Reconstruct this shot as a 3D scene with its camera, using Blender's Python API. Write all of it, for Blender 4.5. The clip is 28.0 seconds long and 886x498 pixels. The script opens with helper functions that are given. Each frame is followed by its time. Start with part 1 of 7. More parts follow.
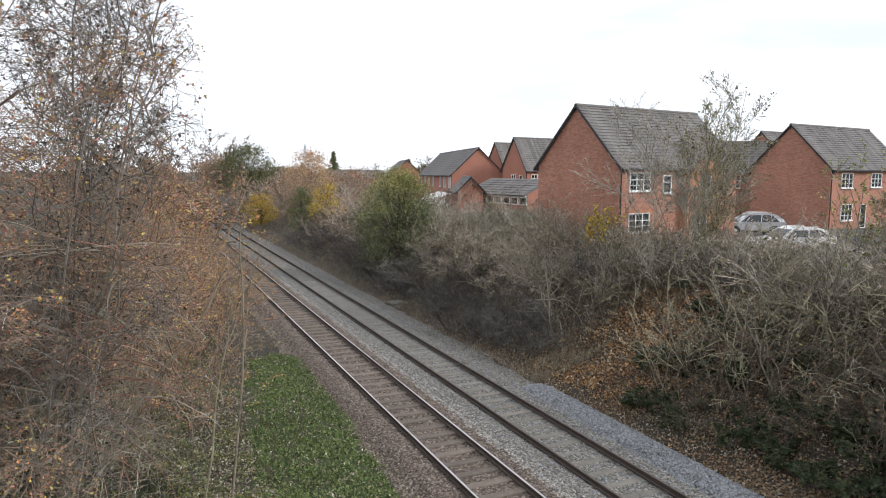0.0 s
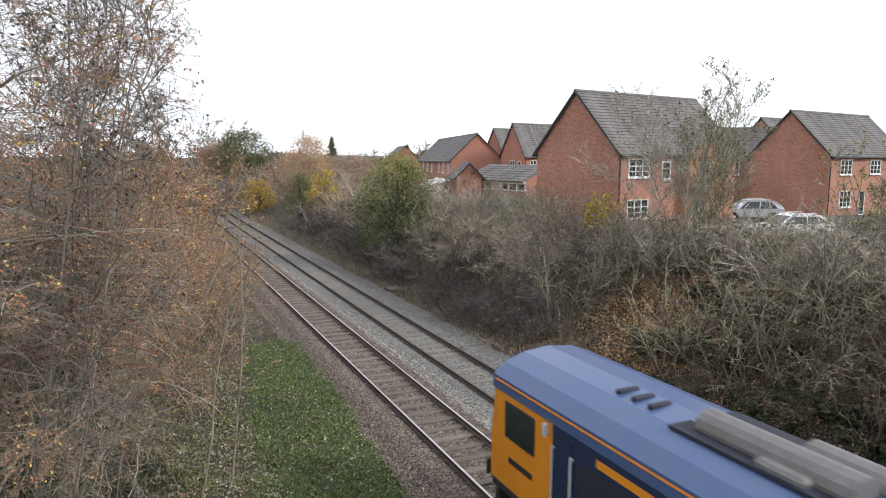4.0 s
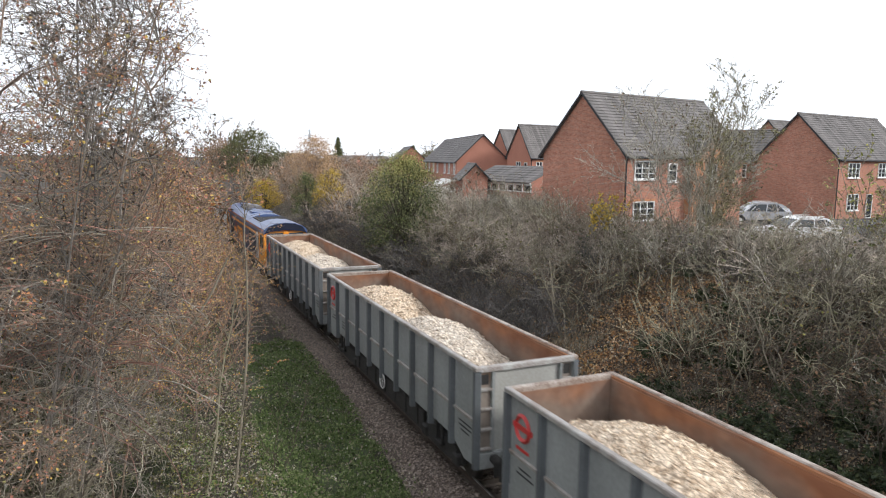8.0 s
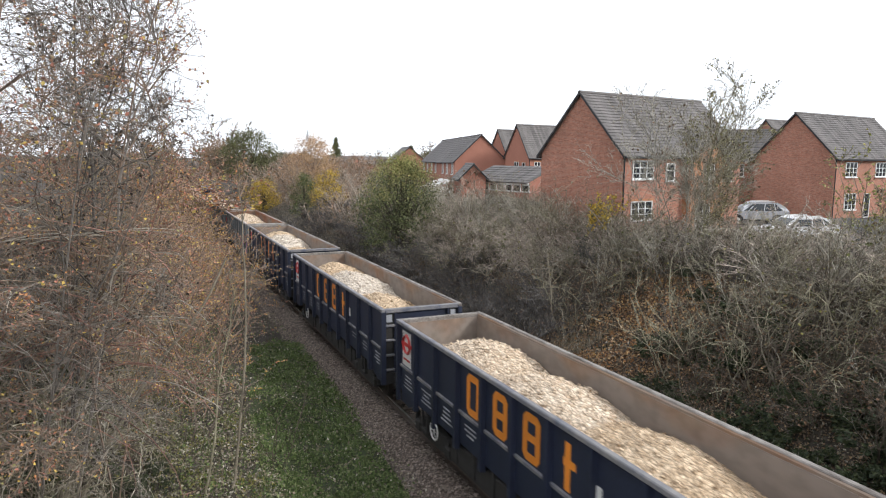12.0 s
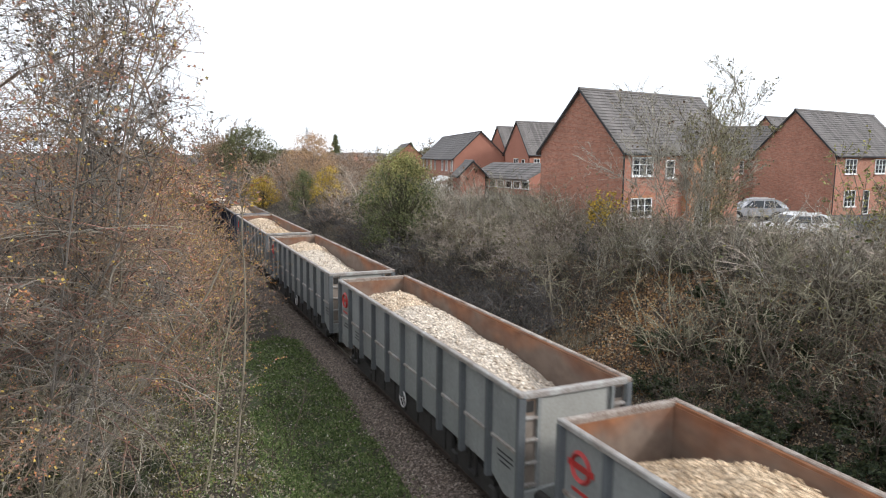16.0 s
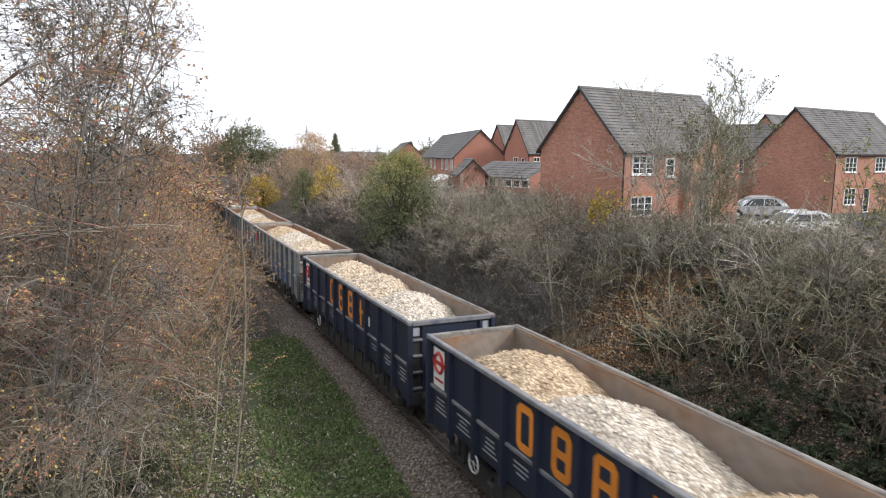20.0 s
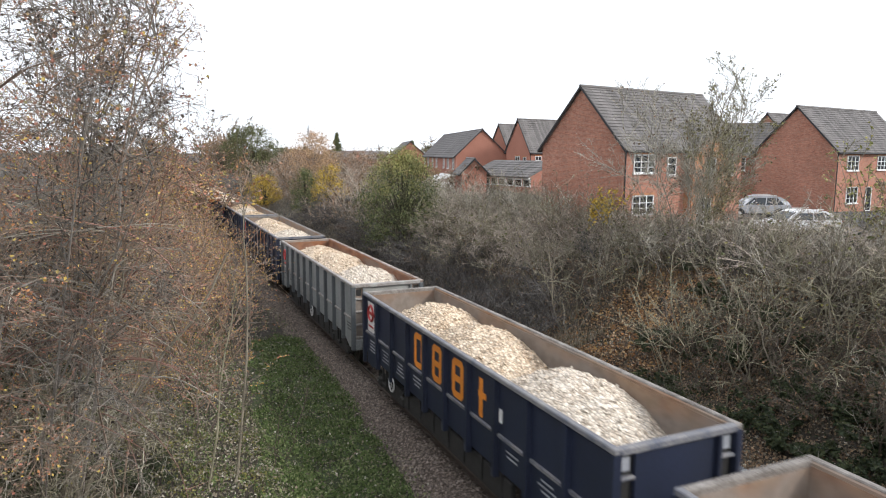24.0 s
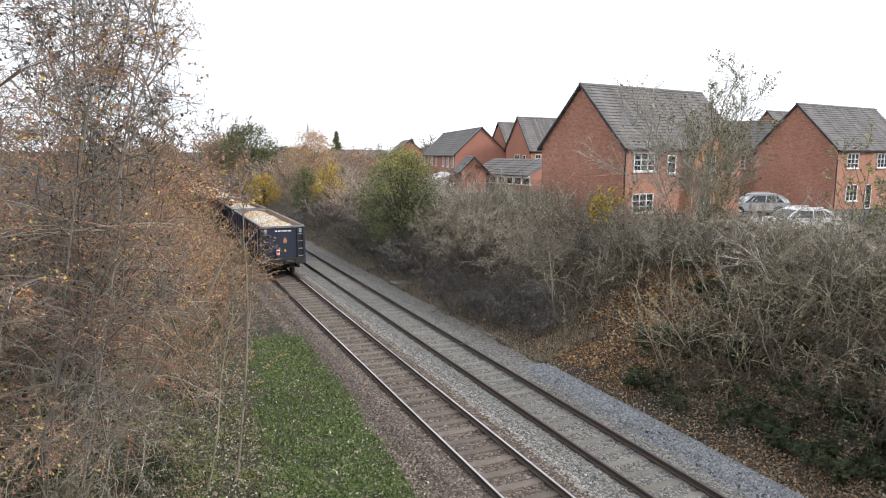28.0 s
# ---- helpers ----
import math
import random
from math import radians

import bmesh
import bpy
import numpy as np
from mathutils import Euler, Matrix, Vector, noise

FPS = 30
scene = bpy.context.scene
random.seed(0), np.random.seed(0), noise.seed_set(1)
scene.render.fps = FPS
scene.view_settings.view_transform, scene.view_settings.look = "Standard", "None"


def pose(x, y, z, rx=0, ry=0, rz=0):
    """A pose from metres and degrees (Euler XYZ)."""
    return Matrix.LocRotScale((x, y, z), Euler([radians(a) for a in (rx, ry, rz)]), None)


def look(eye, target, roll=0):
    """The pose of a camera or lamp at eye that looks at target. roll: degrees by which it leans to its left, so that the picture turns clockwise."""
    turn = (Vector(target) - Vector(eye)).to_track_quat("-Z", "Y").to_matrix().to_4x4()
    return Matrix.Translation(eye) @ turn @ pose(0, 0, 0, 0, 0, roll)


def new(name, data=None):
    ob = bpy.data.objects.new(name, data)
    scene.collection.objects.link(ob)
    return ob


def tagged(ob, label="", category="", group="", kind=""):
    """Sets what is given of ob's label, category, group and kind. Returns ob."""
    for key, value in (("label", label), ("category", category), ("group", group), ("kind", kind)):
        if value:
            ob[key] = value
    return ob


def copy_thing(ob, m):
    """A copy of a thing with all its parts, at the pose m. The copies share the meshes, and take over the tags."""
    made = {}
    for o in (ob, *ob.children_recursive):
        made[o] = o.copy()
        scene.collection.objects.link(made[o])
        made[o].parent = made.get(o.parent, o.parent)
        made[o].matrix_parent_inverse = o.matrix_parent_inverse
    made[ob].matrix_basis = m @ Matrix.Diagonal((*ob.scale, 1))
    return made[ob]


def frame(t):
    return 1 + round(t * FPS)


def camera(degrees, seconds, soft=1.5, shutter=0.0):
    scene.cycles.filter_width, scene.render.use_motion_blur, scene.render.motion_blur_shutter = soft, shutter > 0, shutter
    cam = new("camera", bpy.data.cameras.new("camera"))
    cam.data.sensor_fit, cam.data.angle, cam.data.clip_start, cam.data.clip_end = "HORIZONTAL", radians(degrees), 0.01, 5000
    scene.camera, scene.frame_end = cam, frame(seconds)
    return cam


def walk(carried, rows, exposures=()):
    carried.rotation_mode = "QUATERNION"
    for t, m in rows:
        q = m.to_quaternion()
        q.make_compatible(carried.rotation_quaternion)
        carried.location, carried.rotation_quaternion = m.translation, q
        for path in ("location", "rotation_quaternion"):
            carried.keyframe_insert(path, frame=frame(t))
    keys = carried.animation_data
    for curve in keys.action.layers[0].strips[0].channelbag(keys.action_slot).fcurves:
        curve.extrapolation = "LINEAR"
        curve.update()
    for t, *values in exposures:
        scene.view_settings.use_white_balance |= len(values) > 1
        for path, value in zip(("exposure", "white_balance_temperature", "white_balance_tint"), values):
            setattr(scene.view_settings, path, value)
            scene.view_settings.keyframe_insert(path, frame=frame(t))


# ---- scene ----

from itertools import product

# the camera: held by hand at a bridge parapet, above and left of the tracks
cam = camera(66.33, 28.0, soft=1.0, shutter=0.22)
EYE_HEIGHT = 7.84
# seconds, turn to the right of the track's line, tilt, lean
VIEW = [
    (0, 24.102, -6.440, 0.132), (0.5, 24.083, -6.583, 0.177), (1, 24.080, -6.836, 0.211), (1.5, 24.090, -7.118, 0.189),
    (2, 24.113, -7.326, 0.138), (2.5, 24.155, -7.453, 0.130), (3, 24.198, -7.535, 0.161), (3.5, 24.214, -7.569, 0.160),
    (5.5, 24.182, -7.718, 0.586), (6, 24.093, -7.706, 0.659), (6.5, 23.975, -7.686, 0.672), (7, 23.857, -7.645, 0.626),
    (7.5, 23.787, -7.592, 0.590), (8, 23.774, -7.556, 0.566), (8.5, 23.790, -7.536, 0.522), (9, 23.819, -7.510, 0.483),
    (9.5, 23.850, -7.484, 0.483), (10, 23.876, -7.477, 0.505), (10.5, 23.896, -7.486, 0.526), (11, 23.907, -7.495, 0.520),
    (11.5, 23.910, -7.507, 0.481), (12, 23.922, -7.533, 0.447), (12.5, 23.948, -7.580, 0.443), (14.5, 23.971, -7.655, 0.421),
    (15, 23.980, -7.709, 0.450), (15.5, 23.972, -7.764, 0.460), (16, 23.962, -7.799, 0.450), (16.5, 23.959, -7.828, 0.452),
    (17, 23.957, -7.837, 0.447), (17.5, 23.959, -7.816, 0.403), (18, 23.968, -7.801, 0.375), (18.5, 23.963, -7.819, 0.374),
    (19, 23.962, -7.852, 0.369), (19.5, 23.974, -7.881, 0.366), (20, 23.963, -7.904, 0.360), (20.5, 23.949, -7.900, 0.367),
    (21, 23.946, -7.873, 0.388), (21.5, 23.933, -7.853, 0.377), (23.5, 23.807, -7.978, 0.266), (24, 23.823, -7.978, 0.266),
    (24.5, 23.853, -7.996, 0.267), (25, 23.870, -8.031, 0.268), (25.5, 23.859, -8.067, 0.267), (26, 23.829, -8.105, 0.251),
    (26.5, 23.816, -8.128, 0.233), (27, 23.829, -8.129, 0.239), (27.5, 23.836, -8.119, 0.225), (28, 23.836, -8.103, 0.149),
]
walk(cam, [(t, pose(0, 0, EYE_HEIGHT, 90 + tilt, 0, -turn) @ pose(0, 0, 0, 0, 0, lean)) for t, turn, tilt, lean in VIEW],
     ((0, 0.06), (2, 0.14), (3.5, 0.19), (12, 0.19), (16, 0.20), (21, 0.25), (25, 0.27), (28, 0.28)))

# thin bright overcast, a wide weak sun behind the cloud
world = bpy.data.worlds.new("overcast_sky")
scene.world = world
world.use_nodes = True
wn = world.node_tree
wn.nodes.clear()
w_out = wn.nodes.new("ShaderNodeOutputWorld")
w_bg = wn.nodes.new("ShaderNodeBackground")
w_sky = wn.nodes.new("ShaderNodeTexSky")
w_sky.sky_type = "NISHITA"
w_sky.sun_disc = False
SUN_HEIGHT, SUN_TURN = radians(32), radians(140)
w_sky.sun_elevation, w_sky.sun_rotation = SUN_HEIGHT, SUN_TURN
w_coord = wn.nodes.new("ShaderNodeTexCoord")
w_map = wn.nodes.new("ShaderNodeMapping")
w_map.inputs["Scale"].default_value = (1.0, 1.0, 4.0)
w_noise = wn.nodes.new("ShaderNodeTexNoise")
w_noise.inputs["Scale"].default_value = 2.6
w_noise.inputs["Detail"].default_value = 6.0
w_ramp = wn.nodes.new("ShaderNodeValToRGB")
w_ramp.color_ramp.elements[0].position, w_ramp.color_ramp.elements[0].color = 0.31, (0.74, 0.74, 0.74, 1)
w_ramp.color_ramp.elements[1].position, w_ramp.color_ramp.elements[1].color = 0.48, (1, 1, 1, 1)
w_mix = wn.nodes.new("ShaderNodeMixRGB")
w_mix.inputs["Color2"].default_value = (11.0, 11.5, 12.4, 1)
wn.links.new(w_coord.outputs["Generated"], w_map.inputs["Vector"])
wn.links.new(w_map.outputs["Vector"], w_noise.inputs["Vector"])
wn.links.new(w_noise.outputs["Fac"], w_ramp.inputs["Fac"])
wn.links.new(w_ramp.outputs["Color"], w_mix.inputs["Fac"])
wn.links.new(w_sky.outputs["Color"], w_mix.inputs["Color1"])
wn.links.new(w_mix.outputs["Color"], w_bg.inputs["Color"])
w_bg.inputs["Strength"].default_value = 0.1
wn.links.new(w_bg.outputs["Background"], w_out.inputs["Surface"])

sun_data = bpy.data.lights.new("sun", "SUN")
sun_data.energy, sun_data.angle, sun_data.color = 2.1, radians(10), (1.0, 0.98, 0.95)
sun = new("sun", sun_data)
sun.matrix_basis = look(Vector((math.sin(SUN_TURN) * math.cos(SUN_HEIGHT), math.cos(SUN_TURN) * math.cos(SUN_HEIGHT), math.sin(SUN_HEIGHT))) * 80, (0, 0, 0))

# ---- materials ----
def mat(name, colour, rough=0.8, second=None, scale=3.0, detail_scale=40.0, bump=0.2, metal=0.0, spread=0.15, contrast=0.5, bump_scale=None, islands=False, stretch=(1, 1, 1), spec=0.5):
    """A surface with a coarse and a fine variation and a small relief, in metres of the object's own space."""
    m = bpy.data.materials.new(name)
    m.use_nodes = True
    nt = m.node_tree
    b = nt.nodes["Principled BSDF"]
    b.inputs["Roughness"].default_value = rough
    b.inputs["Metallic"].default_value = metal
    b.inputs["Specular IOR Level"].default_value = spec
    second = second or tuple(c * (1 - spread) for c in colour)
    co = nt.nodes.new("ShaderNodeTexCoord")
    mp = nt.nodes.new("ShaderNodeMapping")
    mp.inputs["Scale"].default_value = stretch
    nt.links.new(co.outputs["Object"], mp.inputs["Vector"])
    n1 = nt.nodes.new("ShaderNodeTexNoise")
    n1.inputs["Scale"].default_value, n1.inputs["Detail"].default_value = scale, 5.0
    n2 = nt.nodes.new("ShaderNodeTexNoise")
    n2.inputs["Scale"].default_value, n2.inputs["Detail"].default_value = detail_scale, 4.0
    for n in (n1, n2):
        nt.links.new(mp.outputs["Vector"], n.inputs["Vector"])
    mix = nt.nodes.new("ShaderNodeMath")
    mix.operation = "MULTIPLY_ADD"
    mix.inputs[1].default_value = 0.5
    add = nt.nodes.new("ShaderNodeMath")
    add.operation = "MULTIPLY"
    add.inputs[1].default_value = 0.5
    nt.links.new(n2.outputs["Fac"], add.inputs[0])
    nt.links.new(n1.outputs["Fac"], mix.inputs[0])
    nt.links.new(add.outputs[0], mix.inputs[2])
    ramp = nt.nodes.new("ShaderNodeValToRGB")
    ramp.color_ramp.elements[0].position, ramp.color_ramp.elements[1].position = 0.5 - contrast * 0.4, 0.5 + contrast * 0.4
    ramp.color_ramp.elements[0].color, ramp.color_ramp.elements[1].color = (*second, 1), (*colour, 1)
    nt.links.new(mix.outputs[0], ramp.inputs["Fac"])
    info = nt.nodes.new("ShaderNodeNewGeometry" if islands else "ShaderNodeObjectInfo")
    hsv = nt.nodes.new("ShaderNodeHueSaturation")
    val = nt.nodes.new("ShaderNodeMapRange")
    val.inputs["To Min"].default_value, val.inputs["To Max"].default_value = 1 - spread, 1 + spread
    nt.links.new(info.outputs["Random Per Island" if islands else "Random"], val.inputs["Value"])
    nt.links.new(val.outputs["Result"], hsv.inputs["Value"])
    nt.links.new(ramp.outputs["Color"], hsv.inputs["Color"])
    nt.links.new(hsv.outputs["Color"], b.inputs["Base Color"])
    if bump:
        bp = nt.nodes.new("ShaderNodeBump")
        bp.inputs["Strength"].default_value, bp.inputs["Distance"].default_value = bump, 0.02
        nt.links.new(n2.outputs["Fac"], bp.inputs["Height"])
        nt.links.new(bp.outputs["Normal"], b.inputs["Normal"])
    return m


def stone_mat(name, pale, dark, size, spread=0.35, tint=(0.5, 0.4, 0.3), patches=1.3):
    """Packed stones: each cell has its own shade, with dark gaps between and a broken relief."""
    m = bpy.data.materials.new(name)
    m.use_nodes = True
    nt = m.node_tree
    b = nt.nodes["Principled BSDF"]
    b.inputs["Roughness"].default_value = 0.92
    b.inputs["Specular IOR Level"].default_value = 0.25
    co = nt.nodes.new("ShaderNodeTexCoord")
    cell = nt.nodes.new("ShaderNodeTexVoronoi")
    cell.inputs["Scale"].default_value = 1 / size
    gap = nt.nodes.new("ShaderNodeTexVoronoi")
    gap.feature = "DISTANCE_TO_EDGE"
    gap.inputs["Scale"].default_value = 1 / size
    coarse = nt.nodes.new("ShaderNodeTexNoise")
    coarse.inputs["Scale"].default_value, coarse.inputs["Detail"].default_value = patches, 4.0
    for n in (cell, gap, coarse):
        nt.links.new(co.outputs["Object"], n.inputs["Vector"])
    sep = nt.nodes.new("ShaderNodeSeparateColor")
    nt.links.new(cell.outputs["Color"], sep.inputs["Color"])
    geo = nt.nodes.new("ShaderNodeNewGeometry")
    a = nt.nodes.new("ShaderNodeMath")
    a.operation = "ADD"
    nt.links.new(sep.outputs["Red"], a.inputs[0])
    nt.links.new(geo.outputs["Random Per Island"], a.inputs[1])
    fr = nt.nodes.new("ShaderNodeMath")
    fr.operation = "FRACT"
    nt.links.new(a.outputs[0], fr.inputs[0])
    ramp = nt.nodes.new("ShaderNodeValToRGB")
    ramp.color_ramp.elements[0].color, ramp.color_ramp.elements[1].color = (*dark, 1), (*pale, 1)
    nt.links.new(fr.outputs[0], ramp.inputs["Fac"])
    tone = nt.nodes.new("ShaderNodeMixRGB")
    tone.blend_type = "MULTIPLY"
    tone.inputs["Color2"].default_value = (*[1 - spread * (1 - t) for t in tint], 1)
    nt.links.new(coarse.outputs["Fac"], tone.inputs["Fac"])
    nt.links.new(ramp.outputs["Color"], tone.inputs["Color1"])
    edge = nt.nodes.new("ShaderNodeMapRange")
    edge.inputs["From Max"].default_value = 0.16
    edge.inputs["To Min"].default_value = 0.3
    nt.links.new(gap.outputs["Distance"], edge.inputs["Value"])
    dark_gap = nt.nodes.new("ShaderNodeMixRGB")
    dark_gap.blend_type = "MULTIPLY"
    dark_gap.inputs["Fac"].default_value = 1.0
    nt.links.new(tone.outputs["Color"], dark_gap.inputs["Color1"])
    nt.links.new(edge.outputs["Result"], dark_gap.inputs["Color2"])
    nt.links.new(dark_gap.outputs["Color"], b.inputs["Base Color"])
    bp = nt.nodes.new("ShaderNodeBump")
    bp.inputs["Strength"].default_value, bp.inputs["Distance"].default_value = 0.9, size * 0.6
    nt.links.new(gap.outputs["Distance"], bp.inputs["Height"])
    nt.links.new(bp.outputs["Normal"], b.inputs["Normal"])
    return m


def glass(name, tint=(0.02, 0.025, 0.03)):
    m = bpy.data.materials.new(name)
    m.use_nodes = True
    b = m.node_tree.nodes["Principled BSDF"]
    b.inputs["Base Color"].default_value = (*tint, 1)
    b.inputs["Roughness"].default_value = 0.06
    b.inputs["Specular IOR Level"].default_value = 0.7
    return m


SOIL = mat("soil", (0.07, 0.056, 0.042), 0.95, (0.028, 0.023, 0.018), 1.2, 14, 0.5, contrast=0.4)
GRASS_GROUND = mat("grass_ground", (0.05, 0.075, 0.025), 0.95, (0.035, 0.028, 0.016), 1.5, 25, 0.6, contrast=0.35)
BALLAST_OLD = stone_mat("ballast_old", (0.30, 0.25, 0.215), (0.07, 0.055, 0.045), 0.055, 0.5, (0.75, 0.6, 0.5))
BALLAST_GREY = stone_mat("ballast_grey", (0.36, 0.345, 0.32), (0.10, 0.095, 0.085), 0.055, 0.45, (0.75, 0.68, 0.6))
STONE_OLD = mat("stone_old", (0.30, 0.25, 0.215), 0.9, (0.14, 0.11, 0.095), 8, 60, 0.3, islands=True, spread=0.55)
STONE_GREY = mat("stone_grey", (0.28, 0.288, 0.30), 0.9, (0.13, 0.135, 0.145), 8, 60, 0.3, islands=True, spread=0.45)
SLEEPER_WOOD = mat("sleeper_concrete_dark", (0.19, 0.155, 0.13), 0.9, (0.10, 0.08, 0.066), 5, 40, 0.4, spread=0.2)
SLEEPER_PALE = mat("sleeper_concrete_pale", (0.215, 0.195, 0.17), 0.9, (0.13, 0.118, 0.10), 5, 40, 0.4, spread=0.15)
STONE_PALE = mat("stone_pale", (0.42, 0.40, 0.37), 0.9, (0.24, 0.225, 0.205), 8, 60, 0.3, islands=True, spread=0.4)
RAIL_RUST = mat("rail_rust", (0.088, 0.064, 0.05), 0.8, (0.05, 0.038, 0.031), 6, 60, 0.3)
RAIL_TOP = mat("rail_top", (0.62, 0.61, 0.60), 0.28, (0.45, 0.43, 0.41), 3, 40, 0.05, metal=1.0)
RAIL_TOP_DULL = mat("rail_top_dull", (0.17, 0.145, 0.125), 0.55, (0.09, 0.07, 0.06), 3, 40, 0.1, metal=0.6)

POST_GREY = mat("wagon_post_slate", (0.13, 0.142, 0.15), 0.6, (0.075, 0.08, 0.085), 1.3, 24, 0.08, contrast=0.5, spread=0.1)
# end sheets paler than the sides, the sun on them put into the colour
END_GREY = mat("wagon_end_sunlit_grey", (0.41, 0.41, 0.385), 0.6, (0.27, 0.26, 0.235), 0.9, 18, 0.06, contrast=0.55, spread=0.05)
WAGON_GREY = mat("wagon_grey_paint", (0.30, 0.312, 0.305), 0.55, (0.185, 0.193, 0.19), 1.1, 22, 0.06, contrast=0.42, spread=0.06, stretch=(1, 1, 0.5))
WAGON_BLUE = mat("wagon_blue_paint", (0.02, 0.027, 0.056), 0.5, (0.014, 0.018, 0.033), 1.1, 22, 0.06, contrast=0.5, spread=0.08, stretch=(1, 1, 0.5))
RIM_GREY = mat("rim_grey_paint", (0.40, 0.395, 0.38), 0.6, (0.17, 0.13, 0.105), 2.6, 34, 0.15, contrast=0.35, spread=0.05)
RIM_WORN = mat("rim_worn_rust", (0.40, 0.36, 0.32), 0.75, (0.13, 0.075, 0.05), 3.0, 26, 0.2, contrast=0.3, spread=0.08)
RIM_WORN_DARK = mat("rim_worn_dark", (0.30, 0.275, 0.25), 0.75, (0.085, 0.07, 0.06), 3.0, 26, 0.2, contrast=0.3, spread=0.08)
RIM_BLUE = mat("rim_blue_paint", (0.075, 0.085, 0.12), 0.6, (0.26, 0.245, 0.23), 2.6, 34, 0.15, contrast=0.35, spread=0.05)
def lining_mat(name, rust, rust2, dust, level):
    """Rusty plate with streaks and scrapes, under a coat of stone dust that thins out upwards."""
    m = bpy.data.materials.new(name)
    m.use_nodes = True
    nt = m.node_tree
    b = nt.nodes["Principled BSDF"]
    b.inputs["Roughness"].default_value = 0.88
    b.inputs["Specular IOR Level"].default_value = 0.25
    co = nt.nodes.new("ShaderNodeTexCoord")
    info = nt.nodes.new("ShaderNodeObjectInfo")
    shift = nt.nodes.new("ShaderNodeVectorMath")
    shift.operation = "MULTIPLY_ADD"
    shift.inputs[1].default_value = (9, 9, 9)
    nt.links.new(info.outputs["Random"], shift.inputs[0])
    nt.links.new(co.outputs["Object"], shift.inputs[2])

    def cloud(scale, detail, stretch):
        mp = nt.nodes.new("ShaderNodeMapping")
        mp.inputs["Scale"].default_value = stretch
        n = nt.nodes.new("ShaderNodeTexNoise")
        n.inputs["Scale"].default_value, n.inputs["Detail"].default_value = scale, detail
        nt.links.new(shift.outputs["Vector"], mp.inputs["Vector"])
        nt.links.new(mp.outputs["Vector"], n.inputs["Vector"])
        return n.outputs["Fac"]

    def ramp(fac, a, b, ca, cb):
        r = nt.nodes.new("ShaderNodeValToRGB")
        e = r.color_ramp.elements
        e[0].position, e[1].position = a, b
        e[0].color, e[1].color = (*ca, 1), (*cb, 1)
        nt.links.new(fac, r.inputs["Fac"])
        return r.outputs["Color"]

    plate = ramp(cloud(1.6, 6, (1, 0.7, 1.2)), 0.38, 0.62, rust, rust2)
    sep = nt.nodes.new("ShaderNodeSeparateXYZ")
    nt.links.new(co.outputs["Object"], sep.inputs["Vector"])
    wob = nt.nodes.new("ShaderNodeMath")
    wob.operation = "MULTIPLY_ADD"
    wob.inputs[1].default_value = -2.2
    nt.links.new(cloud(0.9, 6, (1, 0.6, 1)), wob.inputs[0])
    nt.links.new(sep.outputs["Z"], wob.inputs[2])
    cover = nt.nodes.new("ShaderNodeMapRange")
    cover.inputs["From Min"].default_value, cover.inputs["From Max"].default_value = level - 1.5, level - 0.75
    cover.inputs["To Min"].default_value, cover.inputs["To Max"].default_value = 0.9, 0.1
    nt.links.new(wob.outputs[0], cover.inputs["Value"])
    mix = nt.nodes.new("ShaderNodeMixRGB")
    mix.inputs["Color2"].default_value = (*dust, 1)
    nt.links.new(cover.outputs["Result"], mix.inputs["Fac"])
    nt.links.new(plate, mix.inputs["Color1"])
    scr = nt.nodes.new("ShaderNodeMixRGB")
    scr.blend_type = "MULTIPLY"
    scr.inputs["Fac"].default_value = 1.0
    nt.links.new(mix.outputs["Color"], scr.inputs["Color1"])
    nt.links.new(ramp(cloud(5, 6, (1, 0.5, 0.8)), 0.35, 0.6, (0.86, 0.85, 0.84), (1.05, 1.05, 1.05)), scr.inputs["Color2"])
    nt.links.new(scr.outputs["Color"], b.inputs["Base Color"])
    return m


RUST_IN = lining_mat("wagon_inside_rust", (0.20, 0.078, 0.038), (0.30, 0.13, 0.062), (0.20, 0.162, 0.135), 3.0)
RUST_PALE = lining_mat("wagon_inside_dusty", (0.24, 0.125, 0.068), (0.28, 0.185, 0.115), (0.235, 0.205, 0.18), 3.2)
UNDER = mat("underframe_grime", (0.035, 0.032, 0.03), 0.85, (0.018, 0.017, 0.016), 4, 40, 0.3)
WHEEL_STEEL = mat("wheel_steel", (0.09, 0.08, 0.072), 0.6, (0.045, 0.04, 0.036), 5, 40, 0.2, metal=0.4)
WHITE_PAINT = mat("white_paint", (0.75, 0.75, 0.73), 0.5, (0.6, 0.58, 0.55), 5, 40, 0.05)
RED_PAINT = mat("red_paint", (0.50, 0.03, 0.03), 0.5, (0.38, 0.04, 0.035), 5, 40, 0.05)
ORANGE_PAINT = mat("orange_paint", (0.80, 0.27, 0.03), 0.5, (0.6, 0.2, 0.03), 5, 40, 0.05)
BADGE_ORANGE = mat("faded_orange_badge", (0.42, 0.19, 0.08), 0.6, (0.3, 0.15, 0.08), 12, 60, 0.05)
GRAVEL_CREAM = stone_mat("cream_gravel", (0.95, 0.85, 0.71), (0.55, 0.44, 0.33), 0.085, 0.4, (1.0, 0.68, 0.35), 0.45)
GRAVEL_WHITE = stone_mat("white_gravel", (0.95, 0.88, 0.78), (0.57, 0.49, 0.40), 0.085, 0.3, (1.0, 0.75, 0.5), 0.45)
GRAVEL_TAN = stone_mat("tan_gravel", (0.88, 0.72, 0.53), (0.48, 0.36, 0.24), 0.085, 0.35, (1.0, 0.75, 0.5), 0.45)

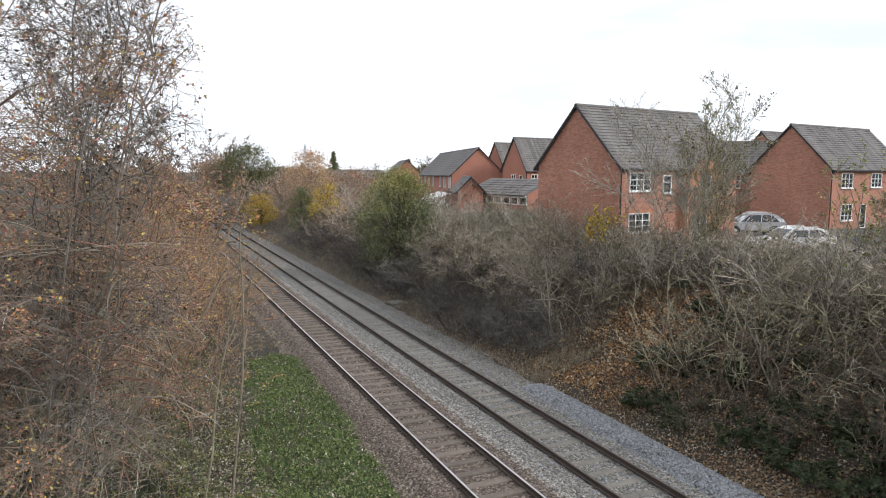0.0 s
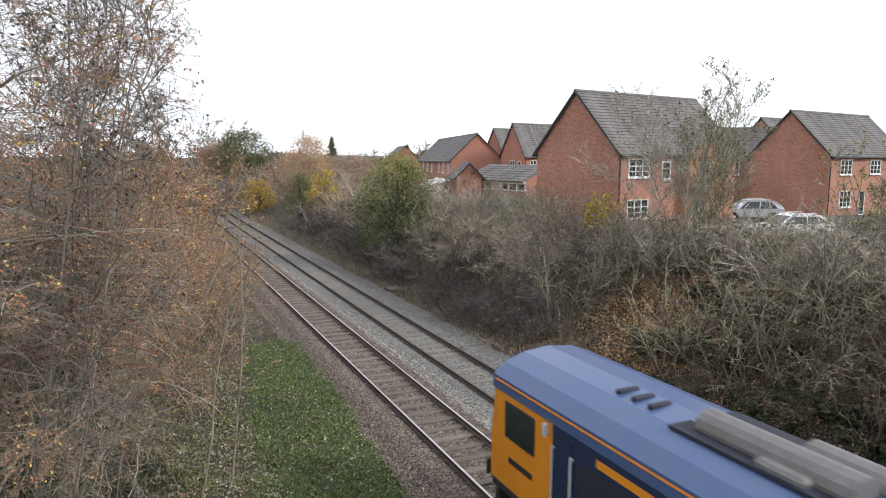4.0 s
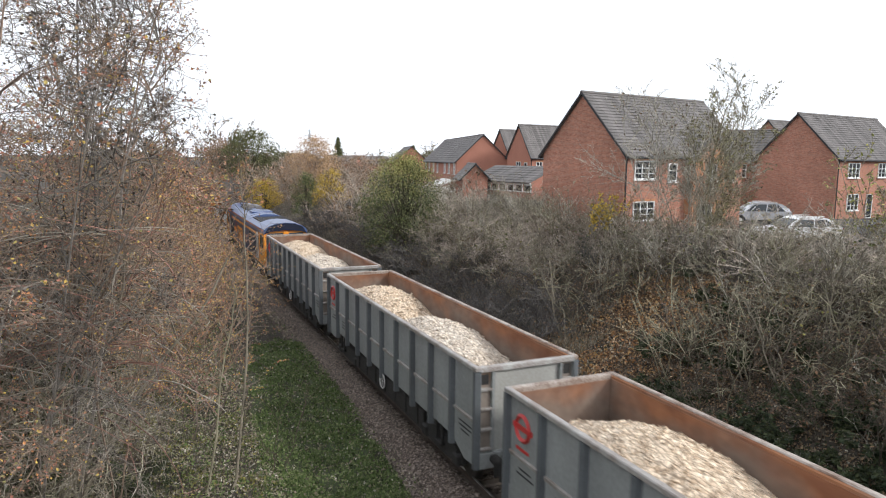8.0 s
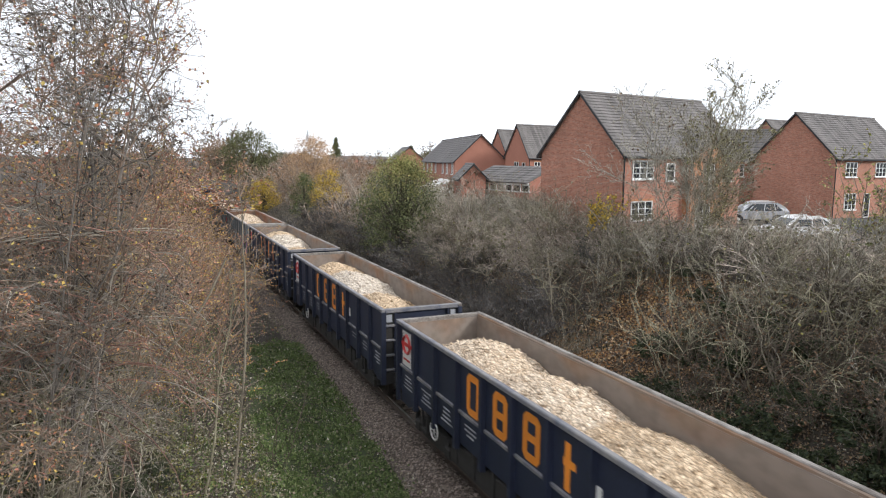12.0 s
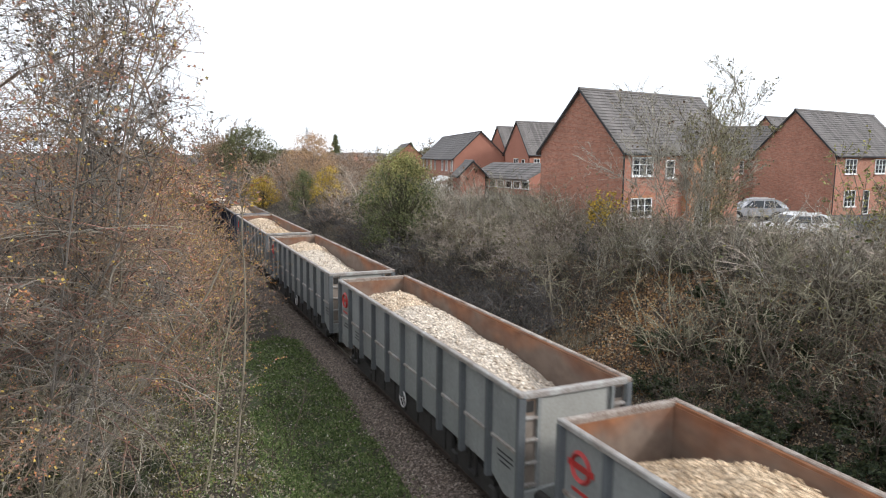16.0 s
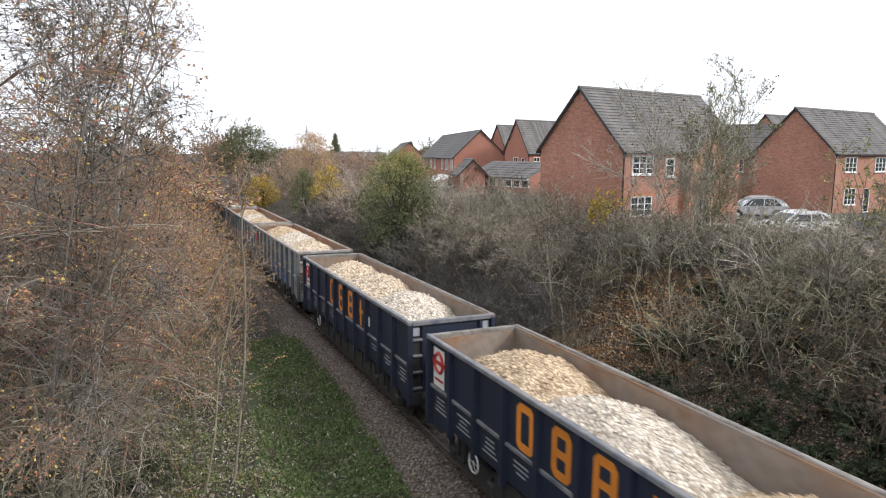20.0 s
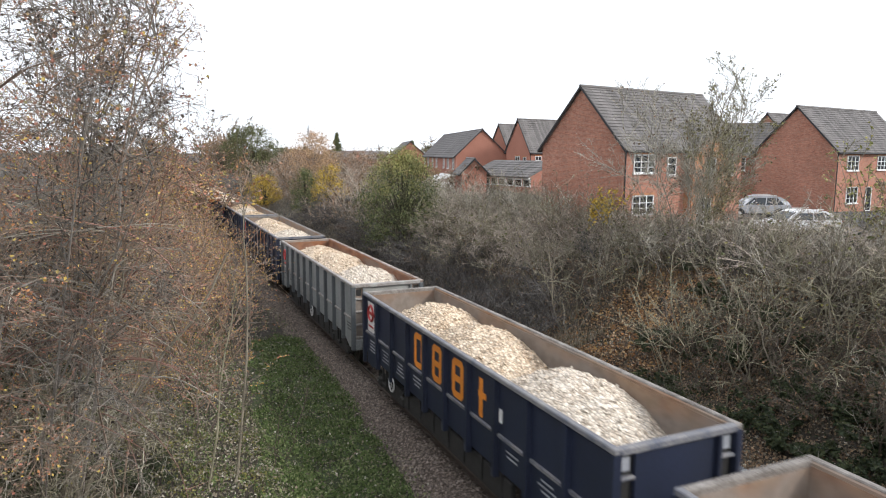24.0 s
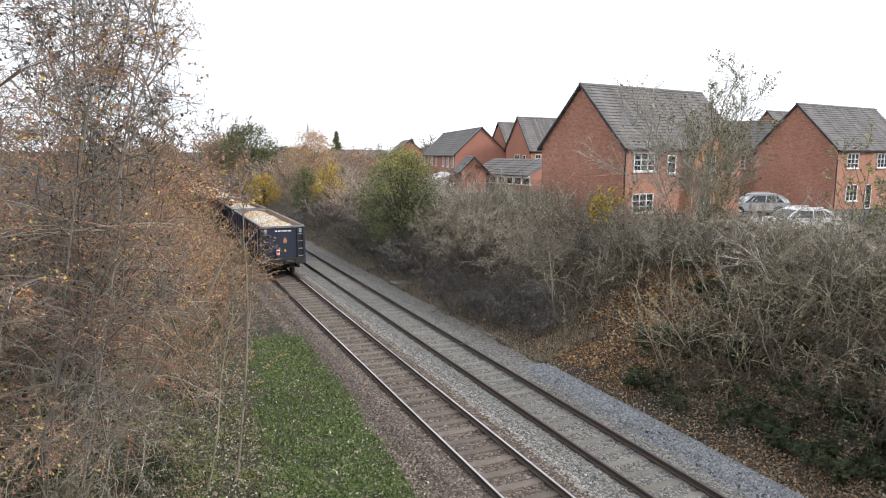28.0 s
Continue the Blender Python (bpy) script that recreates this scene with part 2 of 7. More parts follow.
LOCO_BLUE = mat("loco_blue_paint", (0.016, 0.029, 0.085), 0.3, (0.013, 0.023, 0.062), 1.5, 30, 0.03, spread=0.04)
LOCO_ROOF = mat("loco_roof_blue", (0.05, 0.092, 0.23), 0.3, (0.075, 0.11, 0.20), 1.5, 24, 0.05, spread=0.04)
LOCO_ORANGE = mat("loco_orange_paint", (0.80, 0.30, 0.02), 0.4, (0.66, 0.23, 0.02), 1.5, 30, 0.03, spread=0.04)
LOCO_YELLOW = mat("loco_yellow_paint", (0.82, 0.50, 0.03), 0.4, (0.7, 0.4, 0.03), 1.5, 30, 0.03, spread=0.04)
ARCH_NAVY = mat("navy_end_paint", (0.009, 0.014, 0.036), 0.55, (0.007, 0.011, 0.026), 2, 30, 0.03, spread=0.04, spec=0.3)
GRILLE = mat("grille_dark", (0.022, 0.026, 0.045), 0.7, (0.01, 0.011, 0.018), 8, 60, 0.2)
ROOF_MESH = mat("radiator_mesh", (0.11, 0.105, 0.09), 0.8, (0.07, 0.06, 0.05), 4, 90, 0.4)
SILENCER = mat("silencer_metal", (0.24, 0.235, 0.24), 0.6, (0.15, 0.13, 0.12), 4, 40, 0.2, metal=0.3)
PALE_METAL = mat("pale_handrail", (0.6, 0.6, 0.58), 0.45, (0.5, 0.5, 0.48), 6, 40, 0.05)
GLASS = glass("dark_window_glass")



def brick_mat(name, one, two, mortar):
    """Courses of single bricks in two tones, with broad weather stains over them."""
    m = mat(name, (1, 1, 1), 0.9, (0.66, 0.64, 0.62), 0.55, 9, 0.25, contrast=0.45, spread=0.06, stretch=(1, 1, 0.6))
    nt = m.node_tree
    co = nt.nodes.new("ShaderNodeTexCoord")
    sep = nt.nodes.new("ShaderNodeSeparateXYZ")
    nt.links.new(co.outputs["Object"], sep.inputs["Vector"])
    along = nt.nodes.new("ShaderNodeMath")
    along.operation = "ADD"
    nt.links.new(sep.outputs["X"], along.inputs[0])
    nt.links.new(sep.outputs["Y"], along.inputs[1])
    wall = nt.nodes.new("ShaderNodeCombineXYZ")
    nt.links.new(along.outputs[0], wall.inputs["X"])
    nt.links.new(sep.outputs["Z"], wall.inputs["Y"])
    br = nt.nodes.new("ShaderNodeTexBrick")
    br.inputs["Scale"].default_value = 1.0
    br.inputs["Brick Width"].default_value, br.inputs["Row Height"].default_value = 0.225, 0.075
    br.inputs["Mortar Size"].default_value = 0.007
    br.inputs["Color1"].default_value, br.inputs["Color2"].default_value, br.inputs["Mortar"].default_value = (*one, 1), (*two, 1), (*mortar, 1)
    nt.links.new(wall.outputs["Vector"], br.inputs["Vector"])
    b = nt.nodes["Principled BSDF"]
    stain = b.inputs["Base Color"].links[0].from_socket
    mul = nt.nodes.new("ShaderNodeMixRGB")
    mul.blend_type = "MULTIPLY"
    mul.inputs["Fac"].default_value = 1.0
    nt.links.new(br.outputs["Color"], mul.inputs["Color1"])
    nt.links.new(stain, mul.inputs["Color2"])
    nt.links.new(mul.outputs["Color"], b.inputs["Base Color"])
    return m


BRICK = brick_mat("red_brick_wall", (0.56, 0.25, 0.165), (0.36, 0.145, 0.10), (0.44, 0.31, 0.24))
# far walls, with a little distance haze put into the red
BRICK_FAR = mat("far_brick_wall", (0.42, 0.19, 0.135), 0.9, (0.34, 0.15, 0.105), 0.8, 12, 0.1, spread=0.06)
BRICK_BUFF = mat("orange_brick_wall", (0.48, 0.23, 0.115), 0.9, (0.38, 0.17, 0.085), 0.8, 18, 0.3, spread=0.06)
ROOF_TILE = mat("grey_roof_tile", (0.19, 0.175, 0.168), 0.8, (0.10, 0.092, 0.088), 1.4, 14, 0.3, contrast=0.5, spread=0.25, islands=True)
WHITE_FRAME = mat("white_window_frame", (0.8, 0.8, 0.79), 0.4, (0.72, 0.72, 0.71), 5, 40, 0.03)
DARK_TRIM = mat("dark_trim", (0.03, 0.03, 0.033), 0.6, (0.02, 0.02, 0.022), 5, 40, 0.05)
FENCE_WOOD = mat("fence_wood", (0.20, 0.17, 0.14), 0.9, (0.12, 0.10, 0.085), 3, 30, 0.3, spread=0.2)
ASPHALT = mat("asphalt", (0.06, 0.06, 0.06), 0.95, (0.045, 0.045, 0.045), 2, 60, 0.3)

# ---- small tools for building ----
class Build:
    """Collects faces for one mesh."""

    def __init__(self):
        self.v, self.f = [], []

    def add(self, verts, faces):
        n = len(self.v)
        self.v.extend(verts)
        self.f.extend([tuple(i + n for i in face) for face in faces])
        return self

    def box(self, x0, x1, y0, y1, z0, z1, bevel=0.0, m=None):
        if not bevel:
            verts = [(x, y, z) for x in (x0, x1) for y in (y0, y1) for z in (z0, z1)]
            faces = [(0, 1, 3, 2), (4, 6, 7, 5), (0, 4, 5, 1), (2, 3, 7, 6), (0, 2, 6, 4), (1, 5, 7, 3)]
        else:
            b = min(bevel, (x1 - x0) * 0.45, (y1 - y0) * 0.45, (z1 - z0) * 0.45)
            verts, faces = [], []
            rings = ((z0, b), (z0 + b, 0), (z1 - b, 0), (z1, b))
            for z, i in rings:
                e = 2 * b if i else b
                k = b if i else 0
                for x, y in ((x0 + k + (b if not i else 0), y0 + k), (x1 - k - (b if not i else 0), y0 + k), (x1 - k, y0 + k + (b if not i else 0)), (x1 - k, y1 - k - (b if not i else 0)),
                             (x1 - k - (b if not i else 0), y1 - k), (x0 + k + (b if not i else 0), y1 - k), (x0 + k, y1 - k - (b if not i else 0)), (x0 + k, y0 + k + (b if not i else 0))):
                    verts.append((x, y, z))
            for r in range(3):
                for j in range(8):
                    faces.append((r * 8 + j, r * 8 + (j + 1) % 8, r * 8 + 8 + (j + 1) % 8, r * 8 + 8 + j))
            faces.append(tuple(range(7, -1, -1)))
            faces.append(tuple(range(24, 32)))
        if m is not None:
            verts = [tuple(m @ Vector(v)) for v in verts]
        return self.add(verts, faces)

    def extrude(self, outline, axis, a, b):
        """A closed outline of two coordinates drawn out along axis from a to b."""
        n = len(outline)
        at = {"x": lambda p, s: (s, p[0], p[1]), "y": lambda p, s: (p[0], s, p[1]), "z": lambda p, s: (p[0], p[1], s)}[axis]
        verts = [at(p, a) for p in outline] + [at(p, b) for p in outline]
        faces = [(i, (i + 1) % n, n + (i + 1) % n, n + i) for i in range(n)]
        faces += [tuple(range(n - 1, -1, -1)), tuple(range(n, 2 * n))]
        return self.add(verts, faces)

    def tube(self, p, q, r0, r1=None, sides=8, caps=True):
        p, q = Vector(p), Vector(q)
        r1 = r0 if r1 is None else r1
        d = (q - p).normalized()
        u = d.orthogonal().normalized()
        w = d.cross(u)
        verts = []
        for c, r in ((p, r0), (q, r1)):
            for i in range(sides):
                a = 2 * math.pi * i / sides
                verts.append(tuple(c + u * (r * math.cos(a)) + w * (r * math.sin(a))))
        faces = [(i, (i + 1) % sides, sides + (i + 1) % sides, sides + i) for i in range(sides)]
        if caps:
            faces += [tuple(range(sides - 1, -1, -1)), tuple(range(sides, 2 * sides))]
        return self.add(verts, faces)

    def ring(self, centre, axis, r, thick, sides=20, cross=5):
        c, a = Vector(centre), Vector(axis).normalized()
        u = a.orthogonal().normalized()
        w = a.cross(u)
        verts, faces = [], []
        for i in range(sides):
            g = 2 * math.pi * i / sides
            out = u * math.cos(g) + w * math.sin(g)
            for j in range(cross):
                h = 2 * math.pi * j / cross
                verts.append(tuple(c + out * (r + thick * math.cos(h)) + a * (thick * math.sin(h))))
        for i, j in product(range(sides), range(cross)):
            faces.append((i * cross + j, i * cross + (j + 1) % cross, ((i + 1) % sides) * cross + (j + 1) % cross, ((i + 1) % sides) * cross + j))
        return self.add(verts, faces)

    def mesh(self, name, material, smooth=False):
        me = bpy.data.meshes.new(name)
        me.from_pydata(self.v, [], self.f)
        me.materials.append(material)
        if smooth:
            me.polygons.foreach_set("use_smooth", [True] * len(me.polygons))
        me.update()
        return me


def fix(me):
    """Turns all the faces of a closed mesh outwards."""
    bm = bmesh.new()
    bm.from_mesh(me)
    bmesh.ops.recalc_face_normals(bm, faces=bm.faces)
    bm.to_mesh(me)
    bm.free()
    return me


def part(name, build, material, parent, label="", at=None, smooth=False):
    me = fix(build.mesh(name, material, smooth)) if isinstance(build, Build) else build
    ob = new(name, me)
    ob.parent = parent
    if at is not None:
        ob.matrix_basis = at
    return tagged(ob, label)


def thing(name, label, category, group="", kind="", at=None):
    ob = new(name)
    ob.empty_display_size = 0.2
    if at is not None:
        ob.matrix_basis = at
    return tagged(ob, label, category, group, kind)


def single(name, build, material, label, category="", group="", kind="", at=None, smooth=False, closed=True):
    me = build.mesh(name, material, smooth)
    ob = new(name, fix(me) if closed else me)
    if at is not None:
        ob.matrix_basis = at
    return tagged(ob, label, category, group, kind)


def hash01(*k):
    return (math.sin(sum(a * b for a, b in zip(k, (12.9898, 78.233, 37.719)))) * 43758.5453) % 1.0


def bumpy(x, y, s, seed=0.0):
    return noise.noise(Vector((x / s, y / s, seed)))

# ---- the land ----
TRACK_X, TRACK_GAP, GAUGE = 7.935, 3.20, 1.505
NEAR_TRACK, FAR_TRACK = TRACK_X, TRACK_X + TRACK_GAP


def smoothstep(a, b, x):
    t = max(0.0, min(1.0, (x - a) / (b - a)))
    return t * t * (3 - 2 * t)


def land(x, y):
    """Height of the ground: a cutting with banks on both sides, fields and gardens above."""
    far = smoothstep(120, 420, math.hypot(x, y))
    if x > 9.5:
        z = -0.38 + 3.5 * smoothstep(13.6, 22.5, x)
    else:
        z = -0.38 + 0.35 * smoothstep(5.6, 2.5, x) + 3.6 * smoothstep(3.2, -8.0, x)
    bed = 1 - smoothstep(0, 1.5, max(5.9 - x, x - 13.8))
    rough_part = (1 - bed) * (0.22 * bumpy(x, y, 3.1) + 0.08 * bumpy(x, y, 0.9, 5))
    if x > 24 and y > 20:
        rough_part *= 0.15
    return z + rough_part + far * 2.6


def land_axis(a, b, fine_a, fine_b, fine, coarse_growth=1.25):
    vals, v, s = [], fine_a, fine
    while v < fine_b:
        vals.append(v)
        v += fine
    s = fine
    while v < b:
        vals.append(v)
        s *= coarse_growth
        v += s
    vals.append(b)
    v, s = fine_a, fine
    while v > a:
        s *= coarse_growth
        v -= s
        vals.insert(0, max(v, a))
    return vals


gx = land_axis(-2500, 2500, -10, 26, 0.45)
gy = land_axis(-2500, 3500, -6, 75, 0.6)
g = Build()
g.v = [(x, y, land(x, y)) for x in gx for y in gy]
g.f = [(i * len(gy) + j, (i + 1) * len(gy) + j, (i + 1) * len(gy) + j + 1, i * len(gy) + j + 1) for i in range(len(gx) - 1) for j in range(len(gy) - 1)]
ground = single("ground", g, SOIL, "brown soil and leaf litter of a railway cutting", "ground", kind="structure", smooth=True, closed=False)

# grass strip beside the near track
g = Build()
nx, ny = 24, 96
for i in range(nx + 1):
    for j in range(ny + 1):
        y = 6 + j * 0.25
        edge = 5.6 + 0.06 * min(12, max(0, y - 14)) + 0.25 * bumpy(0, y, 2.0, 3)
        inner = 2.3 + 0.12 * max(0, y - 16) + 0.5 * bumpy(3, y, 1.3, 8)
        x = inner + (edge - inner) * i / nx
        g.v.append((x, y, land(x, y) + 0.03))
g.f = [(i * (ny + 1) + j, (i + 1) * (ny + 1) + j, (i + 1) * (ny + 1) + j + 1, i * (ny + 1) + j + 1) for i in range(nx) for j in range(ny)]
single("grass_verge", g, GRASS_GROUND, "short green grass verge with fallen leaves", "grass", kind="structure", smooth=True, closed=False)

# ballast: two shallow beds with a lower strip between them
def bed_height(x):
    z = -0.36
    for c, crib in ((NEAR_TRACK, -0.215), (FAR_TRACK, -0.2)):
        d = abs(x - c)
        # the stone between the rails lies lower than at the sleepers' ends, which it covers
        z = max(z, crib + (-0.142 - crib) * smoothstep(0.78, 0.95, d) - 0.218 * smoothstep(1.35, 2.0, d))
    return z


def bed(name, x0, x1, y0, y1, material, label, step=0.2):
    b = Build()
    n = max(2, int((x1 - x0) / 0.14))
    ys = land_axis(y0, y1, y0, min(y1, 70), step, 1.1)
    for i in range(n + 1):
        x = x0 + (x1 - x0) * i / n
        for y in ys:
            b.v.append((x, y, bed_height(x) + 0.025 * bumpy(x, y, 0.25, 7) + 0.02 * bumpy(x, y, 0.9, 2)))
    b.f = [(i * len(ys) + j, (i + 1) * len(ys) + j, (i + 1) * len(ys) + j + 1, i * len(ys) + j + 1) for i in range(n) for j in range(len(ys) - 1)]
    return single(name, b, material, label, "ballast", kind="structure", smooth=True, closed=False)


bed("ballast_near", 5.6, 9.35, -6, 420, BALLAST_OLD, "brown weathered ballast under the near track")
bed("ballast_far", 9.35, 14.0, -6, 420, BALLAST_GREY, "grey ballast under the far track")
bed("ballast_near", 5.6, 9.35, -330, -6.005, BALLAST_OLD, "brown weathered ballast under the near track", 1.5)
bed("ballast_far", 9.35, 14.0, -330, -6.005, BALLAST_GREY, "grey ballast under the far track", 1.5)


def rock(b, x, y, z, s, rnd):
    """One angular stone of eight faces."""
    pts = []
    for dx, dy, dz in ((1, 0, 0), (0, 1, 0), (-1, 0, 0), (0, -1, 0), (0, 0, 1), (0, 0, -1)):
        k = s * rnd.uniform(0.6, 1.15)
        pts.append(Vector((dx * k + rnd.uniform(-.3, .3) * s, dy * k + rnd.uniform(-.3, .3) * s, dz * k * 0.75 + rnd.uniform(-.3, .3) * s)))
    n = len(b.v)
    b.v.extend([(p.x + x, p.y + y, p.z + z) for p in pts])
    for f in ((0, 1, 4), (1, 2, 4), (2, 3, 4), (3, 0, 4), (1, 0, 5), (2, 1, 5), (3, 2, 5), (0, 3, 5)):
        b.f.append((n + f[0], n + f[1], n + f[2]))


def scatter_stones(name, x0, x1, y0, y1, count, size, material, label, z_of, falloff=1.7):
    rnd = random.Random(name)
    b = Build()
    for _ in range(count):
        x = rnd.uniform(x0, x1)
        y = y0 + (y1 - y0) * rnd.random() ** falloff
        rock(b, x, y, z_of(x, y) + 0.004, size * rnd.uniform(0.6, 1.2), rnd)
    return single(name, b, material, label, "stones", kind="stuff", closed=False)


scatter_stones("ballast_stones", 5.7, 9.3, 8, 60, 9500, 0.045, STONE_OLD, "loose brown ballast stones", lambda x, y: bed_height(x))
scatter_stones("ballast_stones", 9.3, 13.2, 8, 60, 8000, 0.045, STONE_GREY, "loose grey ballast stones", lambda x, y: bed_height(x))
scatter_stones("pale_stones", 9.15, 9.75, 8, 60, 5000, 0.04, STONE_PALE, "strip of pale stones between the tracks", lambda x, y: bed_height(x))
# newer stone shoulder, heaped beside the far track up to where it ends
scatter_stones("new_ballast_shoulder", 12.55, 13.95, 7, 21.3, 15000, 0.045, STONE_GREY, "heaped fresh blue-grey ballast shoulder", lambda x, y: -0.24 + 0.14 * math.sin(math.pi * min(1, max(0, (x - 12.55) / 1.4))), 1.0)

# ---- the tracks ----
def rail_outline(c):
    return [(c - 0.07, -0.16), (c + 0.07, -0.16), (c + 0.07, -0.145), (c + 0.012, -0.12), (c + 0.012, -0.045), (c + 0.036, -0.035), (c + 0.036, -0.006), (c - 0.036, -0.006), (c - 0.036, -0.035), (c - 0.012, -0.045), (c - 0.012, -0.12), (c - 0.07, -0.145)]


for c, name, wood, top in ((NEAR_TRACK, "near", SLEEPER_WOOD, RAIL_TOP), (FAR_TRACK, "far", SLEEPER_PALE, RAIL_TOP_DULL)):
    track = thing("railway_track", "railway track with steel rails on " + ("brown" if name == "near" else "pale") + " sleepers", "railway track", "railway tracks", "structure")
    for s in (-1, 1):
        x = c + s * GAUGE / 2
        r = part("rail", Build().extrude(rail_outline(x), "y", -330, 420), RAIL_RUST, track, "rusty brown steel rail")
        part("running_surface", Build().extrude([(x - 0.031, -0.006), (x + 0.031, -0.006), (x + 0.026, 0.0), (x - 0.026, 0.0)], "y", -330, 420), top, r, "worn bright rail head" if name == "near" else "dull rail head")
    sleeper = fix(Build().box(-1.28, 1.28, -0.125, 0.125, -0.2, 0.0, 0.02).mesh("sleeper", wood))
    clip = fix(Build().box(-0.11, 0.11, -0.06, 0.06, 0, 0.045, 0.015).mesh("rail_clip", RAIL_RUST))
    rest = Build()
    for i in range(590):
        y = 7.2 + i * 0.70
        rnd = random.Random(i * 7 + len(name))
        z = -0.165 + rnd.uniform(-0.012, 0.006) - (0.0 if name == "near" else 0.012)
        if i < 90:
            sl = part("sleeper", sleeper, wood, track, at=pose(c + rnd.uniform(-.02, .02), y, z, 0, rnd.uniform(-.3, .3), rnd.uniform(-.8, .8)))
            if i < 45:
                for s in (-1, 1):
                    part("rail_clip", clip, wood, sl, at=pose(s * (GAUGE / 2 + 0.06 * s * s), 0, 0))
        else:
            rest.box(c - 1.28, c + 1.28, y - 0.125, y + 0.125, z - 0.2, z)
    for i in range(480):
        rest.box(c - 1.28, c + 1.28, 6.375 - i * 0.7, 6.625 - i * 0.7, -0.37, -0.17)
    tagged(part("far_sleepers", rest, wood, track), kind="stuff")

# ---- the goods train ----
WAGON_STEP, WAGON_LENGTH, WAGON_HALF, WAGON_TOP, WAGON_SOLE = 14.718, 13.42, 1.36, 3.24, 1.12
# a wagon's own space: the front end at y = 0, the rear end at y = -WAGON_LENGTH, rail head at z = 0
BAYS = 10
LETTER_GREY = mat("worn_white_lettering", (0.42, 0.43, 0.45), 0.6, (0.2, 0.21, 0.24), 9, 60, 0.03)


def bogie(parent, y, loco=False):
    """A frame on the rails with its wheelsets."""
    n = 3 if loco else 2
    base = 1.85 if loco else 1.0
    radius = 0.53 if loco else 0.46
    reach = base * (n - 1) / 2 + (0.85 if loco else 0.5)
    b = Build()
    for s in (-1, 1):
        x = s * (1.16 if loco else 1.1)
        prof = [(-reach, 0.55), (-reach + 0.15, 0.42), (-0.5, 0.36), (0.5, 0.36), (reach - 0.15, 0.42), (reach, 0.55), (reach, 0.68), (0.4, 0.78), (-0.4, 0.78), (-reach, 0.68)]
        b.extrude([(p, (0.3 if q < 0.5 else q * 1.3) if loco else (q if q < 0.6 else q * 1.12)) for p, q in prof], "x", x - 0.08, x + 0.08)
        for k in range(n):
            yy = (k - (n - 1) / 2) * 2 * base / (n - 1) * (1 if n == 2 else 1)
            b.box(x - 0.14, x + 0.14, yy - 0.17, yy + 0.17, 0.36, 0.66, 0.04)
            for e in (-0.27, 0.27):
                b.tube((x, yy + e, 0.5), (x, yy + e, 0.82), 0.075, sides=8)
    b.box(-1.0, 1.0, -0.3, 0.3, 0.5, 0.85, 0.04)
    frame_ob = part("bogie", b, UNDER, parent, "black grimy bogie frame", at=pose(0, y, 0))
    sets = []
    for k in range(n):
        yy = (k - (n - 1) / 2) * 2 * base / (n - 1)
        w = Build()
        for s in (-1, 1):
            w.tube((s * 0.69, 0, 0), (s * 0.83, 0, 0), radius, sides=24)
            w.tube((s * 0.66, 0, 0), (s * 0.69, 0, 0), radius + 0.028, sides=24)
            w.tube((s * 0.83, 0, 0), (s * 0.87, 0, 0), radius * 0.72, radius * 0.66, sides=24)
            w.tube((s * 0.87, 0, 0), (s * 1.03, 0, 0), 0.11, sides=10)
            for a in range(4):
                w.tube((s * 0.875, radius * 0.45 * math.cos(a * 1.571), radius * 0.45 * math.sin(a * 1.571)), (s * 0.89, radius * 0.45 * math.cos(a * 1.571), radius * 0.45 * math.sin(a * 1.571)), 0.05, sides=6)
        w.tube((-0.7, 0, 0), (0.7, 0, 0), 0.09, sides=10)
        ws = part("wheelset", w, WHEEL_STEEL, frame_ob, "pair of worn steel wheels on an axle", at=pose(0, yy, radius))
        sets.append(ws)
    return sets


def buffers(parent, y, way):
    for s in (-1, 1):
        b = Build()
        b.tube((s * 0.87, y, 1.05), (s * 0.87, y + way * 0.34, 1.05), 0.11, sides=12)
        b.tube((s * 0.87, y + way * 0.30, 1.05), (s * 0.87, y + way * 0.5, 1.05), 0.085, sides=12)
        b.box(s * 0.87 - 0.28, s * 0.87 + 0.28, min(y + way * 0.5, y + way * 0.55), max(y + way * 0.5, y + way * 0.55), 0.87, 1.23, 0.03)
        part("buffer", b, UNDER, parent, "black sprung buffer")
    c = Build()
    c.tube((0, y, 1.0), (0, y + way * 0.35, 1.0), 0.06, sides=8)
    c.ring((0, y + way * 0.42, 0.92), (1, 0, 0), 0.1, 0.03, 12, 5)
    part("coupling_hook", c, UNDER, parent)
    for s in (-1, 1):
        h = Build()
        pts = [(s * 0.35, y, 0.95), (s * 0.36, y + way * 0.25, 0.72), (s * 0.36, y + way * 0.45, 0.6), (s * 0.34, y + way * 0.62, 0.66)]
        for p, q in zip(pts, pts[1:]):
            h.tube(p, q, 0.025, sides=6)
        part("brake_hose", h, UNDER, parent)


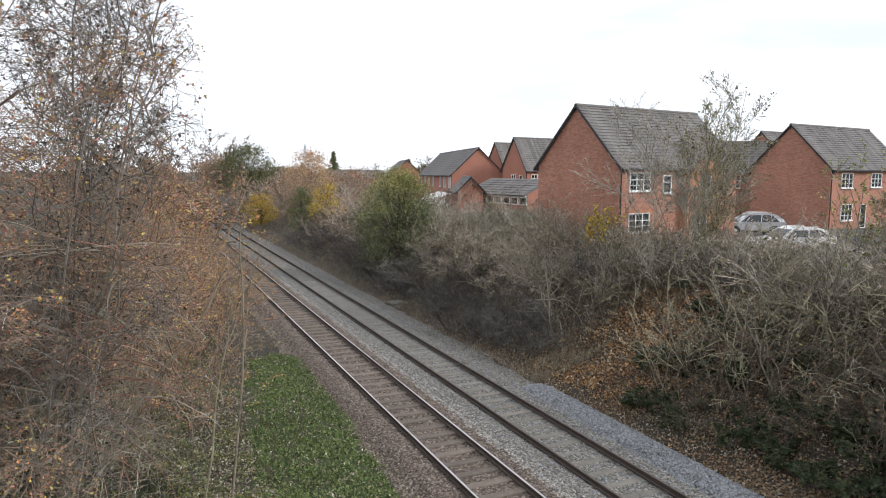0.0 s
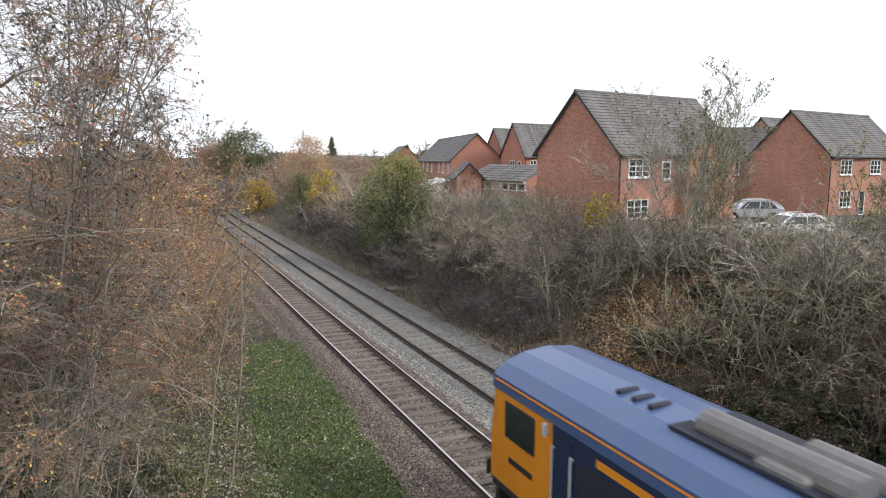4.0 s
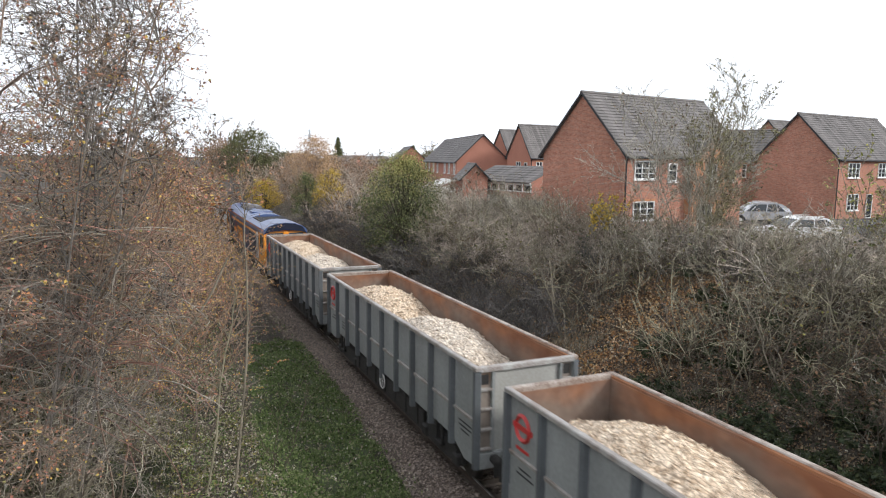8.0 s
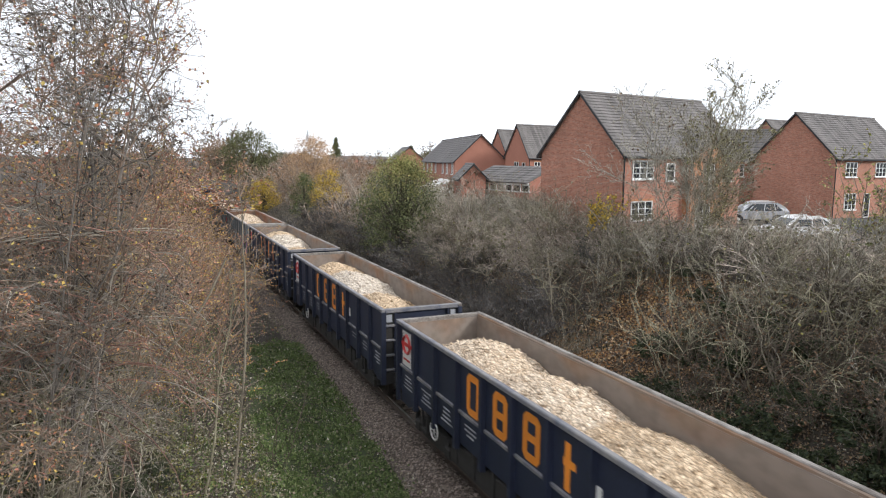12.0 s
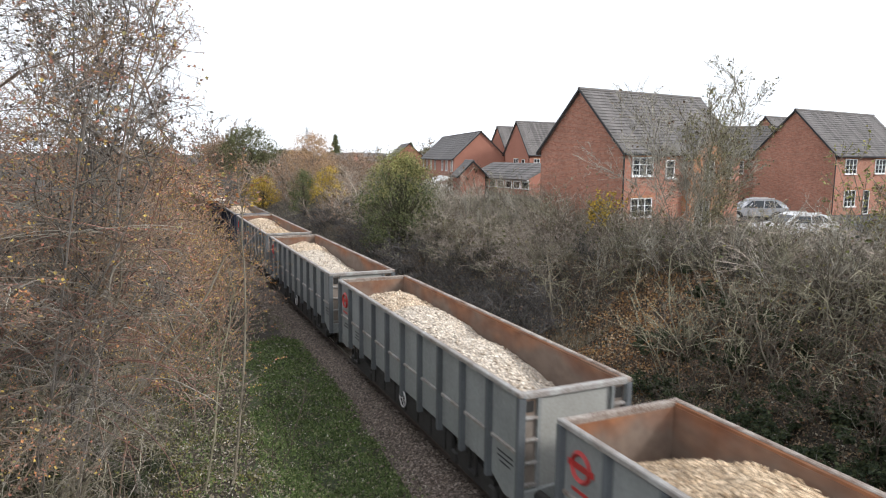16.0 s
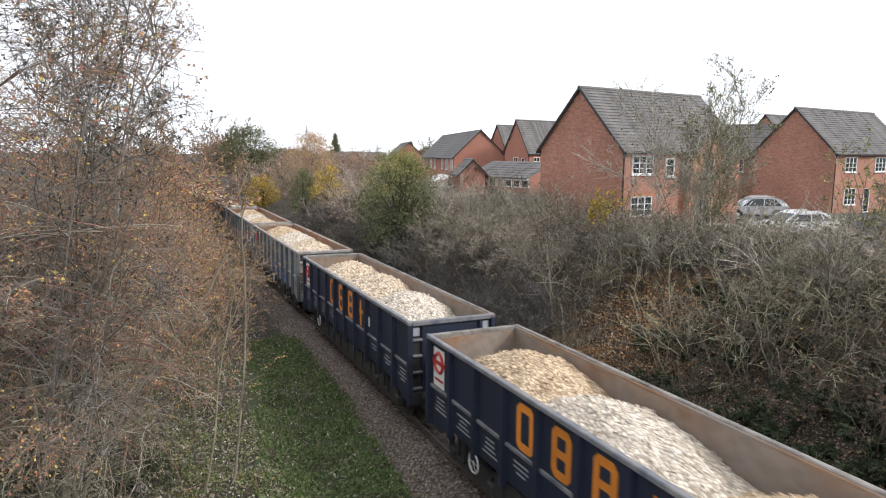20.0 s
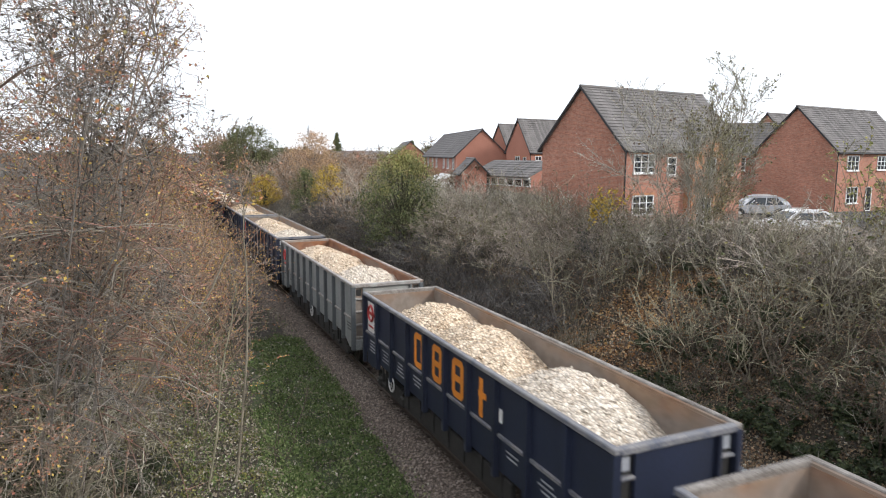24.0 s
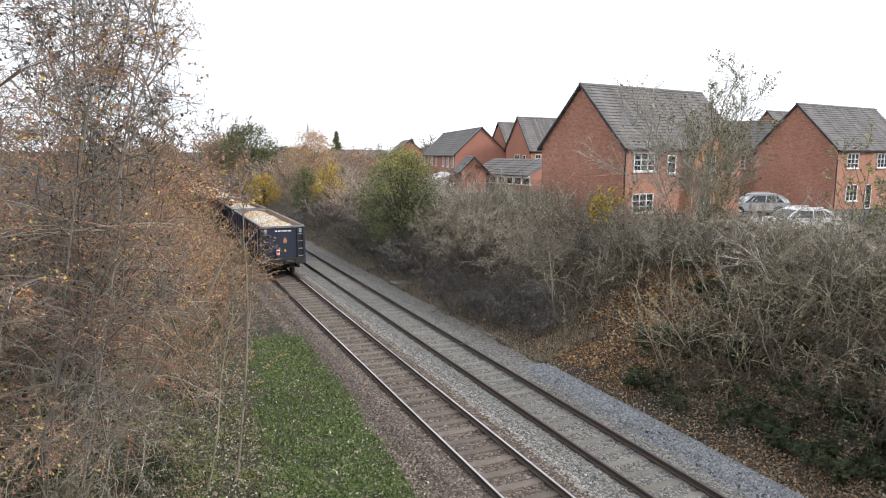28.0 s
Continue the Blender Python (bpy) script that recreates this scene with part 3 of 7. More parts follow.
def mark_shape(b, k, x0, x1, yc, z, wide, high, t):
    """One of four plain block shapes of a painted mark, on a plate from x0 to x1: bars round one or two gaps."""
    h, top = wide / 2, z + high
    if k == 3:
        b.box(x0, x1, yc - t * 0.3, yc + t * 0.7, z, top)
        b.box(x0, x1, yc - h, yc - t * 0.3, z + high * 0.5, z + high * 0.5 + t * 0.85)
        b.box(x0, x1, yc + t * 0.7, yc + h * 0.8, z + high * 0.5, z + high * 0.5 + t * 0.85)
        return
    c = 0.12
    for e in (-1, 1):
        b.extrude([(yc + e * (h - t), z + t), (yc + e * (h - t), top - t), (yc + e * (h - c), top), (yc + e * h, top - c), (yc + e * h, z + c), (yc + e * (h - c), z)], "x", x0, x1)
    for q0, q1 in ((z, z + t), (top, top - t)):
        b.extrude([(yc + h - t, q1), (yc + h - c, q0), (yc - h + c, q0), (yc - h + t, q1)], "x", x0, x1)
    if k:
        b.box(x0, x1, yc - h + t, yc + h - t, z + high * 0.42, z + high * 0.58)


def wagon_prototype(blue):
    paint, rim = (WAGON_BLUE, RIM_BLUE) if blue else (WAGON_GREY, RIM_GREY)
    what = "dark blue" if blue else "light grey"
    w = thing("open_wagon", what + " steel open box wagon loaded with pale gravel", "railway wagon", "wagons of the goods train")
    L, X, T, S = WAGON_LENGTH, WAGON_HALF, WAGON_TOP, WAGON_SOLE
    wall = 0.05
    xo = X - 0.12
    for s in (-1, 1):
        # the side sheet, with deeper plates at both ends
        side = [(0, 0.86), (-0.75, 0.80), (-1.45, S), (-L + 1.45, S), (-L + 0.75, 0.80), (-L, 0.86), (-L, T - 0.05), (0, T - 0.05)]
        part("side_wall", Build().extrude(side, "x", s * xo - 0.02, s * xo + 0.02), paint, w, what + " side sheet")
        part("top_rail", Build().box(s * X - 0.125 if s > 0 else s * X - 0.012, s * X + 0.012 if s > 0 else s * X + 0.125, -L, 0, T - 0.11, T, 0.02), rim if s < 0 else (RIM_WORN_DARK if blue else RIM_WORN), w, "scuffed top rail")
        part("inner_lip", Build().extrude([(s * (X - 0.126), T - 0.03), (s * (X - 0.16), T - 0.05), (s * (X - 0.16), T - 0.13), (s * (X - 0.126), T - 0.15)], "y", -L + 0.16, -0.16), RUST_PALE if blue else RUST_IN, w, "rusty lip inside the top rail")
        part("inner_lining", Build().box(s * (xo - 0.045) - 0.012, s * (xo - 0.045) + 0.012, -L + 0.1, -0.1, 1.2, T - 0.1), RUST_PALE if blue else RUST_IN, w, "rust-brown inside face")
        for k in range(BAYS + 1):
            y = -k * (L - 0.12) / BAYS - 0.06
            z0 = 0.84 if k in (0, BAYS) else (0.95 if k in (1, BAYS - 1) else S - 0.16)
            d = 0.135
            prof = [(s * xo, y - 0.085), (s * (xo + d), y - 0.06), (s * (xo + d), y + 0.06), (s * xo, y + 0.085)]
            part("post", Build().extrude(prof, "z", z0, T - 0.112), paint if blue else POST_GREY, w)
        for k in range(BAYS):
            y1 = -k * (L - 0.12) / BAYS - 0.15
            y0 = -(k + 1) * (L - 0.12) / BAYS + 0.03
            part("side_rib", Build().extrude([(s * xo, 1.87), (s * (xo + 0.07), 1.885), (s * (xo + 0.07), 1.945), (s * xo, 1.96)], "y", y0, y1), rim if not blue else RIM_BLUE, w)
        # lettering too small to read, as bars
        rnd = random.Random(4 + blue)
        for k in ((0, 1, 2, 3, 7, 8, 9) if blue else (0, 1, 9)):
            for row in range(rnd.choice((2, 3, 4))):
                wd = rnd.uniform(0.35, 0.75)
                yc = -(k + 0.5) * (L - 0.12) / BAYS - 0.06
                part("lettering_bar", Build().box(s * (xo + 0.021) - 0.004, s * (xo + 0.021) + 0.004, yc - wd / 2, yc + wd / 2, 1.66 - row * 0.11, 1.70 - row * 0.11), LETTER_GREY if blue else DARK_TRIM, w)
        if blue:
            # plate with a ringed sign, and the owner's mark as four plain shapes
            part("sign_plate", Build().box(s * (xo + 0.022) - 0.004, s * (xo + 0.022) + 0.004, -0.93, -0.28, 1.98, 2.98), WHITE_PAINT, w, "white sign plate")
            for k, (hh, ww) in enumerate(((0.98, 0.66), (0.98, 0.62), (0.98, 0.64), (0.9, 0.42))):
                yc = -(3.6 + 0.95 * k) * (L - 0.12) / BAYS - 0.06
                bld = Build()
                x0, x1 = sorted((s * (xo + 0.021), s * (xo + 0.029)))
                mark_shape(bld, k, x0, x1, yc, 2.0, ww, hh, 0.17)
                part("owner_mark", bld, ORANGE_PAINT, w, "orange painted block shape")
            part("data_panel", Build().box(s * (xo + 0.022) - 0.004, s * (xo + 0.022) + 0.004, -9.6, -9.35, 2.2, 2.5), WHITE_PAINT, w)
        r = Build()
        yc = -0.62
        x0 = s * (xo + 0.03)
        zc = 2.62 if blue else 2.55
        r.ring((x0, yc, zc), (1, 0, 0), 0.25, 0.05, 28, 4)
        r.box(x0 - 0.02, x0 + 0.02, yc - 0.36, yc + 0.36, zc - 0.05, zc + 0.05)
        r.box(x0 - 0.008, x0 + 0.008, yc - 0.24, yc + 0.24, zc - 0.48, zc - 0.42)
        part("ringed_sign", r, RED_PAINT, w, "red ring with a bar across")
    for y, way in ((0, 1), (-L, -1)):
        yy = y - way * 0.12
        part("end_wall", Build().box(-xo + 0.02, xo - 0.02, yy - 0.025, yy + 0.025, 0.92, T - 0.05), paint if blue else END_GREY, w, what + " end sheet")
        part("end_lining", Build().box(-xo + 0.06, xo - 0.06, min(yy - way * 0.027, yy - way * 0.045), max(yy - way * 0.027, yy - way * 0.045), 1.2, T - 0.12), RUST_PALE if blue else RUST_IN, w, "rust-brown inside face")
        part("end_rail", Build().box(-X + 0.1, X - 0.1, min(y, y - way * 0.15), max(y, y - way * 0.15), T - 0.14, T - 0.004, 0.02), (RIM_WORN_DARK if blue else RIM_WORN) if way > 0 else rim, w)
        part("headstock", Build().box(-X + 0.08, X - 0.08, min(y, y - way * 0.2), max(y, y - way * 0.2), 0.82, 1.2, 0.02), UNDER if blue else paint, w)
        for s in (-1, 1):
            xi = s * (X - 0.46)
            part("end_post", Build().box(xi - 0.035, xi + 0.035, min(y - way * 0.01, yy), max(y - way * 0.01, yy), 1.2, T - 0.14), paint, w)
            xe = s * (X - 0.08)
            xa, xb = sorted((xi + s * 0.036, xe - s * 0.036))
            part("ladder_recess", Build().box(xa, xb, min(yy + way * 0.026, yy + way * 0.032), max(yy + way * 0.026, yy + way * 0.032), 1.21, T - 0.16), RUST_PALE if not blue else UNDER, w, "rusty sheet behind the rungs")
            part("corner_post", Build().box(xe - 0.035, xe + 0.035, min(y - way * 0.01, yy), max(y - way * 0.01, yy), 0.9, T - 0.14), paint, w)
            for z in (1.25, 1.72, 2.2, 2.66):
                part("rung", Build().box(min(xi, xe), max(xi, xe), y - way * 0.06 - 0.05, y - way * 0.06 + 0.05, z, z + 0.07, 0.015), rim, w, "pale step rung")
            part("corner_plate", Build().box(xa + 0.06, xb - 0.06, *sorted((yy + way * 0.034, yy + way * 0.04)), T - 0.44, T - 0.2), LETTER_GREY if blue else UNDER, w, "small pale plate above the rungs" if blue else "")
        buffers(w, y, way)
    part("floor", Build().box(-xo + 0.03, xo - 0.03, -L + 0.13, -0.13, S, S + 0.08), RUST_IN, w)
    part("underframe", Build().box(-0.55, 0.55, -L + 0.3, -0.3, 0.88, S).box(-1.1, 1.1, -L / 2 - 1.2, -L / 2 + 1.2, 0.75, S), UNDER, w)
    for s in (-1, 1):
        # brake beam and hangers between the bogies, the beam deepened to stand for underside shade
        rig = Build().box(min(s * 1.08, s * 1.2), max(s * 1.08, s * 1.2), -L + 3.5, -3.5, 0.4, 0.98, 0.03)
        for q in range(7):
            yq = -3.9 - q * (L - 7.8) / 6
            rig.box(min(s * 1.1, s * 1.24), max(s * 1.1, s * 1.24), yq - 0.05, yq + 0.05, 0.5, 1.12)
        rig.tube((s * 1.16, -L + 3.2, 0.56), (s * 1.16, -3.2, 0.56), 0.03, sides=6)
        part("brake_beam", rig, UNDER, w, "black brake beam with hangers below the side")
        wy = -L * (0.2 if blue else 0.5)
        hw = Build().ring((s * (xo + 0.06), wy, 0.86), (1, 0, 0), 0.23, 0.022, 22, 5)
        for a in range(3):
            g3 = a * math.pi / 3
            hw.tube((s * (xo + 0.06), wy - 0.23 * math.cos(g3), 0.86 - 0.23 * math.sin(g3)), (s * (xo + 0.06), wy + 0.23 * math.cos(g3), 0.86 + 0.23 * math.sin(g3)), 0.008, sides=5)
        part("handbrake_wheel", hw, PALE_METAL, w, "pale handbrake wheel")
        part("air_tank", Build().tube((s * 0.7, -L * 0.62, 0.72), (s * 0.7, -L * 0.52, 0.72), 0.2, sides=14), UNDER, w)
        for k in (-2.1, -L + 2.1):
            st = Build().box(s * xo - 0.03, s * xo + 0.03, k - 0.03, k + 0.03, 0.62, 1.15).box(s * xo - 0.03, s * xo + 0.03, k + 0.3, k + 0.36, 0.62, 1.15).box(s * xo - 0.06, s * xo + 0.06, k - 0.03, k + 0.36, 0.57, 0.63)
            part("side_step", st, UNDER, w)
    bogie(w, -2.35)
    bogie(w, -L + 2.35)
    return w


# how a wagon is filled: heaps with place along the wagon, top, steepness lengthwise, stone
FILLS = {
    "pair": ((0.22, 3.12, 0.46, "c"), (0.60, 3.02, 0.44, "w")),
    "run": ((0.20, 3.13, 0.55, "c"), (0.42, 3.06, 0.46, "c"), (0.68, 2.99, 0.5, "t")),
    "tan_front": ((0.20, 3.08, 0.8, "t"), (0.42, 3.10, 0.42, "w"), (0.73, 2.90, 0.5, "t")),
    "white": ((0.20, 3.08, 0.5, "c"), (0.40, 3.03, 0.4, "w"), (0.64, 2.88, 0.42, "w")),
    "three": ((0.20, 3.34, 0.82, "t"), (0.47, 3.36, 0.76, "w"), (0.77, 3.36, 0.76, "c")),
    "cream": ((0.20, 3.30, 0.82, "c"), (0.45, 3.28, 0.64, "c"), (0.76, 3.34, 0.74, "w")),
    "two_tan": ((0.22, 3.28, 0.62, "t"), (0.46, 3.18, 0.52, "w"), (0.76, 3.26, 0.78, "t")),
}
ORDER = "pair pair run tan_front tan_front run run white white two_tan three cream two_tan cream cream cream three".split()


def gravel_mesh(n):
    """Heaps run together between the wagon's walls, with loose stones over them."""
    rnd = random.Random(100 + n)
    L, half = WAGON_LENGTH - 0.36, WAGON_HALF - 0.16
    heaps = [(at * L + rnd.uniform(-0.25, 0.25), rnd.uniform(-0.12, 0.12), top + rnd.uniform(-0.04, 0.04), steep, "cwt".index(stone)) for at, top, steep, stone in FILLS[ORDER[n - 1]]]

    def surface(x, y):
        z, stone = 1.5, heaps[0][4]
        for cy, cx, top, steep, kind in heaps:
            d = math.hypot((y - cy) * steep, (x - cx) * 0.8)
            q = top - 0.76 * (math.sqrt(d * d + 0.25) - 0.5) + 0.05 * bumpy(x, y, 0.8, kind + n)
            if q > z:
                z, stone = q, kind
        return z + 0.06 * bumpy(x, y, 0.45, n) + 0.04 * bumpy(x, y, 0.15, n + 9), stone

    b = Build()
    nx, ny = 20, 104
    stones = []
    for i in range(nx + 1):
        for j in range(ny + 1):
            x, y = -half + 2 * half * i / nx, L * j / ny
            z, stone = surface(x, y)
            stones.append(stone)
            b.v.append((x, -0.18 - y, z))
    b.f = [(i * (ny + 1) + j, i * (ny + 1) + j + 1, (i + 1) * (ny + 1) + j + 1, (i + 1) * (ny + 1) + j) for i in range(nx) for j in range(ny)]
    slots = [stones[f[0]] for f in b.f]
    for _ in range(1500):
        x, y = rnd.uniform(-half + 0.05, half - 0.05), rnd.uniform(0.1, L - 0.1)
        z, stone = surface(x, y)
        rock(b, x, -0.18 - y, z + 0.004, rnd.uniform(0.03, 0.085), rnd)
        slots += [stone] * 8
    me = b.mesh("gravel_load", GRAVEL_CREAM)
    me.materials.append(GRAVEL_WHITE)
    me.materials.append(GRAVEL_TAN)
    me.polygons.foreach_set("material_index", slots)
    return me


BLUE_WAGONS = {4, 5, 6, 12, 13, 14, 16, 17}
grey_wagon, blue_wagon = wagon_prototype(False), wagon_prototype(True)
wagons, loads = [], []
used = {False: 0, True: 0}
for n in range(1, 18):
    blue = n in BLUE_WAGONS
    proto = blue_wagon if blue else grey_wagon
    w = proto if not used[blue] else copy_thing(proto, pose(0, 0, 0))
    used[blue] = 1
    wagons.append(w)
    load = tagged(new("gravel_load", gravel_mesh(n)), {"white": "long ridge of whitish gravel in a wagon", "pair": "two long heaps of pale gravel in a wagon"}.get(ORDER[n - 1], "heaped cream and tan gravel in a wagon"), "gravel", "wagon loads", "stuff")
    loads.append(load)

# ---- the diesel locomotive; its own space: the rear end at y = 0, the front at y = 20.4 ----
LOCO_AHEAD = 1.05


def cab(loco, y0, way):
    """A full-width driving cab; way: the side to which it looks."""
    at = lambda d: y0 + way * d
    W = 1.32
    prof = [(at(-2.3), 1.15), (at(0), 1.15), (at(0), 2.1), (at(-0.2), 3.35), (at(-2.3), 3.35)]
    c = part("cab", Build().extrude(prof, "x", -W, W), LOCO_ORANGE, loco, "orange-yellow driving cab")
    # yellow lower nose, windscreens with posts, side windows, lamps
    part("nose_panel", Build().box(-0.98, 0.98, *sorted((at(0.0), at(0.07))), 1.28, 2.02, 0.04), LOCO_YELLOW, c, "yellow nose panel")
    part("nose_shelf", Build().box(-1.05, 1.05, *sorted((at(0.0), at(0.12))), 2.02, 2.08, 0.02), PALE_METAL, c)
    lean = math.degrees(math.atan2(0.16, 1.02))
    for s in (-1, 1):
        m = pose(s * 0.62, at(-0.105), 2.83, lean * way, 0, 0)
        f = part("windscreen_frame", Build().box(-0.49, 0.49, -0.02, 0.02, -0.36, 0.36, 0.015), DARK_TRIM, c, at=m)
        part("windscreen", Build().box(-0.44, 0.44, -0.006, 0.006, -0.31, 0.31), GLASS, f, "dark windscreen glass", at=pose(0, way * 0.022, 0))
        part("wiper", Build().tube((-0.05, 0, -0.36), (0.25, 0, 0.1), 0.012, sides=5), DARK_TRIM, f, at=pose(0, way * 0.05, 0))
        ys = at(-1.15)
        sw = part("side_window_frame", Build().box(-0.012, 0.012, -0.56, 0.56, -0.38, 0.38, 0.008), DARK_TRIM, c, at=pose(s * (W + 0.008), ys, 2.6))
        part("side_window", Build().box(-0.006, 0.006, -0.51, 0.51, -0.33, 0.33), GLASS, sw, "dark cab side glass", at=pose(s * 0.012, 0, 0))
        part("lamp_cluster", Build().tube((s * 0.86, at(0.0), 1.42), (s * 0.86, at(0.1), 1.42), 0.1, sides=12).tube((s * 0.64, at(0.0), 1.42), (s * 0.64, at(0.1), 1.42), 0.075, sides=12), PALE_METAL, c, "round lamp cluster")
        # grab rails and the door behind the cab
        for d in (-2.38, -2.95):
            part("handrail", Build().tube((s * (W + 0.06), at(d), 1.3), (s * (W + 0.06), at(d), 2.75), 0.022, sides=8).tube((s * W, at(d), 2.7), (s * (W + 0.06), at(d), 2.7), 0.018, sides=6).tube((s * W, at(d), 1.35), (s * (W + 0.06), at(d), 1.35), 0.018, sides=6), PALE_METAL, loco, "pale grab rail")
        part("cab_door", Build().box(s * (W + 0.008) - 0.008, s * (W + 0.008) + 0.008, *sorted((at(-2.44), at(-2.9))), 1.22, 2.95), LOCO_BLUE, loco)
        st = Build()
        for k, z in enumerate((0.35, 0.65, 0.95)):
            st.box(s * (W - 0.12) - 0.12, s * (W - 0.12) + 0.12, *sorted((at(-2.45), at(-2.88))), z, z + 0.03)
        st.box(s * (W - 0.2) - 0.02, s * (W - 0.2) + 0.02, *sorted((at(-2.42), at(-2.45))), 0.35, 1.15).box(s * (W - 0.2) - 0.02, s * (W - 0.2) + 0.02, *sorted((at(-2.88), at(-2.91))), 0.35, 1.15)
        part("cab_steps", st, PALE_METAL, loco, "grey cab steps")
        part("mirror", Build().box(s * (W + 0.1) - 0.05, s * (W + 0.1) + 0.05, at(-2.2) - 0.04, at(-2.2) + 0.04, 2.85, 3.1, 0.02).tube((s * W, at(-2.2), 2.9), (s * (W + 0.1), at(-2.2), 2.95), 0.02, sides=6), PALE_METAL, c)
        part("door_number_bar", Build().box(s * (W + 0.008) - 0.006, s * (W + 0.008) + 0.006, *sorted((at(-0.75), at(-1.65))), 1.72, 1.84), DARK_TRIM, c)
    part("centre_lamp", Build().box(-0.16, 0.16, *sorted((at(-0.16), at(0.02))), 3.02, 3.28, 0.04).tube((0.02, at(0.0), 3.14), (0.02, at(0.05), 3.14), 0.09, sides=12), LOCO_ORANGE, c)
    part("plough", Build().box(-1.2, 1.2, *sorted((at(-0.1), at(0.05))), 0.3, 0.85, 0.05), UNDER, loco)


def locomotive():
    loco = thing("diesel_locomotive", "blue and orange diesel freight locomotive at the train's head", "locomotive")
    Ln, W = 20.4, 1.32
    part("body", Build().box(-W, W, 2.3, Ln - 2.3, 1.15, 3.12), LOCO_BLUE, loco, "dark blue body side")
    part("solebar", Build().box(-W - 0.02, W + 0.02, 0.1, Ln - 0.1, 1.02, 1.15), DARK_TRIM, loco)
    section = [(-1.34, 3.12), (-1.33, 3.4), (-1.05, 3.62), (-0.6, 3.78), (0, 3.84), (0.6, 3.78), (1.05, 3.62), (1.33, 3.4), (1.34, 3.12), (1.325, 3.12), (1.2, 3.32), (0, 3.38), (-1.2, 3.32), (-1.325, 3.12)]
    part("roof", Build().extrude(section, "y", 6.95, Ln - 0.08), LOCO_ROOF, loco, "weathered blue roof")
    part("rear_roof", Build().extrude(section, "y", 0.08, 3.1), LOCO_ROOF, loco, "weathered blue roof")
    low = [(-1.34, 3.12), (-1.33, 3.4), (-1.05, 3.60), (1.05, 3.60), (1.33, 3.4), (1.34, 3.12)]
    part("radiator_roof", Build().extrude(low, "y", 3.1, 6.95), LOCO_ROOF, loco)
    part("radiator_mesh", Build().box(-1.0, 1.0, 3.2, 6.85, 3.602, 3.66), ROOF_MESH, loco, "dark radiator mesh")
    bars = Build()
    for k in range(15):
        bars.box(-1.0 + 0.14 * k - 0.012, -1.0 + 0.14 * k + 0.012, 3.2, 6.85, 3.66, 3.69)
    part("radiator_bars", bars, GRILLE, loco)
    for s in (-1, 1):
        part("end_arch", Build().extrude([(-1.30, 3.16), (-1.05, 3.58), (-0.6, 3.74), (0, 3.8), (0.6, 3.74), (1.05, 3.58), (1.30, 3.16), (0.9, 3.30), (0, 3.36), (-0.9, 3.30)], "y", *((0.03, 0.085) if s < 0 else (Ln - 0.085, Ln - 0.03))), ARCH_NAVY, loco)
        # stripes and panels along the side
        x0, x1 = sorted((s * (W + 0.001), s * (W + 0.011)))
        part("upper_stripe", Build().box(x0, x1, 2.2, Ln - 3.6, 2.84, 2.98), LOCO_ORANGE, loco, "orange waist stripe")
        part("lower_stripe", Build().box(x0, x1, 2.3, Ln - 2.3, 1.16, 1.24), LOCO_ORANGE, loco, "thin orange sole stripe")
        part("roof_line", Build().box(min(s * 1.342, s * 1.35), max(s * 1.342, s * 1.35), 0.2, Ln - 0.2, 3.31, 3.35), ORANGE_PAINT, loco)
        part("side_grille", Build().box(x0, x1, 3.15, 6.7, 1.42, 2.74), GRILLE, loco, "dark radiator side grille")
        lv = Build()
        for k in range(9):
            z = 1.48 + k * 0.14
            lv.box(min(x0, x1) - 0.006, max(x0, x1) + 0.012, 3.2, 6.65, z, z + 0.03)
        part("grille_louvres", lv, GRILLE, loco)
        part("front_grille", Build().box(x0, x1, Ln - 4.9, Ln - 3.1, 1.42, 2.74), GRILLE, loco)
        cr = Build()
        for k in range(17):
            z = 1.36 + k * 0.085
            cr.box(min(x0, x1) - 0.004, max(x0, x1) - 0.002, 8.2, 15.3, z, z + 0.045)
        part("corrugated_panel", cr, LOCO_BLUE, loco, "ribbed blue side panel")
        for k, (yc, wd, hh) in enumerate(((12.55, 0.62, 1.05), (11.7, 0.62, 1.05), (10.85, 0.62, 1.05), (10.15, 0.36, 1.0))):
            b = Build()
            q0, q1 = sorted((s * (W + 0.012), s * (W + 0.02)))
            mark_shape(b, k, q0, q1, yc, 1.5, wd + 0.1, hh, 0.19)
            part("owner_mark", b, LOCO_ORANGE, loco, "orange block shape")
        for k in range(5):
            q0, q1 = sorted((s * (W + 0.012), s * (W + 0.018)))
            part("number_bar", Build().box(q0, q1, 14.9 - k * 0.36, 15.18 - k * 0.36, 1.82, 2.3), ORANGE_PAINT, loco)
        part("crest_plate", Build().box(*sorted((s * (W + 0.012), s * (W + 0.02))), 13.6, 13.95, 2.45, 2.72), RED_PAINT, loco)
        part("fuel_tank", Build().extrude([(s * 0.3, 0.35), (s * 1.15, 0.35), (s * 1.24, 0.45), (s * 1.24, 0.98), (s * 0.3, 0.98)], "y", 7.6, 11.6), UNDER, loco, "black fuel tank")
        part("air_reservoir", Build().tube((s * 0.98, 11.9, 0.7), (s * 0.98, 13.2, 0.7), 0.24, sides=14), UNDER, loco)
    # roof fittings
    part("roof_hatch", Build().box(-0.75, 0.75, 9.0, 11.0, 3.79, 3.86, 0.02), LOCO_ROOF, loco)
    part("hatch_seam", Build().box(-0.77, 0.77, 9.98, 10.02, 3.86, 3.868).box(-0.77, -0.74, 9.0, 11.0, 3.86, 3.868).box(0.74, 0.77, 9.0, 11.0, 3.86, 3.868), DARK_TRIM, loco)
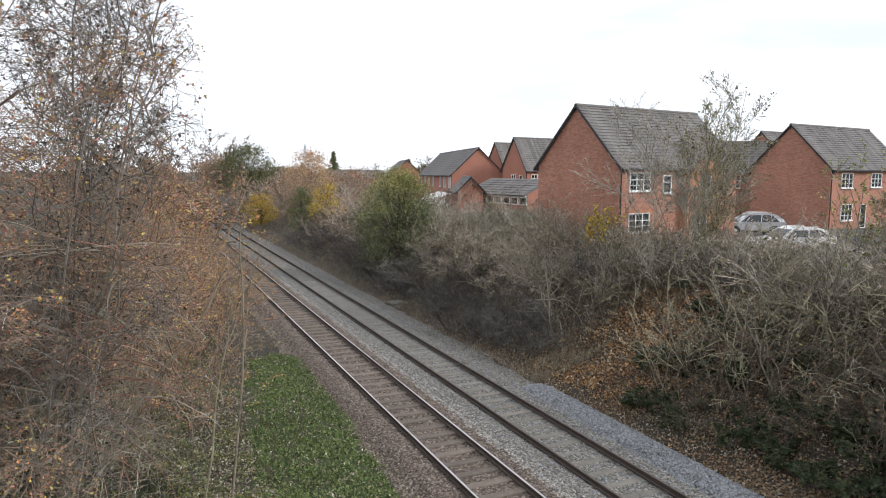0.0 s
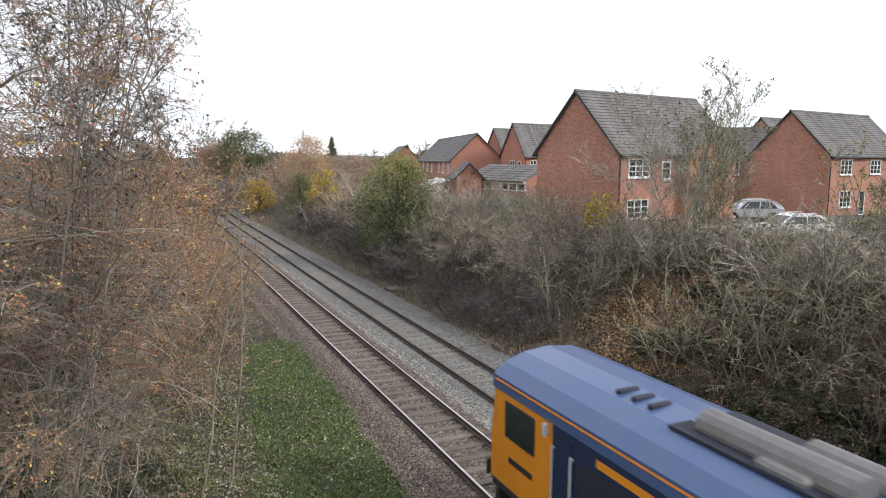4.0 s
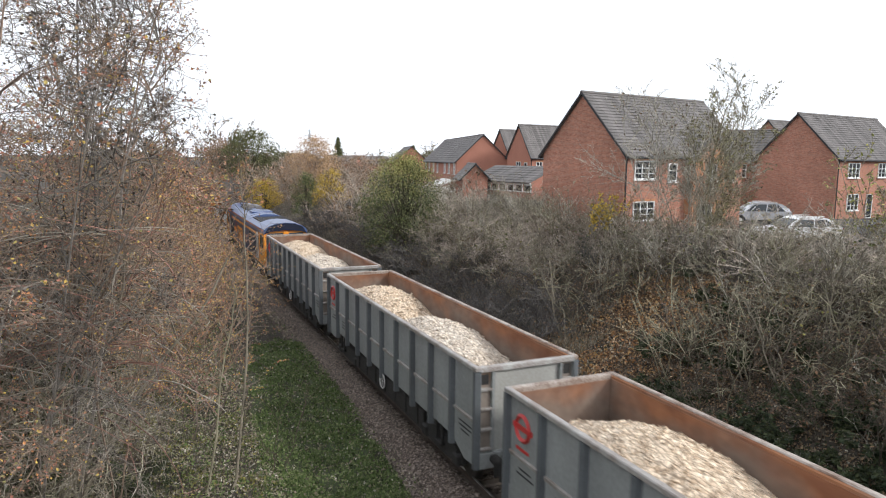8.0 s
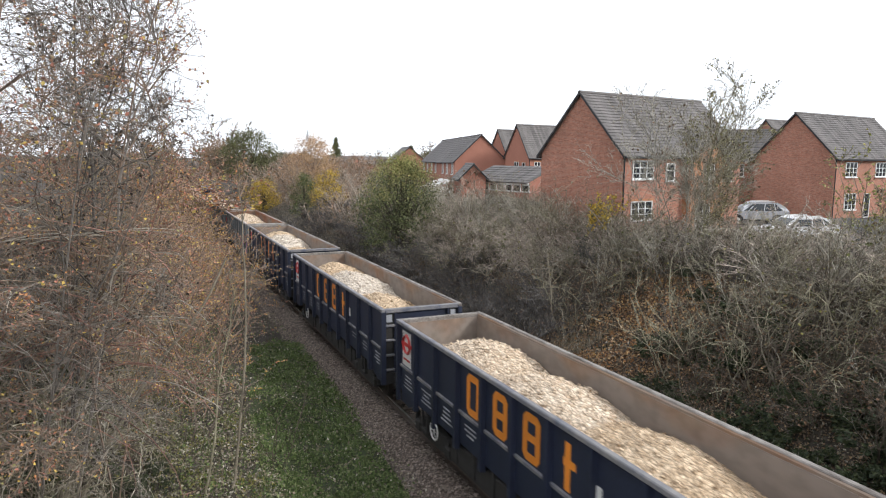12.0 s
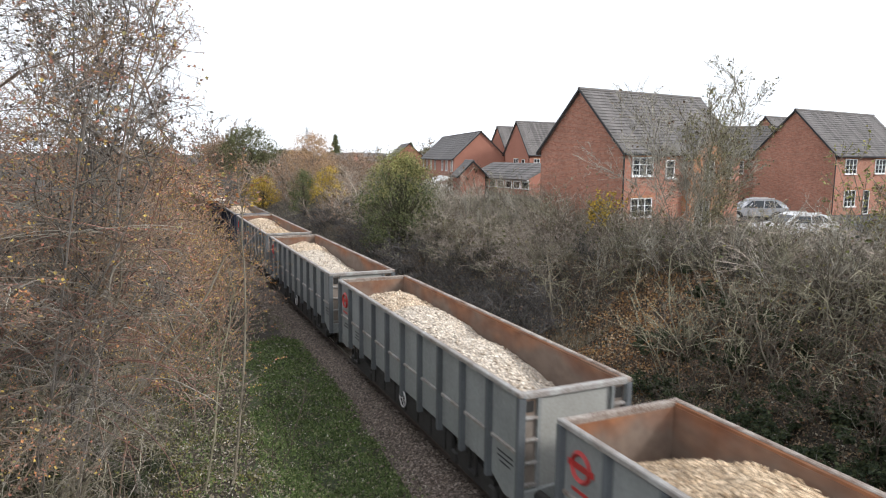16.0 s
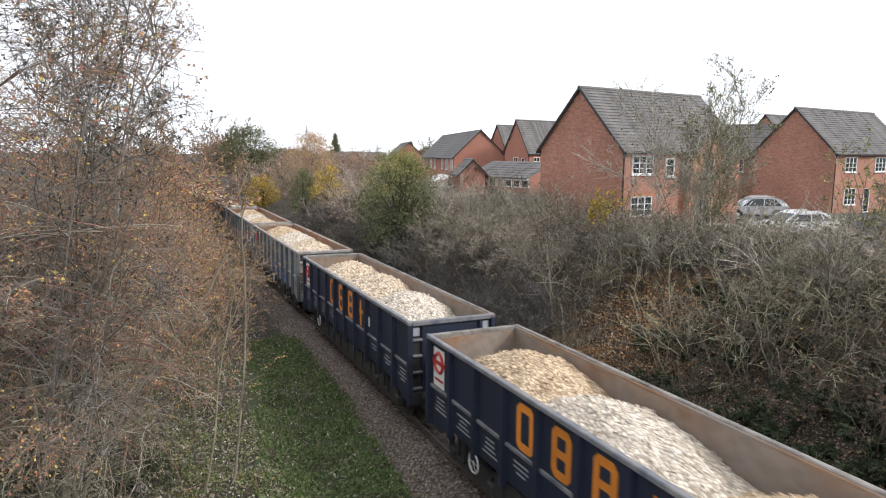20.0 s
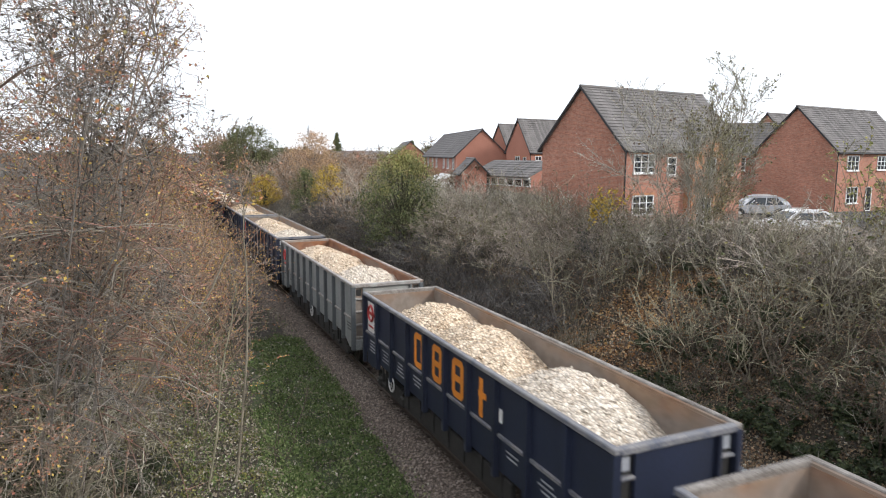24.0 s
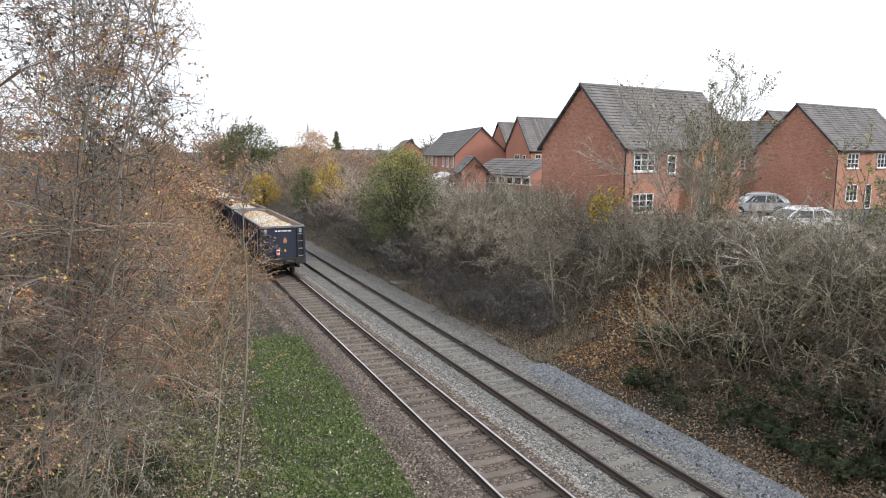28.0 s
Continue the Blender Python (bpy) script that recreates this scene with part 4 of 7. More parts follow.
    sil = Build().tube((-0.2, 13.1, 3.84), (-0.2, 15.6, 3.84), 0.27, sides=14).tube((0.28, 12.2, 3.84), (0.28, 14.2, 3.84), 0.24, sides=14).box(-0.65, 0.65, 13.6, 14.4, 3.74, 3.92, 0.05)
    part("exhaust_silencer", sil, SILENCER, loco, "grey exhaust silencer")
    part("silencer_well", Build().box(-0.7, 0.7, 11.9, 15.9, 3.76, 3.815), GRILLE, loco)
    for y in (16.5, 16.9, 17.3):
        part("roof_vent", Build().box(-0.5, -0.05, y, y + 0.12, 3.78, 3.87, 0.02), GRILLE, loco)
    part("roof_seam", Build().extrude([(-1.342, 3.2), (-1.06, 3.63), (-0.6, 3.79), (0, 3.85), (0.6, 3.79), (1.06, 3.63), (1.342, 3.2), (1.3, 3.2), (0, 3.7), (-1.3, 3.2)], "y", 8.0, 8.03), DARK_TRIM, loco)
    part("underframe", Build().box(-0.9, 0.9, 0.4, Ln - 0.4, 0.85, 1.02), UNDER, loco)
    tank = Build().extrude([(-1.22, 0.98), (-1.25, 0.55), (-1.0, 0.25), (1.0, 0.25), (1.25, 0.55), (1.22, 0.98)], "y", 7.0, Ln - 7.0)
    part("fuel_tank", tank, UNDER, loco, "black fuel tank below the floor")
    for s in (-1, 1):
        for y in (7.5, 8.7, 10.6, 11.9):
            part("tank_fitting", Build().box(s * 1.2 - 0.12, s * 1.2 + 0.12, y - 0.3, y + 0.3, 0.6, 0.95, 0.04), UNDER, loco)
        for yc in (3.7, Ln - 3.7):
            for d in (-2.3, -0.92, 0.92, 2.3):
                part("brake_cylinder", Build().tube((s * 1.2, yc + d - 0.2, 0.82), (s * 1.2, yc + d + 0.2, 0.82), 0.14, sides=10).box(s * 1.18 - 0.05, s * 1.18 + 0.05, yc + d - 0.14, yc + d + 0.14, 0.4, 0.8, 0.02), UNDER, loco, "black brake cylinder")
            part("sand_pipe", Build().tube((s * 1.15, yc - 2.75, 0.95), (s * 1.0, yc - 2.6, 0.15), 0.03, sides=6).tube((s * 1.15, yc + 2.75, 0.95), (s * 1.0, yc + 2.6, 0.15), 0.03, sides=6), UNDER, loco)
    cab(loco, 0, -1)
    cab(loco, Ln, 1)
    buffers(loco, 0, -1)
    buffers(loco, Ln, 1)
    bogie(loco, 3.7, True)
    bogie(loco, Ln - 3.7, True)
    return loco


LOCO = [locomotive()]

# tail lamp of the last wagon, and its plates
tail = wagons[-1]
rear = -WAGON_LENGTH
lamp = part("tail_lamp", Build().box(-0.48, -0.28, rear - 0.16, rear + 0.0, 1.44, 1.76, 0.03), WHITE_PAINT, tail, "white tail lamp case with a red lens")
part("lamp_lens", Build().tube((-0.38, rear - 0.16, 1.64), (-0.38, rear - 0.19, 1.64), 0.085, sides=14), RED_PAINT, lamp, "round red lens")
part("lamp_base", Build().box(-0.48, -0.28, rear - 0.165, rear + 0.0, 1.37, 1.44, 0.01), RED_PAINT, lamp)
part("lamp_handle", Build().ring((-0.38, rear - 0.08, 1.78), (0, 1, 0), 0.07, 0.012, 14, 5), DARK_TRIM, lamp)
for x0, x1 in ((-0.50, -0.36), (-0.30, -0.15), (-0.09, 0.25), (0.31, 0.5)):
    part("end_number_bar", Build().box(x0, x1, rear + 0.088, rear + 0.094, 2.87, 2.96), WHITE_PAINT, tail)
part("warning_mark", Build().extrude([(0.02, 2.14), (0.2, 2.14), (0.23, 2.32), (0.11, 2.54), (0.0, 2.32)], "y", rear + 0.086, rear + 0.094), BADGE_ORANGE, tail)
part("warning_mark", Build().extrude([(0.02, 1.6), (0.2, 1.6), (0.11, 1.78)], "y", rear + 0.086, rear + 0.094), LOCO_YELLOW, tail)

# spray paint low on some wagons' sides, as loose shapes
PINK = mat("pink_spray_paint", (0.30, 0.03, 0.19), 0.6, (0.42, 0.10, 0.30), 4, 20, 0.02)
TEAL = mat("teal_spray_paint", (0.05, 0.22, 0.30), 0.6, (0.12, 0.16, 0.45), 4, 20, 0.02)
GOLD = mat("gold_spray_paint", (0.55, 0.33, 0.04), 0.6, (0.4, 0.25, 0.05), 4, 20, 0.02)
WHITISH = mat("pale_spray_paint", (0.45, 0.5, 0.55), 0.6, (0.3, 0.33, 0.38), 4, 20, 0.02)
BLUE_SPRAY = mat("blue_spray_paint", (0.10, 0.19, 0.55), 0.6, (0.17, 0.30, 0.62), 4, 20, 0.02)
PURPLE = mat("purple_spray_paint", (0.12, 0.06, 0.24), 0.6, (0.2, 0.08, 0.3), 4, 20, 0.02)


def ribbon(b, x, pts, wide):
    """A painted stroke on the side sheet at x through points of y and z, thicker in its middle."""
    last = len(pts) - 1
    for i in range(last):
        (y0, z0), (y1, z1) = pts[i], pts[i + 1]
        ln = math.hypot(y1 - y0, z1 - z0) or 1
        ny, nz = -(z1 - z0) / ln, (y1 - y0) / ln
        w0 = wide * (0.55 + 0.45 * math.sin(math.pi * i / last))
        w1 = wide * (0.55 + 0.45 * math.sin(math.pi * (i + 1) / last))
        q = [(y0 - ny * w0, z0 - nz * w0), (y0 + ny * w0, z0 + nz * w0), (y1 + ny * w1, z1 + nz * w1), (y1 - ny * w1, z1 - nz * w1)]
        b.add([(x, y, z) for y, z in q] + [(x - 0.003, y, z) for y, z in q], [(0, 1, 2, 3), (7, 6, 5, 4), (0, 4, 5, 1), (1, 5, 6, 2), (2, 6, 7, 3), (3, 7, 4, 0)])


SIDE_X = -(WAGON_HALF - 0.12) - 0.0225
# wagon, first bay, bays covered, lowest and highest point, strokes: paint and width
for n, first_bay, bays, z0, z1, strokes in (
        (3, 6.6, 3.2, 1.0, 2.1, ((PINK, 0.11), (PINK, 0.09), (PURPLE, 0.03))),
        (4, 4.2, 1, 1.2, 1.8, ((WHITISH, 0.03), (WHITISH, 0.025))),
        (11, 2.05, 1.4, 1.2, 2.0, ((TEAL, 0.13), (TEAL, 0.09), (GOLD, 0.025))),
        (11, 4.8, 2.6, 1.15, 1.95, ((BLUE_SPRAY, 0.12), (BLUE_SPRAY, 0.09), (PURPLE, 0.05), (WHITISH, 0.03))),
        (14, 4.1, 1, 1.3, 1.95, ((GOLD, 0.06), (GOLD, 0.04), (GOLD, 0.03)))):
    rnd = random.Random(n * 7 + first_bay)
    bay = (WAGON_LENGTH - 0.12) / BAYS
    for layer, (paint, wide) in enumerate(strokes):
        b = Build()
        loops = max(2, round(bays * 1.5))
        phase, tall = rnd.uniform(0, 6.28), (z1 - z0) / 2 - wide
        pts = []
        for q in range(loops * 14 + 1):
            a = q / 14 * 6.28
            y = -(first_bay + bays * (q / (loops * 14))) * bay + 0.3 * math.sin(a + phase)
            z = (z0 + z1) / 2 + tall * math.sin(a * (1 if layer % 2 else 0.75) + phase) * (0.75 + 0.25 * math.sin(a * 0.31 + layer))
            # the strokes stop at the posts
            k = (-y - 0.06) / bay
            if abs(k - round(k)) * bay < 0.09:
                if len(pts) > 2:
                    ribbon(b, SIDE_X - 0.0035 * layer, pts, wide)
                pts = []
            else:
                pts.append((y, z))
        if len(pts) > 2:
            ribbon(b, SIDE_X - 0.0035 * layer, pts, wide)
        part("spray_paint", b.mesh("spray_paint", paint), paint, wagons[n - 1], "sprayed looping scrawl")

# ---- the houses beyond the cutting; a house's own space: near corner at the origin, x along the front, y along the gable ----
def window(house, x, y, z, wide, high, face, panes=2, sill=True, door=False):
    """face: 'front' looks to -y, 'gable' to -x."""
    m = pose(x, y, z, 0, 0, {"front": 0, "gable": -90, "back": 180}[face])
    t = 0.07
    # the outer frame is one ring
    fr = Build()
    loops = [[(-w2, y2, z0), (w2, y2, z0), (w2, y2, z1), (-w2, y2, z1)] for y2 in (-0.05, 0.05) for w2, z0, z1 in ((wide / 2, 0, high), (wide / 2 - t, t, high - t))]
    for lp in loops:
        fr.v += lp
    for i in range(4):
        j = (i + 1) % 4
        fr.f += [(i, j, 4 + j, 4 + i), (8 + i, 12 + i, 12 + j, 8 + j), (i, 8 + i, 8 + j, j), (4 + i, 4 + j, 12 + j, 12 + i)]
    w = part("door" if door else "window", fr, WHITE_FRAME, house, "white framed glazed door" if door else "white framed window", at=m)
    for k in range(1, panes):
        xx = -wide / 2 + t / 2 + (wide - t) * k / panes
        part("mullion", Build().box(xx - t / 2, xx + t / 2, -0.045, 0.045, t, high - t), WHITE_FRAME, w)
    if not door:
        for k in range(panes):
            xa = -wide / 2 + t + (wide - t) * k / panes
            xb = -wide / 2 + (wide - t) * (k + 1) / panes
            part("transom", Build().box(xa, xb, -0.04, 0.04, high * 0.58, high * 0.58 + 0.05), WHITE_FRAME, w)
            if panes > 2:
                part("transom", Build().box(xa, xb, -0.03, 0.03, high * 0.3, high * 0.3 + 0.035), WHITE_FRAME, w)
    part("pane", Build().box(-wide / 2 + t, wide / 2 - t, -0.012, 0.012, t, high - t), GLASS, w, "dark glass pane")
    if sill:
        part("sill", Build().box(-wide / 2 - 0.08, wide / 2 + 0.08, -0.13, -0.05, -0.07, 0.0), WHITE_FRAME, w)
        part("lintel", Build().box(-wide / 2 - 0.1, wide / 2 + 0.1, -0.056, -0.03, high, high + 0.13), BRICK_BUFF, w)
    return w


def tiled_slope(house, p0, along, up, courses, length, rise_len, name="roof_slope", depth=0.05):
    """Overlapping tile courses on one roof slope: p0 at the eave, unit vectors along and up the slope."""
    p0, along, up = Vector(p0), Vector(along).normalized(), Vector(up).normalized()
    n = along.cross(up).normalized()
    if n.z < 0:
        n = -n
    base = Build()
    q = [p0 - n * 0.06, p0 + along * length - n * 0.06, p0 + along * length + up * rise_len - n * 0.06, p0 + up * rise_len - n * 0.06]
    base.add([tuple(v) for v in q] + [tuple(v + n * 0.05) for v in q], [(0, 3, 2, 1), (4, 5, 6, 7), (0, 1, 5, 4), (1, 2, 6, 5), (2, 3, 7, 6), (3, 0, 4, 7)])
    slope = part(name, base, ROOF_TILE, house, "dark grey tiled roof slope")
    step = rise_len / courses
    tile_w = 0.33
    count = max(2, int(length / tile_w))
    for c in range(courses):
        b = Build()
        for k in range(count):
            a0, a1 = length * k / count, length * (k + 1) / count - 0.006
            j = hash01(c, k, length) * 0.012
            lo, hi = p0 + up * (c * step), p0 + up * min(rise_len, (c + 1.12) * step)
            vs = []
            for e, off in ((lo, depth + j), (hi, 0.012 + j)):
                for a in (a0, a1):
                    vs += [tuple(e + along * a + n * (off - 0.03)), tuple(e + along * a + n * off)]
            b.add(vs, [(1, 3, 7, 5), (0, 2, 3, 1), (0, 1, 5, 4), (2, 6, 7, 3), (4, 5, 7, 6)])
        part("tile_course", b.mesh("tile_course", ROOF_TILE), ROOF_TILE, slope)
    return slope


def house(label, at, wide, long, eave, ridge, brick, courses=12, over=0.28, group="brick houses", front_windows=(), gable_windows=(), wing=None, back_windows=()):
    h = thing("house", label, "house", group, at=at)
    walls = Build()
    prof = [(0, -1.5), (wide, -1.5), (wide, eave), (wide / 2, ridge - 0.08), (0, eave)]
    walls.extrude(prof, "x", 0, long)
    part("wall", walls, brick, h, "red brick walls")
    rise = ridge - eave
    half = wide / 2
    sl = math.hypot(rise, half)
    k = over / half
    for s in (0, 1):
        y0 = -over if s == 0 else wide + over
        up = Vector((0, half if s == 0 else -half, rise))
        tiled_slope(h, (-0.16, y0, eave - rise * k + 0.06), (1, 0, 0), up, courses, long + 0.32, sl * (1 + k))
        part("gutter", Build().tube((-0.1, y0 + (-0.03 if s == 0 else 0.03), eave - rise * k + 0.0), (long + 0.1, y0 + (-0.03 if s == 0 else 0.03), eave - rise * k + 0.0), 0.06, sides=8), DARK_TRIM, h, "black gutter")
        for x in (-0.19, long + 0.19):
            m = Build()
            a, b2 = Vector((x, y0, eave - rise * k - 0.06)), Vector((x, half, ridge - 0.06))
            up_n = Vector((0, 0, 0.16))
            m.add([tuple(a + Vector((dx, 0, 0))) for dx in (-0.025, 0.025)] + [tuple(a + up_n + Vector((dx, 0, 0))) for dx in (-0.025, 0.025)] + [tuple(b2 + Vector((dx, 0, 0))) for dx in (-0.025, 0.025)] + [tuple(b2 + up_n + Vector((dx, 0, 0))) for dx in (-0.025, 0.025)],
                  [(0, 1, 3, 2), (4, 6, 7, 5), (0, 2, 6, 4), (1, 5, 7, 3), (2, 3, 7, 6), (0, 4, 5, 1)])
            part("bargeboard", m, DARK_TRIM, h, "dark verge board")
    part("ridge_tiles", Build().tube((-0.2, half, ridge + 0.05), (long + 0.2, half, ridge + 0.05), 0.12, sides=8), ROOF_TILE, h)
    for x, z, wd, hg, p, d in front_windows:
        window(h, x, -0.02, z, wd, hg, "front", p, door=d)
    for y, z, wd, hg, p, d in gable_windows:
        window(h, -0.02, y, z, wd, hg, "gable", p, door=d)
    for x, z, wd, hg, p, d in back_windows:
        window(h, x, wide + 0.02, z, wd, hg, "back", p, door=d)
    part("downpipe", Build().tube((0.12, -0.06, 0), (0.12, -0.06, eave - 0.2), 0.04, sides=8), DARK_TRIM, h)
    if wing:
        x0, x1, out, w_eave, w_ridge = wing
        wg = Build().extrude([(x0, -1.5), (x1, -1.5), (x1, w_eave), ((x0 + x1) / 2, w_ridge - 0.06), (x0, w_eave)], "y", -out, -0.002)
        wp = part("front_wing", wg, BRICK_BUFF, h, "orange brick gabled wing")
        hw = (x1 - x0) / 2
        back = half * (w_ridge - eave) / rise
        for s in (0, 1):
            rr = math.hypot(hw, w_ridge - w_eave)
            up = Vector((hw if s == 0 else -hw, 0, w_ridge - w_eave))
            tiled_slope(h, ((x0 - 0.12) if s == 0 else (x1 + 0.12), -out - 0.12, w_eave - 0.05), (0, 1, 0), up, max(5, courses // 2), out + 0.12 + back, rr * (1 + 0.12 / hw))
    return h


PLATEAU = 3.12
TURN = 9.0
# house beside the cutting
first = house("two-storey red brick house with grey tiled roof above the cutting", pose(25.45, 31.9, PLATEAU, 0, 0, TURN), 7.05, 11.3, 5.2, 8.8, BRICK, 20,
              front_windows=((1.75, 3.65, 1.85, 1.1, 3, False), (1.75, 1.2, 1.85, 1.15, 3, False), (9.9, 3.45, 0.95, 1.1, 2, False), (4.2, 3.5, 0.8, 1.1, 1, False)),
              wing=(5.5, 9.0, 0.6, 4.7, 6.35))
window(first, 7.2, -0.62, 3.55, 0.95, 1.05, "front", 2)
window(first, 6.7, -0.62, 0.05, 1.4, 2.05, "front", 2, sill=False, door=True)
house("two-storey red brick house with grey tiled roof beside parked cars", pose(51.75, 38.0, PLATEAU, 0, 0, TURN), 7.05, 13.0, 5.2, 8.8, BRICK, 20,
      front_windows=((2.6, 3.5, 1.85, 1.25, 3, False), (7.6, 3.5, 1.85, 1.25, 3, False), (2.8, 0.75, 1.85, 1.4, 3, False), (5.6, 0.0, 1.0, 2.1, 1, True)))
house("red brick house partly hidden behind its neighbour", pose(64.6, 52.2, PLATEAU, 0, 0, TURN), 7.05, 9.0, 5.4, 9.3, BRICK, 18)
house("brick house between its brick neighbours", pose(53.5, 52.5, PLATEAU, 0, 0, TURN - 60), 6.5, 9.0, 5.0, 7.9, BRICK_FAR, 12, front_windows=((2.2, 3.2, 1.2, 1.3, 2, False),))
# row of steep gables further along
house("narrow red brick house with a steep gable", pose(44.4, 73.9, PLATEAU, 0, 0, TURN), 4.7, 12.0, 5.3, 9.1, BRICK_FAR, 16,
      gable_windows=((2.35, 3.0, 0.9, 1.5, 2, False), (0.9, 3.0, 0.6, 1.4, 1, False)), front_windows=((1.4, 3.2, 1.0, 1.3, 2, False), (3.2, 3.2, 1.0, 1.3, 2, False)))
house("narrow red brick house with a steep gable", pose(49.4, 88.2, PLATEAU, 0, 0, TURN), 4.7, 9.0, 5.3, 9.1, BRICK_FAR, 16,
      gable_windows=((1.0, 3.0, 0.8, 1.4, 2, False), (3.6, 3.0, 0.8, 1.4, 2, False)), front_windows=((1.2, 3.2, 1.0, 1.3, 2, False), (3.0, 3.2, 1.0, 1.3, 2, False)))
# long terrace with a dark roof, seen along its side
house("long brick terrace with dark tiled roof and white windows", pose(38.1, 82.3, PLATEAU - 0.5, 0, 0, 76) @ pose(0, -7.2, 0), 7.2, 30.0, 5.0, 8.45, BRICK_FAR, 12,
      back_windows=tuple((x, 3.2, 1.3, 1.5, 2, False) for x in (1.5, 5.5, 9.0, 15.5, 19.5, 24.0, 28.0)))
house("far brick house with a dark tiled roof", pose(44.2, 123.5, PLATEAU - 0.4, 0, 0, 76) @ pose(0, -6.4, 0), 6.4, 14.0, 4.6, 7.4, BRICK_FAR, 8)


# ---- sheds, fences and cars above the cutting ----
def lean_to():
    """A low extension with a tiled roof over a band of white windows."""
    e = thing("extension", "low house extension with tiled roof and white windows", "extension", at=pose(33.3, 56.4, PLATEAU + 0.4, 0, 0, TURN + 88))
    part("wall", Build().box(-4.6, 4.6, 0, 3.0, -0.5, 1.45), BRICK_FAR, e)
    for k in range(7):
        x = -4.3 + k * 1.23
        f = part("window", Build().box(x - 0.52, x + 0.52, 2.94, 3.0, 1.45, 2.2), WHITE_FRAME, e, "white framed window")
        part("pane", Build().box(x - 0.42, x + 0.42, 3.0, 3.012, 1.57, 2.08), GLASS, f, "dark glass pane")
    part("fascia", Build().box(-4.7, 4.7, 2.9, 3.1, 2.2, 2.36), WHITE_FRAME, e, "white fascia board")
    tiled_slope(e, (-4.8, 3.25, 2.3), (1, 0, 0), (0, -3.2, 1.45), 7, 9.6, 3.5)
    return e


lean_to()
house("small brick garage with a tiled gable roof", pose(28.0, 56.0, PLATEAU, 0, 0, 74) @ pose(0, -1.0, 0), 2.3, 4.0, 3.1, 4.25, BRICK_FAR, 6, group="garages")
conserv = thing("conservatory", "low white conservatory behind the terrace", "conservatory", at=pose(33.6, 80.5, PLATEAU - 0.9, 0, 0, 76))
part("wall", Build().box(-1, 8, -3.0, 0, 0, 1.9), WHITE_FRAME, conserv)
part("glass_roof", Build().extrude([(0.15, 1.9), (0.15, 2.05), (-3.0, 3.0), (-3.0, 2.85)], "x", -1.1, 8.1), PALE_METAL, conserv, "pale glazed roof")
for k in range(5):
    part("pane", Build().box(-0.7 + k * 1.63, 0.6 + k * 1.63, 0.0, 0.02, 0.7, 1.8), GLASS, conserv)

# close-boarded fence along the gardens
fence = thing("garden_fence", "weathered grey-brown board fence along the gardens", "fence")
board = fix(Build().box(-0.07, 0.07, -0.012, 0.012, 0, 1.7).mesh("board", FENCE_WOOD))
fx0, fy0, fx1, fy1 = 26.0, 40.5, 27.8, 53.0
count = 90
turn = math.degrees(math.atan2(fy1 - fy0, fx1 - fx0))
for k in range(count):
    t = k / (count - 1)
    x, y = fx0 + (fx1 - fx0) * t, fy0 + (fy1 - fy0) * t
    part("board", board, FENCE_WOOD, fence, at=pose(x, y, PLATEAU + 0.02 * math.sin(k * 1.7), 0, 0, turn))
for k in range(6):
    t = k / 5
    x, y = fx0 + (fx1 - fx0) * t + 0.06, fy0 + (fy1 - fy0) * t
    part("post", Build().box(-0.06, 0.06, -0.06, 0.06, -0.3, 1.8), FENCE_WOOD, fence, at=pose(x, y, PLATEAU))

# car park edge
LOT = PLATEAU + 0.32
single("pavement", Build().box(27.0, 52.0, 17.5, 31.2, PLATEAU - 0.6, LOT, 0.05), ASPHALT, "dark asphalt of a small car park", "pavement", kind="structure")
single("pavement", Build().box(37.2, 52.0, 31.3, 36.6, PLATEAU - 0.6, LOT - 0.004, 0.05), ASPHALT, "dark asphalt drive before a house", "pavement", kind="structure")
rail_ob = thing("low_rail_fence", "low dark timber rail at the car park edge", "fence")
for k in range(8):
    part("post", Build().box(-0.07, 0.07, -0.07, 0.07, -0.2, 0.75), FENCE_WOOD, rail_ob, at=pose(26.2 + 0.3 * k, 24.5 - 1.6 * k, PLATEAU))
    if k < 7:
        part("rail", Build().box(-0.04, 0.04, -1.62, 0, 0.55, 0.7), FENCE_WOOD, rail_ob, at=pose(26.2 + 0.3 * k, 24.5 - 1.6 * k, PLATEAU, 0, 0, 10.6))

CAR_SILVER = mat("silver_car_paint", (0.62, 0.63, 0.65), 0.25, (0.56, 0.57, 0.59), 3, 30, 0.0, metal=0.5, spread=0.02)
CAR_WHITE = mat("white_car_paint", (0.8, 0.8, 0.8), 0.25, (0.74, 0.74, 0.75), 3, 30, 0.0, spread=0.02)
RUBBER = mat("tyre_rubber", (0.02, 0.02, 0.02), 0.9, (0.015, 0.015, 0.015), 8, 60, 0.2)
LAMP_RED = mat("red_lamp_glass", (0.45, 0.02, 0.02), 0.2, (0.35, 0.02, 0.02), 8, 60, 0.0)


